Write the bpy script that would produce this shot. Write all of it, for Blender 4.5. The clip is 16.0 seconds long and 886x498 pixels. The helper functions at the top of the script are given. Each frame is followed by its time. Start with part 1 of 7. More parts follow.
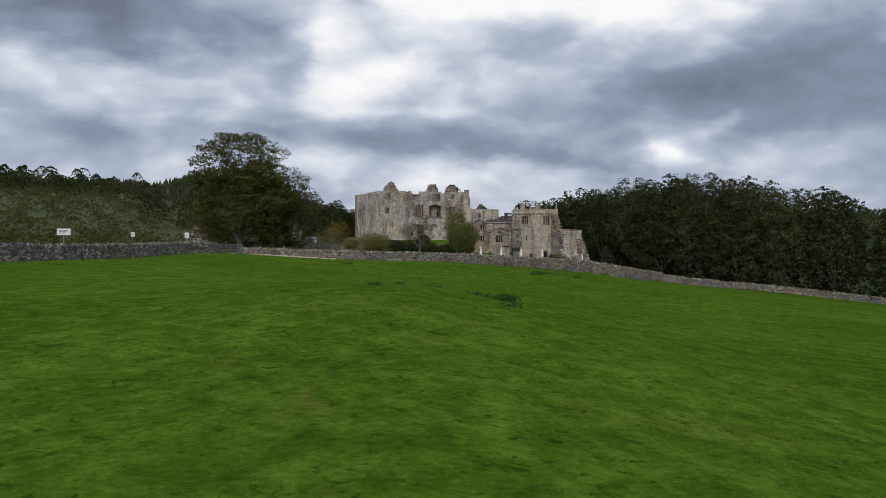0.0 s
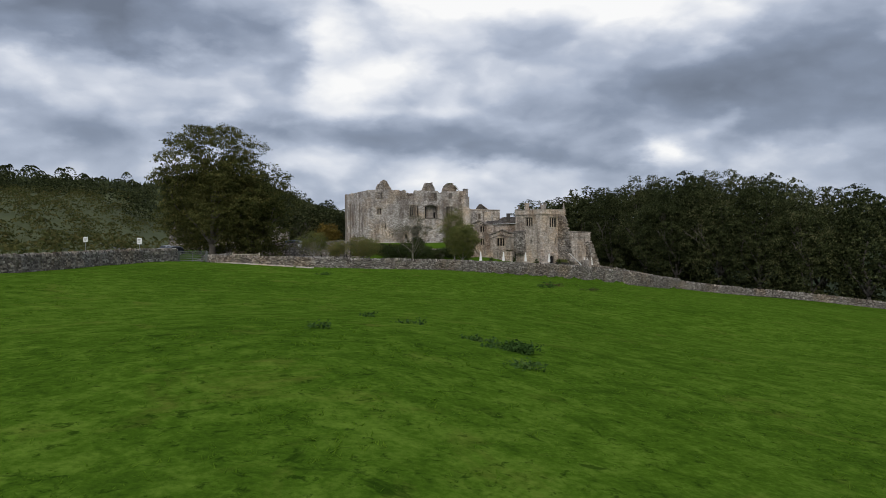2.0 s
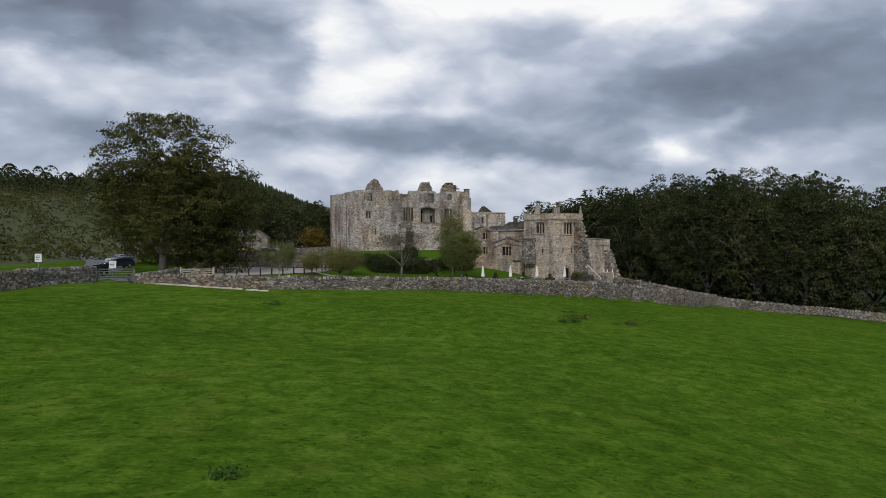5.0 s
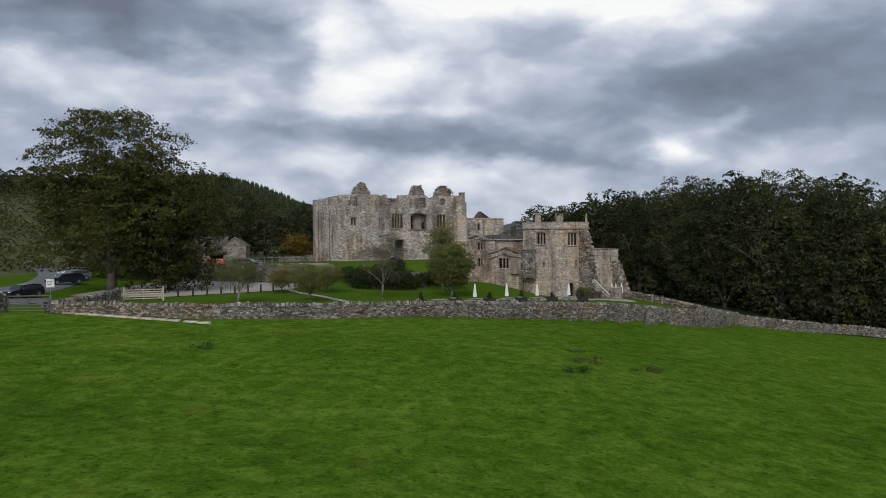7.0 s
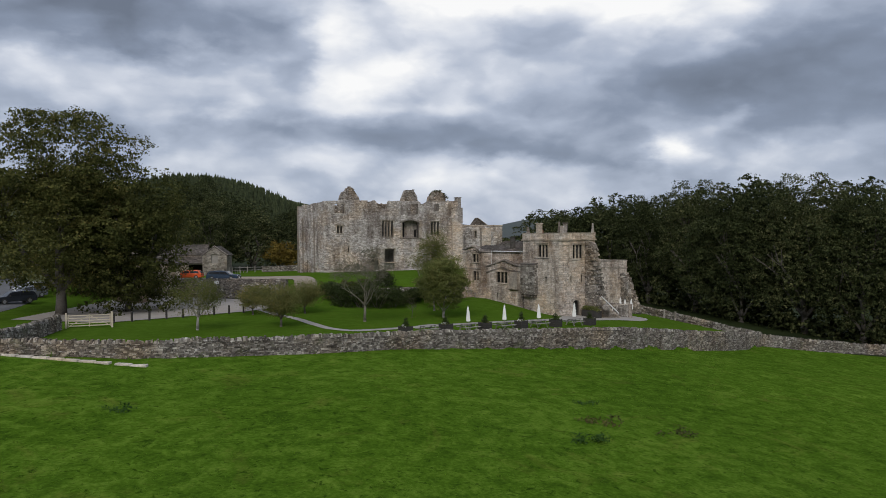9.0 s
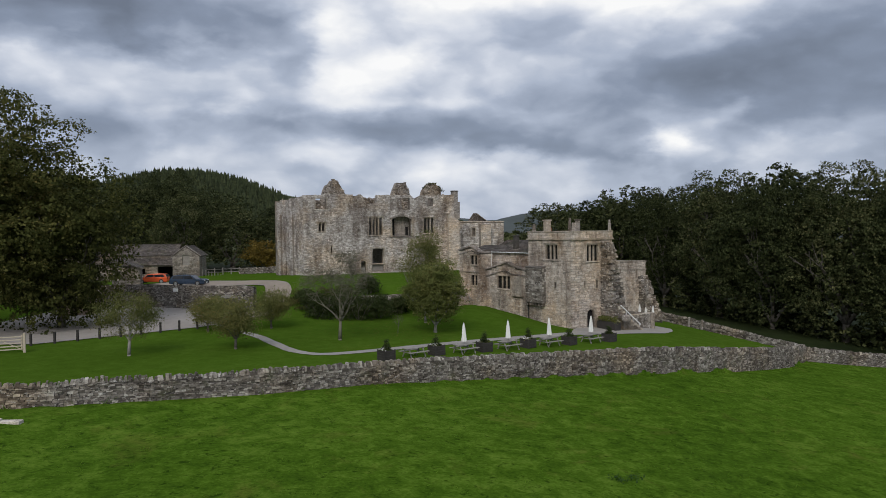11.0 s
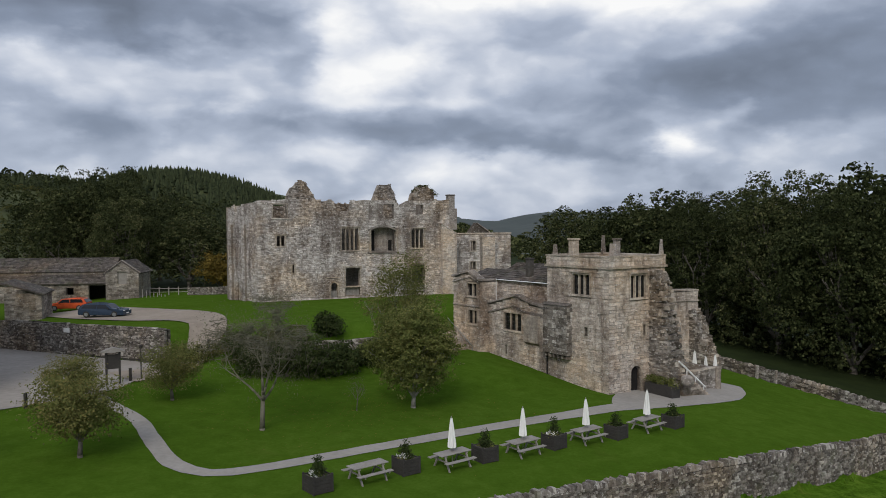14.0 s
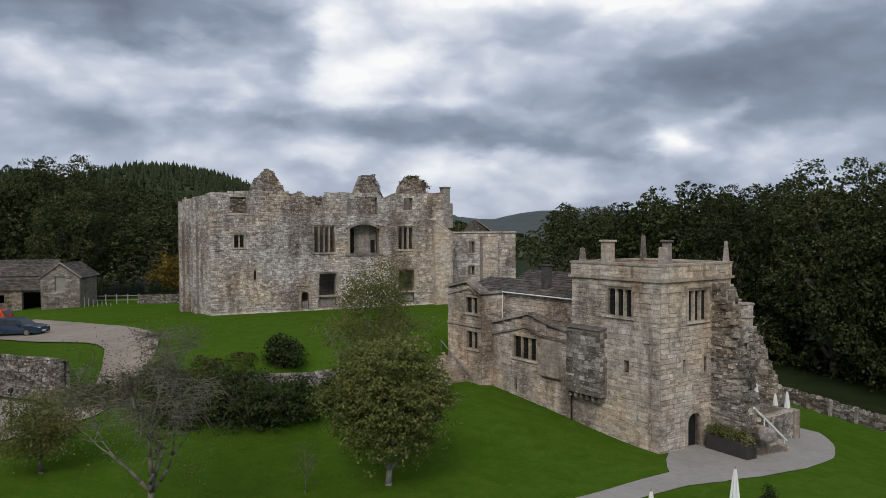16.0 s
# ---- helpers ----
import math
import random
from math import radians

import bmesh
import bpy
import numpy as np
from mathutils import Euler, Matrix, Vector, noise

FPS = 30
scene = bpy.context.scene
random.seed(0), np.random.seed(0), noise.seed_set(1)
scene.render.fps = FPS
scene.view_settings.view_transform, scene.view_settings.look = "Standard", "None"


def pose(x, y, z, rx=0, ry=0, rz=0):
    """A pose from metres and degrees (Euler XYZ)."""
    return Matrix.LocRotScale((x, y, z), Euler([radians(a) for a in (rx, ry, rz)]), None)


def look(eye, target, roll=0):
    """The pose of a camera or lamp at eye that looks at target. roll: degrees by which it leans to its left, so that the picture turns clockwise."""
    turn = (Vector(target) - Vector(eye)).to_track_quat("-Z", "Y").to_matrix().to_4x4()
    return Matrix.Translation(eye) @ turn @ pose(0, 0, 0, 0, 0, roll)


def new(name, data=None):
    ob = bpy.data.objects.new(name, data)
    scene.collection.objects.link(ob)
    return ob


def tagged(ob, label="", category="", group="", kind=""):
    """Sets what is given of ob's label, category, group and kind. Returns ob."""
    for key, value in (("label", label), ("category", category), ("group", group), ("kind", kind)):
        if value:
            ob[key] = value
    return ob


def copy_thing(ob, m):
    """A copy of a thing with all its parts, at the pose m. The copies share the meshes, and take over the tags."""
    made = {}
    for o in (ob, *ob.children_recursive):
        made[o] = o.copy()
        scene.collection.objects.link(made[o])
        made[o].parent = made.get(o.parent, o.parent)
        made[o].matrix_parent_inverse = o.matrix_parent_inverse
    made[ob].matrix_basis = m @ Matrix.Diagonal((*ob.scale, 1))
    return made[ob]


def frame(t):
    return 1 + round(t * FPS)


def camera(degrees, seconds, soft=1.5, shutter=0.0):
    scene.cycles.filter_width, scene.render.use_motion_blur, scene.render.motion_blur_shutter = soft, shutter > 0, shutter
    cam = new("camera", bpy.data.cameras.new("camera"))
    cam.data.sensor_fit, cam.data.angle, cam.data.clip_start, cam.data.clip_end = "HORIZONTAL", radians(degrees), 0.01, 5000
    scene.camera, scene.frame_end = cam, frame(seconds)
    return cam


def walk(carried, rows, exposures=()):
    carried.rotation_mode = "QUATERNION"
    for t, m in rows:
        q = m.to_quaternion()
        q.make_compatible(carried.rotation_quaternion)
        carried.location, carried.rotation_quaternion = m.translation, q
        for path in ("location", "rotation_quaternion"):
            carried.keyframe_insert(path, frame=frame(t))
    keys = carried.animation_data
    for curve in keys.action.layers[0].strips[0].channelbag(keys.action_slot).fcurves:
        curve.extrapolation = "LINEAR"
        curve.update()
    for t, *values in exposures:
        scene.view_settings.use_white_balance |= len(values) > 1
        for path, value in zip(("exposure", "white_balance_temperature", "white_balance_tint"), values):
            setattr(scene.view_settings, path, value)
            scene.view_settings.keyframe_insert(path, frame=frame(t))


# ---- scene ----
cam = camera(62.0, 16.0, 0.9)
PATH = [
    (0, (0.391, -4.6, 4.771), (0.384, -2.6, 4.74), -0.2),
    (0.5, (0.566, -1.269, 4.796), (0.559, 0.731, 4.764), -0.3),
    (1, (0.752, 2.276, 4.773), (0.745, 4.276, 4.741), -0.3),
    (1.5, (0.919, 5.697, 5.138), (0.912, 7.697, 5.107), -0.3),
    (2, (1.064, 8.966, 5.454), (1.057, 10.966, 5.422), -0.3),
    (2.5, (1.248, 12.424, 5.733), (1.237, 14.423, 5.701), -0.3),
    (3, (1.43, 15.694, 6.007), (1.419, 17.693, 5.975), -0.3),
    (3.5, (1.65, 18.78, 6.219), (1.637, 20.78, 6.186), -0.2),
    (4, (1.817, 21.797, 6.374), (1.803, 23.797, 6.34), -0.2),
    (6.5, (3.473, 38.643, 8.098), (3.448, 40.643, 8.065), -0.3),
    (7, (3.947, 41.077, 8.543), (3.923, 43.076, 8.508), -0.3),
    (7.5, (4.201, 43.233, 9.081), (4.177, 45.233, 9.045), -0.3),
    (8, (4.466, 45.499, 9.544), (4.444, 47.498, 9.507), -0.3),
    (8.5, (4.695, 48.081, 10.005), (4.672, 50.081, 9.968), -0.3),
    (9, (5.001, 50.86, 10.237), (4.975, 52.859, 10.199), -0.4),
    (11.5, (5.808, 67.468, 11.072), (5.782, 69.467, 11.016), -0.7),
    (12, (5.993, 71.064, 11.418), (5.964, 73.063, 11.365), -0.5),
    (12.5, (6.186, 75.033, 11.747), (6.157, 77.032, 11.695), -0.4),
    (13, (6.34, 78.919, 12.11), (6.31, 80.918, 12.058), -0.4),
    (13.5, (6.511, 82.823, 12.428), (6.479, 84.822, 12.376), -0.4),
    (14, (6.726, 86.855, 12.506), (6.692, 88.854, 12.452), -0.4),
    (14.5, (6.771, 91.147, 12.541), (6.738, 93.146, 12.485), -0.6),
    (15, (6.715, 95.322, 12.666), (6.685, 97.321, 12.606), -0.6),
    (15.5, (6.685, 98.785, 12.696), (6.656, 100.784, 12.635), -0.5),
    (16, (6.795, 101.63, 12.499), (6.772, 103.629, 12.44), -0.3),
]
walk(cam, [(t, look(eye, target, roll)) for t, eye, target, roll in PATH])

# ---------------------------------------------------------------- world and light
SUN_EL, SUN_AZ = 38.0, 188.0      # a veiled sun, behind the walk
scene.view_settings.exposure = 0.0


def ramp(tree, stops, source):
    """A colour ramp; stops are (place, (r, g, b))."""
    n = tree.nodes.new("ShaderNodeValToRGB")
    while len(n.color_ramp.elements) < len(stops):
        n.color_ramp.elements.new(0.5)
    for e, (at, c) in zip(n.color_ramp.elements, stops):
        e.position, e.color = at, (*c, 1)
    tree.links.new(source, n.inputs[0])
    return n.outputs[0]


def math_node(tree, op, a, b=None):
    n = tree.nodes.new("ShaderNodeMath")
    n.operation = op
    for socket, v in zip(n.inputs, (a, b)):
        if v is None:
            continue
        if isinstance(v, (int, float)):
            socket.default_value = v
        else:
            tree.links.new(v, socket)
    return n.outputs[0]


def mix_node(tree, fac, a, b, how="MIX"):
    n = tree.nodes.new("ShaderNodeMix")
    n.data_type, n.blend_type = "RGBA", how
    for socket, v in ((n.inputs[0], fac), (n.inputs[6], a), (n.inputs[7], b)):
        if isinstance(v, (int, float)):
            socket.default_value = v
        elif isinstance(v, tuple):
            socket.default_value = (*v, 1)
        else:
            tree.links.new(v, socket)
    return n.outputs[2]


def noise_node(tree, vector, scale, detail=4.0, rough=0.55, distort=0.0):
    n = tree.nodes.new("ShaderNodeTexNoise")
    n.inputs["Scale"].default_value = scale
    n.inputs["Detail"].default_value = detail
    n.inputs["Roughness"].default_value = rough
    n.inputs["Distortion"].default_value = distort
    if vector is not None:
        tree.links.new(vector, n.inputs["Vector"])
    return n.outputs[0]


def build_world():
    w = bpy.data.worlds.new("overcast_sky")
    w.use_nodes = True
    scene.world = w
    t = w.node_tree
    t.nodes.clear()
    coord = t.nodes.new("ShaderNodeTexCoord").outputs["Generated"]
    split = t.nodes.new("ShaderNodeSeparateXYZ")
    t.links.new(coord, split.inputs[0])
    # the sky's directions, flattened towards the horizon and stirred
    flat = t.nodes.new("ShaderNodeVectorMath")
    flat.operation = "MULTIPLY"
    flat.inputs[1].default_value = (1.0, 1.0, 2.0)
    t.links.new(coord, flat.inputs[0])
    stir = t.nodes.new("ShaderNodeTexNoise")
    stir.inputs["Scale"].default_value, stir.inputs["Detail"].default_value, stir.inputs["Roughness"].default_value = 5.0, 6.0, 0.55
    t.links.new(flat.outputs[0], stir.inputs["Vector"])
    stirred = t.nodes.new("ShaderNodeVectorMath")
    stirred.operation = "MULTIPLY_ADD"
    t.links.new(stir.outputs["Color"], stirred.inputs[0])
    stirred.inputs[1].default_value = (0.14, 0.14, 0.14)
    t.links.new(flat.outputs[0], stirred.inputs[2])
    big = noise_node(t, stirred.outputs[0], 4.6, 7.0, 0.5)
    fine = noise_node(t, stirred.outputs[0], 13.0, 6.0, 0.5)
    heap = t.nodes.new("ShaderNodeTexVoronoi")
    heap.feature = "SMOOTH_F1"
    heap.inputs["Scale"].default_value, heap.inputs["Smoothness"].default_value = 9.0, 0.7
    heap.inputs["Detail"].default_value, heap.inputs["Roughness"].default_value = 2.0, 0.5
    t.links.new(stirred.outputs[0], heap.inputs["Vector"])
    puff = math_node(t, "SUBTRACT", 0.70, heap.outputs["Distance"])
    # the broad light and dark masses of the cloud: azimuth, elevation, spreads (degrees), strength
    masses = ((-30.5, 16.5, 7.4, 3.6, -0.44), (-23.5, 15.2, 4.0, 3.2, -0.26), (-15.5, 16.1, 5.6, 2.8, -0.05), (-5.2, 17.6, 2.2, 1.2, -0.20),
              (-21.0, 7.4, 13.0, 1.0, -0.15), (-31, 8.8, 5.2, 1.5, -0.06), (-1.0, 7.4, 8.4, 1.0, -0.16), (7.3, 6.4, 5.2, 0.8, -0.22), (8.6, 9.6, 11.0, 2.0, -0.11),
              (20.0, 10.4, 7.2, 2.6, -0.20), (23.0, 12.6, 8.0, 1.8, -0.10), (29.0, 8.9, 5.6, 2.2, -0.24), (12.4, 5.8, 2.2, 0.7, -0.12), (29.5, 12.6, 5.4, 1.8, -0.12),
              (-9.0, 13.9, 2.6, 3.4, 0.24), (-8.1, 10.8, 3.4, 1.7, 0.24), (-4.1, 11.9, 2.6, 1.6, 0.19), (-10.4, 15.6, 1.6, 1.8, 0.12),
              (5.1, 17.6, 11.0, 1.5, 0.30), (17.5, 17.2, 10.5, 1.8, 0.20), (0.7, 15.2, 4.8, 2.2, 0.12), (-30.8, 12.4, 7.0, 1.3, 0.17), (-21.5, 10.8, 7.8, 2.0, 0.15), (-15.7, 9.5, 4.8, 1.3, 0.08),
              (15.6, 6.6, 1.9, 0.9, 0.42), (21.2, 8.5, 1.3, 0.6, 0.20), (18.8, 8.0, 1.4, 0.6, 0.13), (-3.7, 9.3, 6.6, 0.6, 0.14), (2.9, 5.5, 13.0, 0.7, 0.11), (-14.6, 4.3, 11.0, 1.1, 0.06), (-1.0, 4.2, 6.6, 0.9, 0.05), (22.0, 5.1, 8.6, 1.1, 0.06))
    total = math_node(t, "ADD", 0.572, math_node(t, "ADD", math_node(t, "MULTIPLY", math_node(t, "SUBTRACT", big, 0.5), 0.42), math_node(t, "MULTIPLY", math_node(t, "SUBTRACT", fine, 0.5), 0.20)))
    total = math_node(t, "ADD", total, math_node(t, "MULTIPLY", puff, 0.30))
    apart = t.nodes.new("ShaderNodeSeparateColor")
    t.links.new(stir.outputs["Color"], apart.inputs[0])
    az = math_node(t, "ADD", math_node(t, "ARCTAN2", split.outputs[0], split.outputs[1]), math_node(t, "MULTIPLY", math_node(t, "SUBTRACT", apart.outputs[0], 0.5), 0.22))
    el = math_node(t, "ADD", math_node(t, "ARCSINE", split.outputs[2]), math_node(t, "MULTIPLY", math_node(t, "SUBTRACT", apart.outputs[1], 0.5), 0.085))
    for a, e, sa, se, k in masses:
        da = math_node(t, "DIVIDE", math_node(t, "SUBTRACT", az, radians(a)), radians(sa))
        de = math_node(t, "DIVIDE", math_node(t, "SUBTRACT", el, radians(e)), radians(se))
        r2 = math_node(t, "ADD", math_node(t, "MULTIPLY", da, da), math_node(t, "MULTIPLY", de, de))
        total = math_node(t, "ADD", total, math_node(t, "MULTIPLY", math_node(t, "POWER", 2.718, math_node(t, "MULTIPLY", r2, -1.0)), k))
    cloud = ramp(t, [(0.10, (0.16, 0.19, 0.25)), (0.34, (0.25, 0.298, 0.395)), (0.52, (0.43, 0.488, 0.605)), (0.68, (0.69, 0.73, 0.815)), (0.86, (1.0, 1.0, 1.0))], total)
    sky = t.nodes.new("ShaderNodeTexSky")
    sky.sky_type, sky.sun_disc = "NISHITA", False
    sky.sun_elevation, sky.sun_rotation = radians(SUN_EL), radians(SUN_AZ)
    dim = mix_node(t, 1.0, sky.outputs[0], (0.05, 0.05, 0.05), "MULTIPLY")
    both = mix_node(t, 0.94, dim, cloud)
    back = t.nodes.new("ShaderNodeBackground")
    back.inputs[1].default_value = 1.0
    t.links.new(both, back.inputs[0])
    out = t.nodes.new("ShaderNodeOutputWorld")
    t.links.new(back.outputs[0], out.inputs[0])


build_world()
sun = new("sun", bpy.data.lights.new("sun", "SUN"))
sun.data.energy, sun.data.angle, sun.data.color = 1.75, radians(25), (1.0, 0.96, 0.9)
sun_dir = Vector((math.sin(radians(SUN_AZ)) * math.cos(radians(SUN_EL)), math.cos(radians(SUN_AZ)) * math.cos(radians(SUN_EL)), math.sin(radians(SUN_EL))))
sun.matrix_world = look(sun_dir * 300, (0, 0, 0))


# ---------------------------------------------------------------- materials
def material(name, rough=0.9):
    m = bpy.data.materials.new(name)
    m.use_nodes = True
    t = m.node_tree
    b = t.nodes["Principled BSDF"]
    b.inputs["Roughness"].default_value = rough
    b.inputs["Specular IOR Level"].default_value = 0.25
    return m, t, b


def place_vector(t, local=False):
    if local:
        return t.nodes.new("ShaderNodeTexCoord").outputs["Object"]
    return t.nodes.new("ShaderNodeNewGeometry").outputs["Position"]


def piece_random(t):
    a = t.nodes.new("ShaderNodeObjectInfo").outputs["Random"]
    b = t.nodes.new("ShaderNodeNewGeometry").outputs["Random Per Island"]
    return math_node(t, "FRACT", math_node(t, "ADD", a, b))


def bump(t, b, height, strength, distance):
    n = t.nodes.new("ShaderNodeBump")
    n.inputs["Strength"].default_value, n.inputs["Distance"].default_value = strength, distance
    t.links.new(height, n.inputs["Height"])
    t.links.new(n.outputs[0], b.inputs["Normal"])


def stone_material(name, stops, lichen=0.0, stain=(0.5, 0.45, 0.4), stain_amount=0.5, moss=0.0, vary=1.0):
    """Weathered stone: a tone for each piece, mottling across the pieces, broad stains and rain streaks, grain, pale lichen."""
    m, t, b = material(name, 0.92)
    pos = place_vector(t)
    tone = math_node(t, "ADD", 0.5 - vary / 2, math_node(t, "MULTIPLY", piece_random(t), vary))
    col = ramp(t, stops, tone)

    def stretched(z):
        n = t.nodes.new("ShaderNodeMapping")
        n.inputs["Scale"].default_value = (1.0, 1.0, z)
        t.links.new(pos, n.inputs[0])
        return n.outputs[0]

    # damp and soot in patches, and rain that has run down the face
    broad = noise_node(t, stretched(0.4), 0.42, 6.0, 0.66, 0.5)
    col = mix_node(t, ramp(t, [(0.46, (0, 0, 0)), (0.64, (stain_amount,) * 3)], broad), col, mix_node(t, 1.0, col, stain, "MULTIPLY"))
    drip = noise_node(t, stretched(0.10), 1.3, 5.0, 0.65, 0.3)
    col = mix_node(t, ramp(t, [(0.53, (0, 0, 0)), (0.66, (0.7 * stain_amount,) * 3)], drip), col, mix_node(t, 1.0, col, (0.52, 0.47, 0.44), "MULTIPLY"))
    warm = noise_node(t, pos, 0.22, 5.0, 0.65)
    col = mix_node(t, ramp(t, [(0.47, (0, 0, 0)), (0.66, (0.85,) * 3)], warm), col, mix_node(t, 1.0, col, (1.16, 1.0, 0.80), "MULTIPLY"))
    # mottling that lies along the beds
    bed = noise_node(t, stretched(3.0), 1.5, 6.0, 0.75, 0.4)
    col = mix_node(t, 0.75, col, mix_node(t, 1.0, col, ramp(t, [(0.30, (0.42, 0.40, 0.38)), (0.52, (1.0, 1.0, 1.0)), (0.72, (1.45, 1.44, 1.42))], bed), "MULTIPLY"))
    blotch = noise_node(t, pos, 2.4, 6.0, 0.7, 0.5)
    col = mix_node(t, 0.6, col, mix_node(t, 1.0, col, ramp(t, [(0.30, (0.52, 0.50, 0.48)), (0.52, (1.0, 1.0, 1.0)), (0.72, (1.35, 1.34, 1.32))], blotch), "MULTIPLY"))
    grain = noise_node(t, pos, 11.0, 6.0, 0.65)
    col = mix_node(t, 0.6, col, mix_node(t, 1.0, col, ramp(t, [(0.25, (0.45, 0.44, 0.42)), (0.7, (1.35, 1.33, 1.3))], grain), "MULTIPLY"))
    if lichen:
        spots = noise_node(t, stretched(1.6), 4.2, 6.0, 0.75)
        col = mix_node(t, ramp(t, [(0.575, (0, 0, 0)), (0.65, (lichen,) * 3)], spots), col, (0.66, 0.64, 0.61))
    if moss:
        mo = noise_node(t, pos, 0.9, 5.0, 0.65)
        col = mix_node(t, ramp(t, [(0.55, (0, 0, 0)), (0.7, (moss,) * 3)], mo), col, (0.10, 0.11, 0.05))
    t.links.new(col, b.inputs["Base Color"])
    bump(t, b, math_node(t, "ADD", math_node(t, "MULTIPLY", grain, 0.4), math_node(t, "MULTIPLY", blotch, 0.6)), 0.8, 0.05)
    return m


def grass_material(name, dark, mid, light, dry, wild):
    m, t, b = material(name, 0.85)
    b.inputs["Specular IOR Level"].default_value = 0.0
    b.inputs["Sheen Weight"].default_value = 0.03
    b.inputs["Sheen Roughness"].default_value = 0.5
    b.inputs["Sheen Tint"].default_value = (0.55, 0.75, 0.15, 1)
    pos = place_vector(t)
    stretch = t.nodes.new("ShaderNodeMapping")
    stretch.inputs["Scale"].default_value = (1.0, 0.9, 1.0)
    t.links.new(pos, stretch.inputs[0])
    broad = noise_node(t, stretch.outputs[0], 0.07, 4.0, 0.6)
    patch = noise_node(t, stretch.outputs[0], 0.95, 6.0, 0.62, 0.5)
    blade = noise_node(t, pos, 5.5, 6.0, 0.7)
    mixv = math_node(t, "ADD", math_node(t, "MULTIPLY", broad, 0.22), math_node(t, "ADD", math_node(t, "MULTIPLY", patch, 0.44), math_node(t, "MULTIPLY", blade, 0.34)))
    col = ramp(t, [(0.33, dark), (0.49, mid), (0.67, light)], mixv)
    dryv = noise_node(t, stretch.outputs[0], 0.28, 6.0, 0.7, 0.8)
    col = mix_node(t, ramp(t, [(0.56, (0, 0, 0)), (0.72, (wild,) * 3)], dryv), col, dry)
    tuft = noise_node(t, pos, 2.6, 6.0, 0.75, 0.5)
    col = mix_node(t, ramp(t, [(0.3, (0.55 * min(wild * 2, 1),) * 3), (0.44, (0, 0, 0))], tuft), col, dark)
    if wild > 0.3:
        spot = noise_node(t, pos, 0.95, 4.0, 0.7, 1.2)
        col = mix_node(t, ramp(t, [(0.60, (0, 0, 0)), (0.70, (0.75,) * 3)], spot), col, dark)
        clod = noise_node(t, pos, 2.7, 5.0, 0.7, 0.5)
        col = mix_node(t, ramp(t, [(0.57, (0, 0, 0)), (0.66, (0.8,) * 3)], clod), col, dark)
        wisp = noise_node(t, stretch.outputs[0], 1.3, 6.0, 0.7, 1.5)
        col = mix_node(t, ramp(t, [(0.56, (0, 0, 0)), (0.74, (0.6,) * 3)], wisp), col, (0.105, 0.195, 0.018))
    t.links.new(col, b.inputs["Base Color"])
    h = math_node(t, "ADD", math_node(t, "MULTIPLY", tuft, 0.6), math_node(t, "MULTIPLY", blade, 0.4))
    bump(t, b, h, 0.8, 0.07 if wild > 0.3 else 0.04)
    return m


def leaf_material(name, stops, through_light=0.35):
    """Leaves: a tone for each spray, patches through the crown and a tone of its own for each tree."""
    m, t, b = material(name, 0.75)
    pos = place_vector(t)
    spray = t.nodes.new("ShaderNodeNewGeometry").outputs["Random Per Island"]
    plant = t.nodes.new("ShaderNodeObjectInfo").outputs["Random"]
    patch = ramp(t, [(0.36, (0, 0, 0)), (0.64, (1, 1, 1))], noise_node(t, pos, 0.45, 3.0, 0.55))
    r = math_node(t, "ADD", math_node(t, "MULTIPLY", spray, 0.50), math_node(t, "ADD", math_node(t, "MULTIPLY", patch, 0.28), math_node(t, "MULTIPLY", plant, 0.22)))
    col = ramp(t, stops, r)
    b.inputs["Specular IOR Level"].default_value = 0.06
    t.links.new(col, b.inputs["Base Color"])
    tr = t.nodes.new("ShaderNodeBsdfTranslucent")
    t.links.new(col, tr.inputs[0])
    mx = t.nodes.new("ShaderNodeMixShader")
    mx.inputs[0].default_value = through_light
    t.links.new(b.outputs[0], mx.inputs[1]), t.links.new(tr.outputs[0], mx.inputs[2])
    t.links.new(mx.outputs[0], t.nodes["Material Output"].inputs[0])
    return m


def surface(name, c1, c2, scale=4.0, rough=0.8, bump_d=0.01, metal=0.0):
    """A plain surface with two tones of grain and stain."""
    m, t, b = material(name, rough)
    b.inputs["Metallic"].default_value = metal
    pos = place_vector(t)
    a = noise_node(t, pos, scale, 6.0, 0.65)
    bb = noise_node(t, pos, scale * 0.13, 4.0, 0.6)
    col = ramp(t, [(0.3, c1), (0.7, c2)], math_node(t, "ADD", math_node(t, "MULTIPLY", a, 0.5), math_node(t, "MULTIPLY", bb, 0.5)))
    t.links.new(col, b.inputs["Base Color"])
    if bump_d:
        bump(t, b, a, 0.5, bump_d)
    return m


def paint(name, c, rough=0.3, metal=0.0):
    m, t, b = material(name, rough)
    b.inputs["Metallic"].default_value = metal
    b.inputs["Specular IOR Level"].default_value = 0.5
    n = noise_node(t, place_vector(t), 3.0, 4.0)
    t.links.new(mix_node(t, 1.0, c, ramp(t, [(0.3, (0.85,) * 3), (0.7, (1.1,) * 3)], n), "MULTIPLY"), b.inputs["Base Color"])
    return m


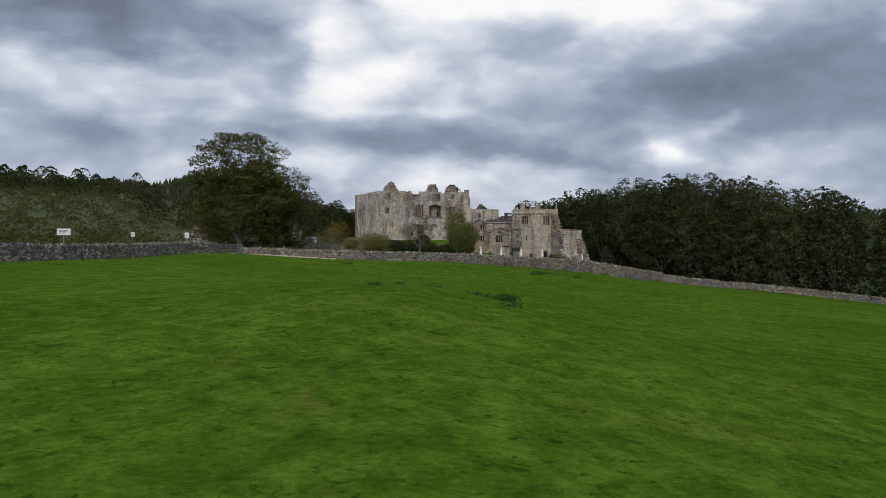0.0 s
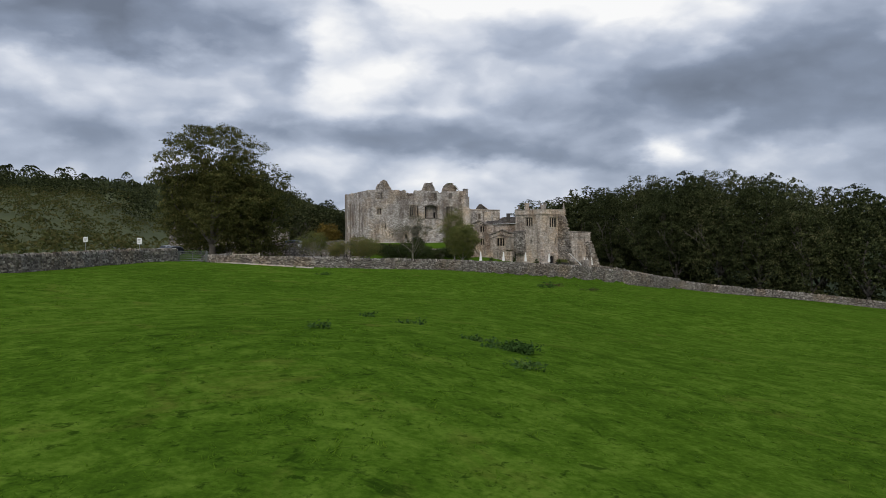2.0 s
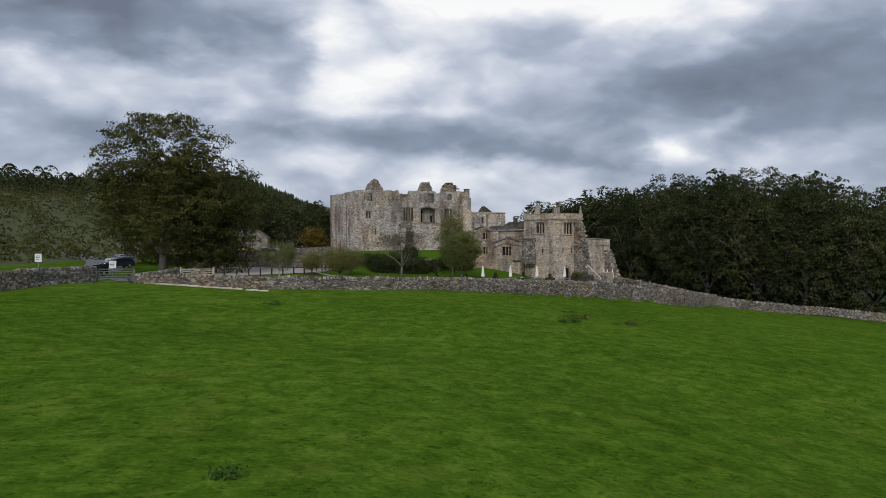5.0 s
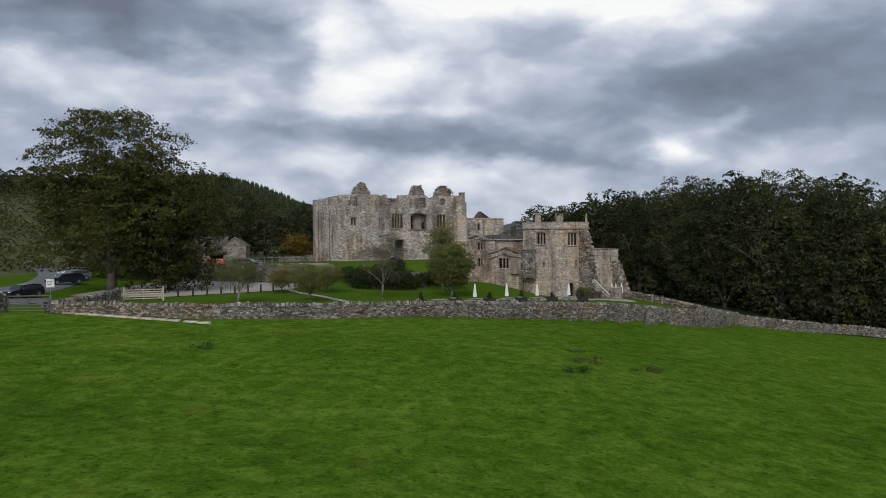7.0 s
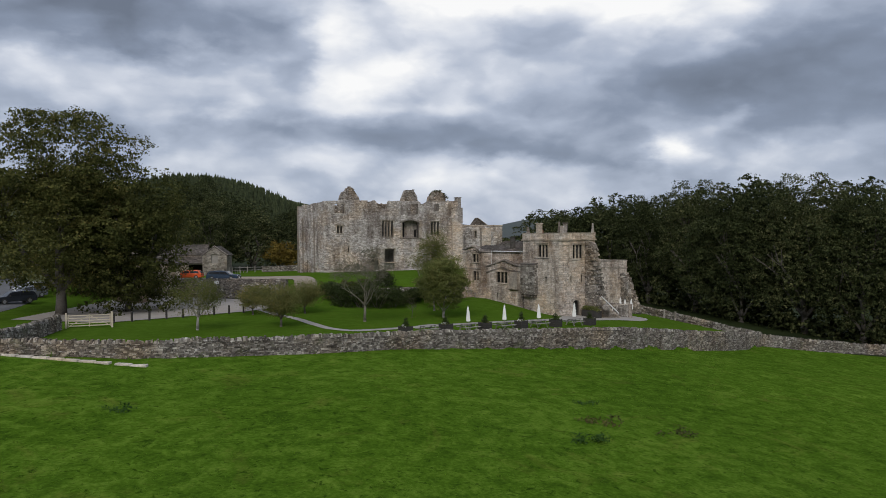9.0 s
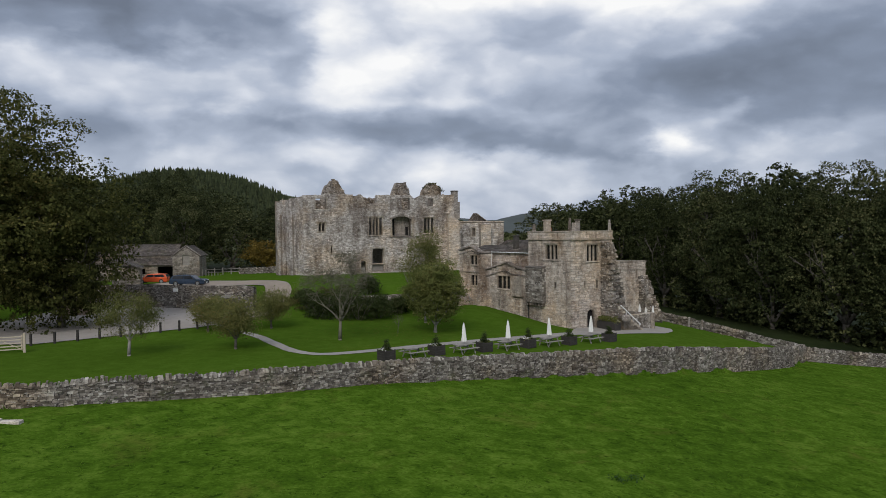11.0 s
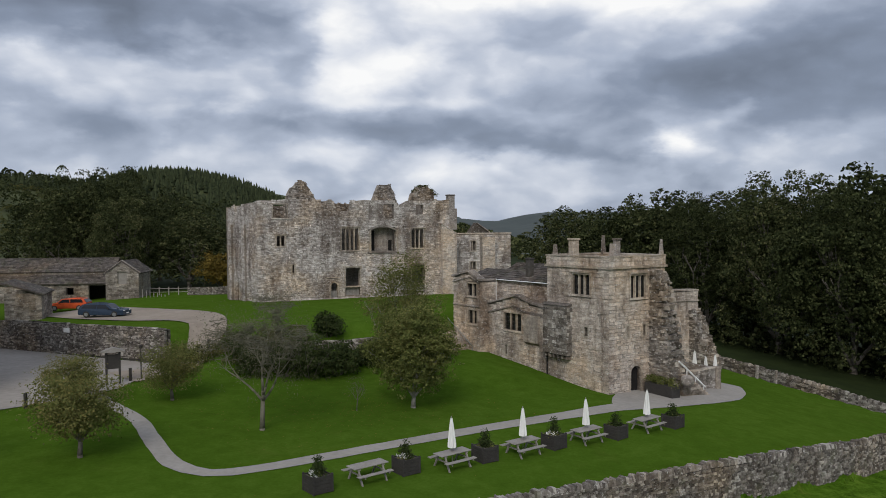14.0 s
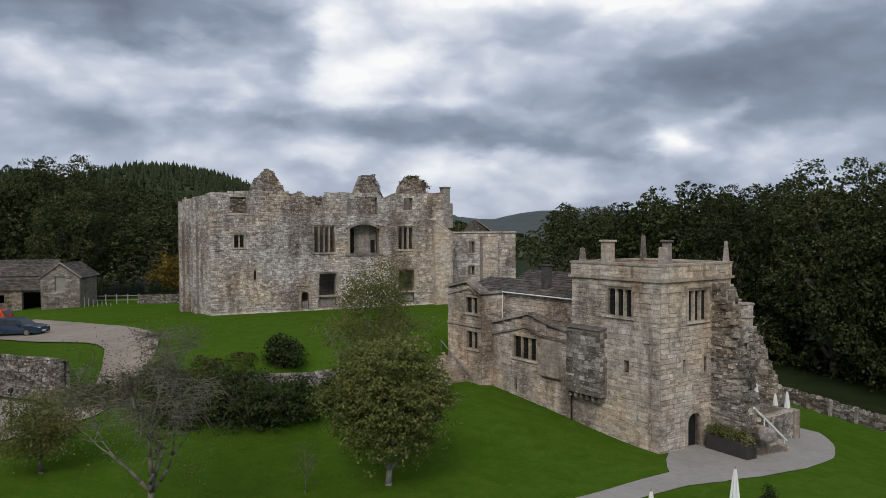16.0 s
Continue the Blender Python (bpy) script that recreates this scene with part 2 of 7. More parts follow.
M_FIELD = grass_material("field_grass", (0.012, 0.033, 0.003), (0.051, 0.106, 0.008), (0.132, 0.212, 0.026), (0.15, 0.145, 0.03), 0.42)
M_LAWN = grass_material("mown_lawn", (0.034, 0.070, 0.006), (0.050, 0.098, 0.009), (0.075, 0.130, 0.016), (0.11, 0.115, 0.026), 0.16)
# Bluish grey: the haze over the distant wooded hills is put into the colour.
M_HAZEHILL = surface("haze_tinted_far_hills", (0.040, 0.052, 0.050), (0.085, 0.098, 0.092), 0.01, 0.95, 0.0)
M_DRIVE = surface("gravelled_drive", (0.22, 0.18, 0.14), (0.38, 0.32, 0.26), 1.6, 0.95, 0.015)
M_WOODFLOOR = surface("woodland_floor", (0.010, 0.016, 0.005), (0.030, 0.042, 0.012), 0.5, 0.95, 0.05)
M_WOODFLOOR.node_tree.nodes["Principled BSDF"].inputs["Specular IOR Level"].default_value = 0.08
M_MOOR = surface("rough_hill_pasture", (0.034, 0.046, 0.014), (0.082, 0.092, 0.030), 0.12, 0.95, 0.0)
M_TOWER = stone_material("tower_sandstone", [(0.0, (0.37, 0.318, 0.272)), (0.3, (0.505, 0.44, 0.382)), (0.6, (0.585, 0.515, 0.452)), (0.88, (0.68, 0.62, 0.56)), (1.0, (0.60, 0.47, 0.32))], 0.9, (0.40, 0.36, 0.335), 1.0, vary=0.65)
M_KEEP = stone_material("keep_rubble", [(0.0, (0.27, 0.243, 0.225)), (0.25, (0.42, 0.384, 0.357)), (0.55, (0.545, 0.507, 0.48)), (0.85, (0.70, 0.672, 0.65)), (1.0, (0.48, 0.40, 0.345))], 1.0, (0.40, 0.36, 0.34), 0.95, vary=0.75)
M_MORTAR = stone_material("wall_mortar", [(0.0, (0.25, 0.22, 0.193)), (1.0, (0.33, 0.297, 0.263))], 0.4, (0.42, 0.39, 0.37), 0.8)
M_DRESSED = stone_material("dressed_stone", [(0.0, (0.34, 0.295, 0.25)), (0.5, (0.42, 0.375, 0.32)), (1.0, (0.48, 0.435, 0.38))], 0.35, (0.42, 0.38, 0.36), 0.8)
M_DARKSTONE = stone_material("weathered_and_shade_stone", [(0.0, (0.12, 0.105, 0.09)), (0.5, (0.22, 0.195, 0.175)), (1.0, (0.38, 0.35, 0.32))], 0.7, (0.42, 0.39, 0.37), 0.8)
M_FIELDSTONE = stone_material("field_wall_stone", [(0.0, (0.09, 0.08, 0.072)), (0.4, (0.18, 0.162, 0.146)), (0.75, (0.28, 0.257, 0.234)), (1.0, (0.47, 0.445, 0.41))], 0.6, (0.5, 0.46, 0.43), 0.7, 0.45)
M_RUIN = stone_material("torn_wall_rubble", [(0.0, (0.13, 0.115, 0.10)), (0.5, (0.25, 0.225, 0.20)), (0.85, (0.40, 0.37, 0.335)), (1.0, (0.60, 0.57, 0.53))], 0.95, (0.40, 0.37, 0.35), 0.85)
M_BARN = stone_material("barn_stone", [(0.0, (0.17, 0.15, 0.13)), (0.5, (0.29, 0.26, 0.23)), (1.0, (0.42, 0.385, 0.345))], 0.5, (0.42, 0.39, 0.37), 0.8, 0.2)
M_BRICK = stone_material("red_brick", [(0.0, (0.26, 0.12, 0.075)), (1.0, (0.40, 0.20, 0.13))], 0.2, vary=1.0)
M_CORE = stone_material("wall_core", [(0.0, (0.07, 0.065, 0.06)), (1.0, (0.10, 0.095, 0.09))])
M_SLATE = stone_material("stone_slate", [(0.0, (0.062, 0.054, 0.050)), (0.5, (0.100, 0.088, 0.082)), (1.0, (0.150, 0.133, 0.122))], 0.25, (0.6, 0.6, 0.55), 0.6, 0.4)
M_PALESLAB = stone_material("pale_slab", [(0.0, (0.50, 0.47, 0.42)), (1.0, (0.62, 0.59, 0.54))], 0.4)
M_GRAVEL = surface("pale_gravel", (0.24, 0.215, 0.19), (0.38, 0.345, 0.31), 2.0, 0.95, 0.02)
M_PATH = surface("path_gravel", (0.25, 0.23, 0.205), (0.37, 0.345, 0.315), 3.0, 0.95, 0.01)
M_ASPHALT = surface("road_asphalt", (0.10, 0.10, 0.105), (0.16, 0.16, 0.165), 8.0, 0.9, 0.01)
M_BARK = surface("bark", (0.07, 0.06, 0.05), (0.15, 0.135, 0.115), 7.0, 0.95, 0.03)
M_GREYBARK = surface("grey_lichened_bark", (0.16, 0.15, 0.135), (0.32, 0.30, 0.27), 9.0, 0.95, 0.02)
M_TWIGBARK = surface("brown_grey_birch_bark", (0.085, 0.072, 0.060), (0.20, 0.178, 0.155), 6.0, 0.95, 0.02)
M_PALETWIG = surface("pale_birch_bark", (0.095, 0.088, 0.062), (0.21, 0.195, 0.15), 6.0, 0.95, 0.02)
M_WOOD = surface("weathered_wood", (0.19, 0.17, 0.15), (0.33, 0.31, 0.285), 12.0, 0.85, 0.01)
M_PALEWOOD = surface("new_gate_timber", (0.42, 0.36, 0.27), (0.55, 0.48, 0.38), 10.0, 0.8, 0.01)
M_FENCEWOOD = surface("brown_fence_timber", (0.20, 0.14, 0.09), (0.30, 0.22, 0.15), 10.0, 0.85, 0.01)
M_DARKWOOD = surface("dark_stained_wood", (0.030, 0.027, 0.026), (0.06, 0.055, 0.05), 10.0, 0.7, 0.01)
M_POST = surface("black_post", (0.02, 0.018, 0.016), (0.05, 0.045, 0.04), 10.0, 0.8, 0.01)
M_WHITE = surface("white_canvas", (0.70, 0.69, 0.66), (0.82, 0.81, 0.79), 3.0, 0.85, 0.01)
M_WHITEPAINT = paint("white_paint", (0.78, 0.78, 0.76), 0.5)
# Near-black that puts the shade of rooms and openings into the colour.
M_ROOMSHADE = surface("painted_room_shade", (0.010, 0.009, 0.009), (0.022, 0.020, 0.019), 3.0, 0.95, 0.0)
M_IRON = paint("dark_iron", (0.03, 0.03, 0.03), 0.55, 0.6)
M_DULLGATE = paint("weathered_gate_steel", (0.13, 0.14, 0.13), 0.7, 0.3)
M_GALV = paint("galvanised_steel", (0.30, 0.31, 0.31), 0.5, 0.7)
M_LEAF = leaf_material("sycamore_leaves", [(0.1, (0.034, 0.041, 0.012)), (0.45, (0.072, 0.080, 0.024)), (0.75, (0.130, 0.128, 0.040)), (0.95, (0.20, 0.16, 0.055))])
M_WOODLEAF = leaf_material("woodland_leaves", [(0.12, (0.012, 0.017, 0.006)), (0.45, (0.036, 0.046, 0.017)), (0.72, (0.088, 0.099, 0.040)), (0.95, (0.18, 0.172, 0.078))], 0.20)
M_ORCHARD = leaf_material("orchard_leaves", [(0.1, (0.088, 0.106, 0.031)), (0.5, (0.163, 0.169, 0.056)), (0.85, (0.250, 0.213, 0.075)), (1.0, (0.325, 0.213, 0.062))])
M_GREENLEAF = leaf_material("garden_tree_leaves", [(0.1, (0.060, 0.080, 0.022)), (0.5, (0.150, 0.168, 0.050)), (0.85, (0.265, 0.258, 0.090)), (1.0, (0.36, 0.30, 0.12))])
M_GREYLEAF = leaf_material("sparse_grey_leaves", [(0.1, (0.085, 0.088, 0.045)), (0.6, (0.150, 0.140, 0.088)), (1.0, (0.23, 0.185, 0.125))])
M_NETTLE = leaf_material("nettle_leaves", [(0.1, (0.030, 0.068, 0.014)), (0.6, (0.058, 0.115, 0.026)), (1.0, (0.10, 0.155, 0.042))])
M_HEDGE = leaf_material("hedge_leaves", [(0.1, (0.028, 0.042, 0.014)), (0.6, (0.055, 0.075, 0.026)), (1.0, (0.11, 0.11, 0.045))])
M_AUTUMN = leaf_material("autumn_leaves", [(0.1, (0.085, 0.065, 0.016)), (0.6, (0.170, 0.120, 0.026)), (1.0, (0.260, 0.190, 0.050))])
M_SCRUB = leaf_material("hillside_scrub", [(0.1, (0.040, 0.053, 0.017)), (0.5, (0.086, 0.092, 0.030)), (0.8, (0.128, 0.112, 0.040)), (1.0, (0.180, 0.128, 0.050))])
M_CONIFER = leaf_material("conifer_needles", [(0.1, (0.030, 0.040, 0.020)), (0.6, (0.052, 0.064, 0.030)), (1.0, (0.085, 0.094, 0.044))], 0.1)


M_BLADES = leaf_material("grass_blades", [(0.1, (0.075, 0.150, 0.008)), (0.5, (0.110, 0.215, 0.014)), (0.85, (0.16, 0.27, 0.022)), (1.0, (0.23, 0.25, 0.05))], 0.6)


def glass_material():
    m, t, b = material("old_window_glass", 0.08)
    b.inputs["Base Color"].default_value = (0.012, 0.013, 0.014, 1)
    b.inputs["Specular IOR Level"].default_value = 0.5
    return m


M_GLASS = glass_material()


# ---------------------------------------------------------------- mesh helpers
class Soup:
    """Vertices and faces gathered into one mesh."""

    def __init__(self):
        self.v, self.f = [], []

    def quad_box(self, c, skip=()):
        """Eight corners: four below (round), four above."""
        n = len(self.v)
        self.v.extend(c)
        for k, f in enumerate(((3, 2, 1, 0), (4, 5, 6, 7), (0, 1, 5, 4), (1, 2, 6, 5), (2, 3, 7, 6), (3, 0, 4, 7))):
            if k not in skip:
                self.f.append(tuple(n + i for i in f))

    def box(self, a, b):
        (x0, y0, z0), (x1, y1, z1) = a, b
        x0, x1, y0, y1, z0, z1 = min(x0, x1), max(x0, x1), min(y0, y1), max(y0, y1), min(z0, z1), max(z0, z1)
        self.quad_box([(x0, y0, z0), (x1, y0, z0), (x1, y1, z0), (x0, y1, z0), (x0, y0, z1), (x1, y0, z1), (x1, y1, z1), (x0, y1, z1)])

    def tube(self, p, q, r0, r1, sides=6):
        p, q = Vector(p), Vector(q)
        d = (q - p).normalized()
        u = d.orthogonal().normalized()
        w = d.cross(u)
        n = len(self.v)
        for c, r in ((p, r0), (q, r1)):
            for i in range(sides):
                a = 2 * math.pi * i / sides
                self.v.append(tuple(c + r * (math.cos(a) * u + math.sin(a) * w)))
        for i in range(sides):
            j = (i + 1) % sides
            self.f.append((n + i, n + j, n + sides + j, n + sides + i))
        self.f.append(tuple(n + sides + i for i in range(sides)))
        self.f.append(tuple(n + i for i in reversed(range(sides))))

    def prism(self, outline, frame_fn, d0, d1):
        """A flat outline of (s, z) given thickness from d0 to d1."""
        n, k = len(self.v), len(outline)
        for d in (d0, d1):
            for s, z in outline:
                self.v.append(tuple(frame_fn(s, z, d)))
        self.f.append(tuple(n + i for i in range(k)))
        self.f.append(tuple(n + k + i for i in reversed(range(k))))
        for i in range(k):
            j = (i + 1) % k
            self.f.append((n + j, n + i, n + k + i, n + k + j))

    def mesh(self, name):
        me = bpy.data.meshes.new(name)
        me.from_pydata([tuple(p) for p in self.v], [], self.f)
        me.update()
        return me


def weld(soup):
    """Joins the cells of a wall into one skin: shared corners merged, faces between two cells dropped."""
    index, remap, verts = {}, [], []
    for p in soup.v:
        key = tuple(round(c, 3) for c in p)
        if key not in index:
            index[key] = len(verts)
            verts.append(tuple(p))
        remap.append(index[key])
    seen = {}
    for f in soup.f:
        g = tuple(remap[i] for i in f)
        if len(set(g)) < 3:
            continue
        key = frozenset(g)
        if key in seen:
            seen[key] = None
        else:
            seen[key] = g
    out = Soup()
    out.v, out.f = verts, [g for g in seen.values() if g is not None]
    return out


def fix(me):
    """Turns the faces of a closed mesh outwards."""
    bm = bmesh.new()
    bm.from_mesh(me)
    bmesh.ops.recalc_face_normals(bm, faces=bm.faces)
    bm.to_mesh(me)
    bm.free()
    return me


def part(name, soup, mat, parent=None, label="", smooth=False, m=None):
    """One mesh object out of a Soup, a bmesh or a mesh, under a thing or a part."""
    if isinstance(soup, Soup):
        me = soup.mesh(name)
        if len(soup.f) < 20000:
            fix(me)
    elif isinstance(soup, bmesh.types.BMesh):
        me = bpy.data.meshes.new(name)
        soup.to_mesh(me)
        soup.free()
    else:
        me = soup
    if not me.materials:
        me.materials.append(mat)
    if smooth:
        for p in me.polygons:
            p.use_smooth = True
    ob = new(name, me)
    if parent is not None:
        ob.parent = parent
    if m is not None:
        ob.matrix_basis = m
    if label:
        tagged(ob, label)
    return ob


def thing(name, label, category, m, group="", kind=""):
    ob = new(name)
    ob.empty_display_size = 0.3
    ob.matrix_basis = m
    return tagged(ob, label, category, group, kind)


def bevelled(size, centre, width=0.02, segments=2):
    bm = bmesh.new()
    bmesh.ops.create_cube(bm, size=1.0, matrix=Matrix.Translation(centre) @ Matrix.Diagonal((*size, 1)))
    bmesh.ops.bevel(bm, geom=bm.edges[:], offset=width, segments=segments, affect="EDGES", profile=0.5)
    return bm


def smoothstep(a, b, x):
    k = np.clip((np.asarray(x, float) - a) / (b - a), 0, 1)
    return k * k * (3 - 2 * k)


# ---------------------------------------------------------------- the lie of the land
WALL_X = [-31.0, -18.0, -5.6, 3.6, 12.3, 21.7, 31.2, 40.0, 44.5]
WALL_Y = [100.0, 101.3, 107.0, 112.8, 118.2, 124.2, 131.5, 140.0, 146.0]


# the pasture's swells and hollows: centre, spreads, height
SWELLS = ((-4, 32, 11, 14, 1.143), (-30, 90, 16, 22, 0.475), (22, 60, 12, 12, -0.797), (8, 90, 12, 12, 0.419), (0, 74, 10, 10, -0.447),
          (-18, 75, 12, 16, -0.275), (50, 140, 22, 20, -1.238), (-32, 45, 16, 25, 0.591), (60, 80, 30, 40, -1.096))


def field_z(x, y):
    q = 0.986 - 0.0404 * np.clip(x, -70, 110) - 0.0541 * np.clip(x, 0, 110) - 0.0296 * np.clip(x - 45, 0, 110)
    for a, b, sx, sy, h in SWELLS:
        q = q + h * np.exp(-((x - a) / sx) ** 2 - ((y - b) / sy) ** 2)
    return q


def lawn_z(x, y):
    xp = np.clip(x, 0, 60)
    q = 1.05 - 0.03 * x - 0.0006 * xp * xp - 0.012 * np.clip(y - 130, 0, 60) * smoothstep(-5, 5, x)
    q = q - 0.085 * np.clip(x - 25, 0, 40)
    return q + np.clip(17 - x, 0, 8) * 0.13 * smoothstep(138, 148, y) * smoothstep(0, 8, x)


def ground_z(x, y):
    x, y = np.asarray(x, float), np.asarray(y, float)
    inside = smoothstep(-0.1, 0.5, y - np.interp(x, WALL_X, WALL_Y)) * smoothstep(-0.5, 0.5, 44.5 - 0.62 * np.clip(y - 145, 0, 60) - x)
    low = field_z(x, y) * (1 - inside) + lawn_z(x, y) * inside
    # the car park, cut level
    park = smoothstep(-3, 3, y - (122 + 0.95 * (x + 28.6))) * smoothstep(-48, -40, x) * smoothstep(-8, -13, x)
    low = low * (1 - park) + 1.9 * park
    up = np.interp(x, [-48, -38, -30, -24, -17], [2.6, 3.2, 3.5, 3.75, 4.25])
    y0 = np.interp(x, [-60, -40, -27, -16, -12, 2, 7, 11], [164, 156, 150.6, 145.7, 141, 147, 154.5, 158])
    wide = np.interp(x, [-17.5, -15, -8, 6], [0.7, 13, 9, 5])
    f = smoothstep(0, 1, (y - y0) / wide) * np.interp(x, [-85, -55, 18, 30], [0, 1, 1, 0])
    z = low * (1 - f) + up * f
    # hills round the valley
    side = smoothstep(0, 45, -(x + 0.3 * y + 12))
    slope = side * 0.079 * np.clip(-0.5 * x + 0.85 * y - 137, 0, 360)
    ridge = 40.5 * np.exp(-((x + 168) / 84) ** 2) * smoothstep(370, 550, y)
    z = z + np.maximum(slope, ridge)
    z = z + 30 * smoothstep(170, 340, x) * smoothstep(120, 420, y)
    far = np.hypot(x, y - 60)
    z = z + 45 * smoothstep(1300, 3000, far) + 12 * np.sin(x / 430.0 + 1.0) * smoothstep(1100, 2600, far)
    return z


def gz(x, y):
    return float(ground_z(x, y))


def uneven(x, y):
    near = math.exp(-((y - 60) / 90) ** 2 - (x / 90) ** 2)
    return near * (0.10 * noise.noise((x / 7.0, y / 7.0, 0.3)) + 0.05 * noise.noise((x / 2.2, y / 2.2, 4.1)))


def spaced(lo, hi, step, end, grow=1.14):
    fine = list(np.arange(lo, hi + 1e-6, step))
    for sign, start in ((-1, lo), (1, hi)):
        d, p = step, start
        while abs(p) < end:
            d *= grow
            p += sign * d
            fine.append(p)
    return np.array(sorted(fine))


def build_ground():
    xs, ys = spaced(-62, 62, 1.0, 3600), spaced(-28, 190, 1.0, 3600)
    gx, gy = np.meshgrid(xs, ys)
    z = ground_z(gx, gy)
    verts = [(x, y, zz + (uneven(x, y) if abs(x) < 130 and -80 < y < np.interp(x, WALL_X, WALL_Y) - 1 else 0.0)) for x, y, zz in zip(gx.ravel().tolist(), gy.ravel().tolist(), z.ravel().tolist())]
    nx = len(xs)
    faces = [(j * nx + i, j * nx + i + 1, (j + 1) * nx + i + 1, (j + 1) * nx + i) for j in range(len(ys) - 1) for i in range(nx - 1)]
    me = bpy.data.meshes.new("ground")
    me.from_pydata(verts, [], faces)
    for mat in (M_FIELD, M_LAWN, M_MOOR, M_WOODFLOOR, M_HAZEHILL):
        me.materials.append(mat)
    for p in me.polygons:
        p.use_smooth = True
        x, y, _ = p.center
        # the far end of the valley gets the haze-tinted colour
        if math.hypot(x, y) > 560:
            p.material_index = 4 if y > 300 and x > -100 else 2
        elif y > np.interp(x, WALL_X, WALL_Y) + 0.4 and y < 200 and -60 < x < 44.5 - 0.62 * max(y - 145, 0):
            p.material_index = 1
        elif x < -62 and y > 95:
            p.material_index = 2
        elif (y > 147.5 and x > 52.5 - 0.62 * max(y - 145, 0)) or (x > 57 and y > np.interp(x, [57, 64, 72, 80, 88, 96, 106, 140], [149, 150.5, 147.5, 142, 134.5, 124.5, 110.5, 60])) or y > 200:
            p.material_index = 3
    tagged(new("ground", me), "rough green sheep pasture and mown castle lawn", "ground", kind="structure")


def ribbon(name, points, widths, lift, mat, label, category):
    """A strip laid on the ground along points, of the widths given at them."""
    pts = [Vector((*p, 0)) for p in points]
    dense, wid = [], []
    for k in range(len(pts) - 1):
        p0, p1, p2, p3 = pts[max(k - 1, 0)], pts[k], pts[k + 1], pts[min(k + 2, len(pts) - 1)]
        n = max(2, int((p2 - p1).length / 0.9))
        for i in range(n):
            u = i / n
            dense.append(0.5 * (2 * p1 + (p2 - p0) * u + (2 * p0 - 5 * p1 + 4 * p2 - p3) * u * u + (3 * p1 - p0 - 3 * p2 + p3) * u ** 3))
            wid.append(widths[k] * (1 - u) + widths[k + 1] * u)
    dense.append(pts[-1]), wid.append(widths[-1])
    s, across = Soup(), 9
    for k, (p, w) in enumerate(zip(dense, wid)):
        d = (dense[min(k + 1, len(dense) - 1)] - dense[max(k - 1, 0)]).normalized()
        side = Vector((-d.y, d.x, 0))
        for i in range(across):
            u = i / (across - 1) - 0.5
            e = 0.06 * noise.noise((p.x * 0.9, p.y * 0.9, u * 3)) if i in (0, across - 1) else 0.0
            q = p + side * (u * w + e)
            s.v.append((q.x, q.y, gz(q.x, q.y) + lift))
    for k in range(len(dense) - 1):
        for i in range(across - 1):
            a = k * across + i
            s.f.append((a, a + across, a + across + 1, a + 1))
    ob = part(name, s, mat, smooth=True)
    return tagged(ob, label, category, kind="structure")


build_ground()


# ---------------------------------------------------------------- masonry
class Face:
    """A wall's outer face: an origin, a way along it and a way out of it, in the building's own frame."""

    def __init__(self, o, along, out):
        self.o, self.s, self.d = Vector(o), Vector(along), Vector(out)

    def __call__(self, s, z, d=0.0):
        return self.o + self.s * s + self.d * d + Vector((0, 0, z))


def level(z):
    return lambda s: z


def backing(face, s0, s1, z0, top, thick, openings, step=None, rough=0.0, rng=None):
    """The body of a wall in one skin, with its openings left free and a top that may be ragged."""
    soup = Soup()
    cuts = {round(s0, 3), round(s1, 3)}
    for a, b, _, _ in openings:
        cuts |= {round(v, 3) for v in (a, b) if s0 < v < s1}
    if step:
        cuts |= {round(v, 3) for v in np.arange(s0 + step, s1 - 0.1, step)}
    cuts = sorted(cuts)
    cuts = [c for i, c in enumerate(cuts) if i == 0 or c - cuts[i - 1] > 0.004]
    ends = [top(c) + (rng.uniform(-rough, rough * 0.3) if rough else 0) for c in cuts]
    levels = sorted({round(z, 3) for o in openings for z in o[2:] if z > z0})
    for k in range(len(cuts) - 1):
        a, b, ea, eb = cuts[k], cuts[k + 1], ends[k], ends[k + 1]
        mid, z = (a + b) / 2, z0
        rows = [l for l in levels if l < min(ea, eb) - 0.03]
        for i, l in enumerate(rows + [None]):
            ha, hb = (ea, eb) if l is None else (l, l)
            zm = (z + min(ha, hb)) / 2
            if not any(oa < mid < ob and oz0 < zm < oz1 for oa, ob, oz0, oz1 in openings):
                c = [face(a, z, 0), face(b, z, 0), face(b, z, -thick), face(a, z, -thick), face(a, ha, 0), face(b, hb, 0), face(b, hb, -thick), face(a, ha, -thick)]
                soup.quad_box([tuple(p) for p in c])
            z = l if l is not None else z
    return weld(soup)


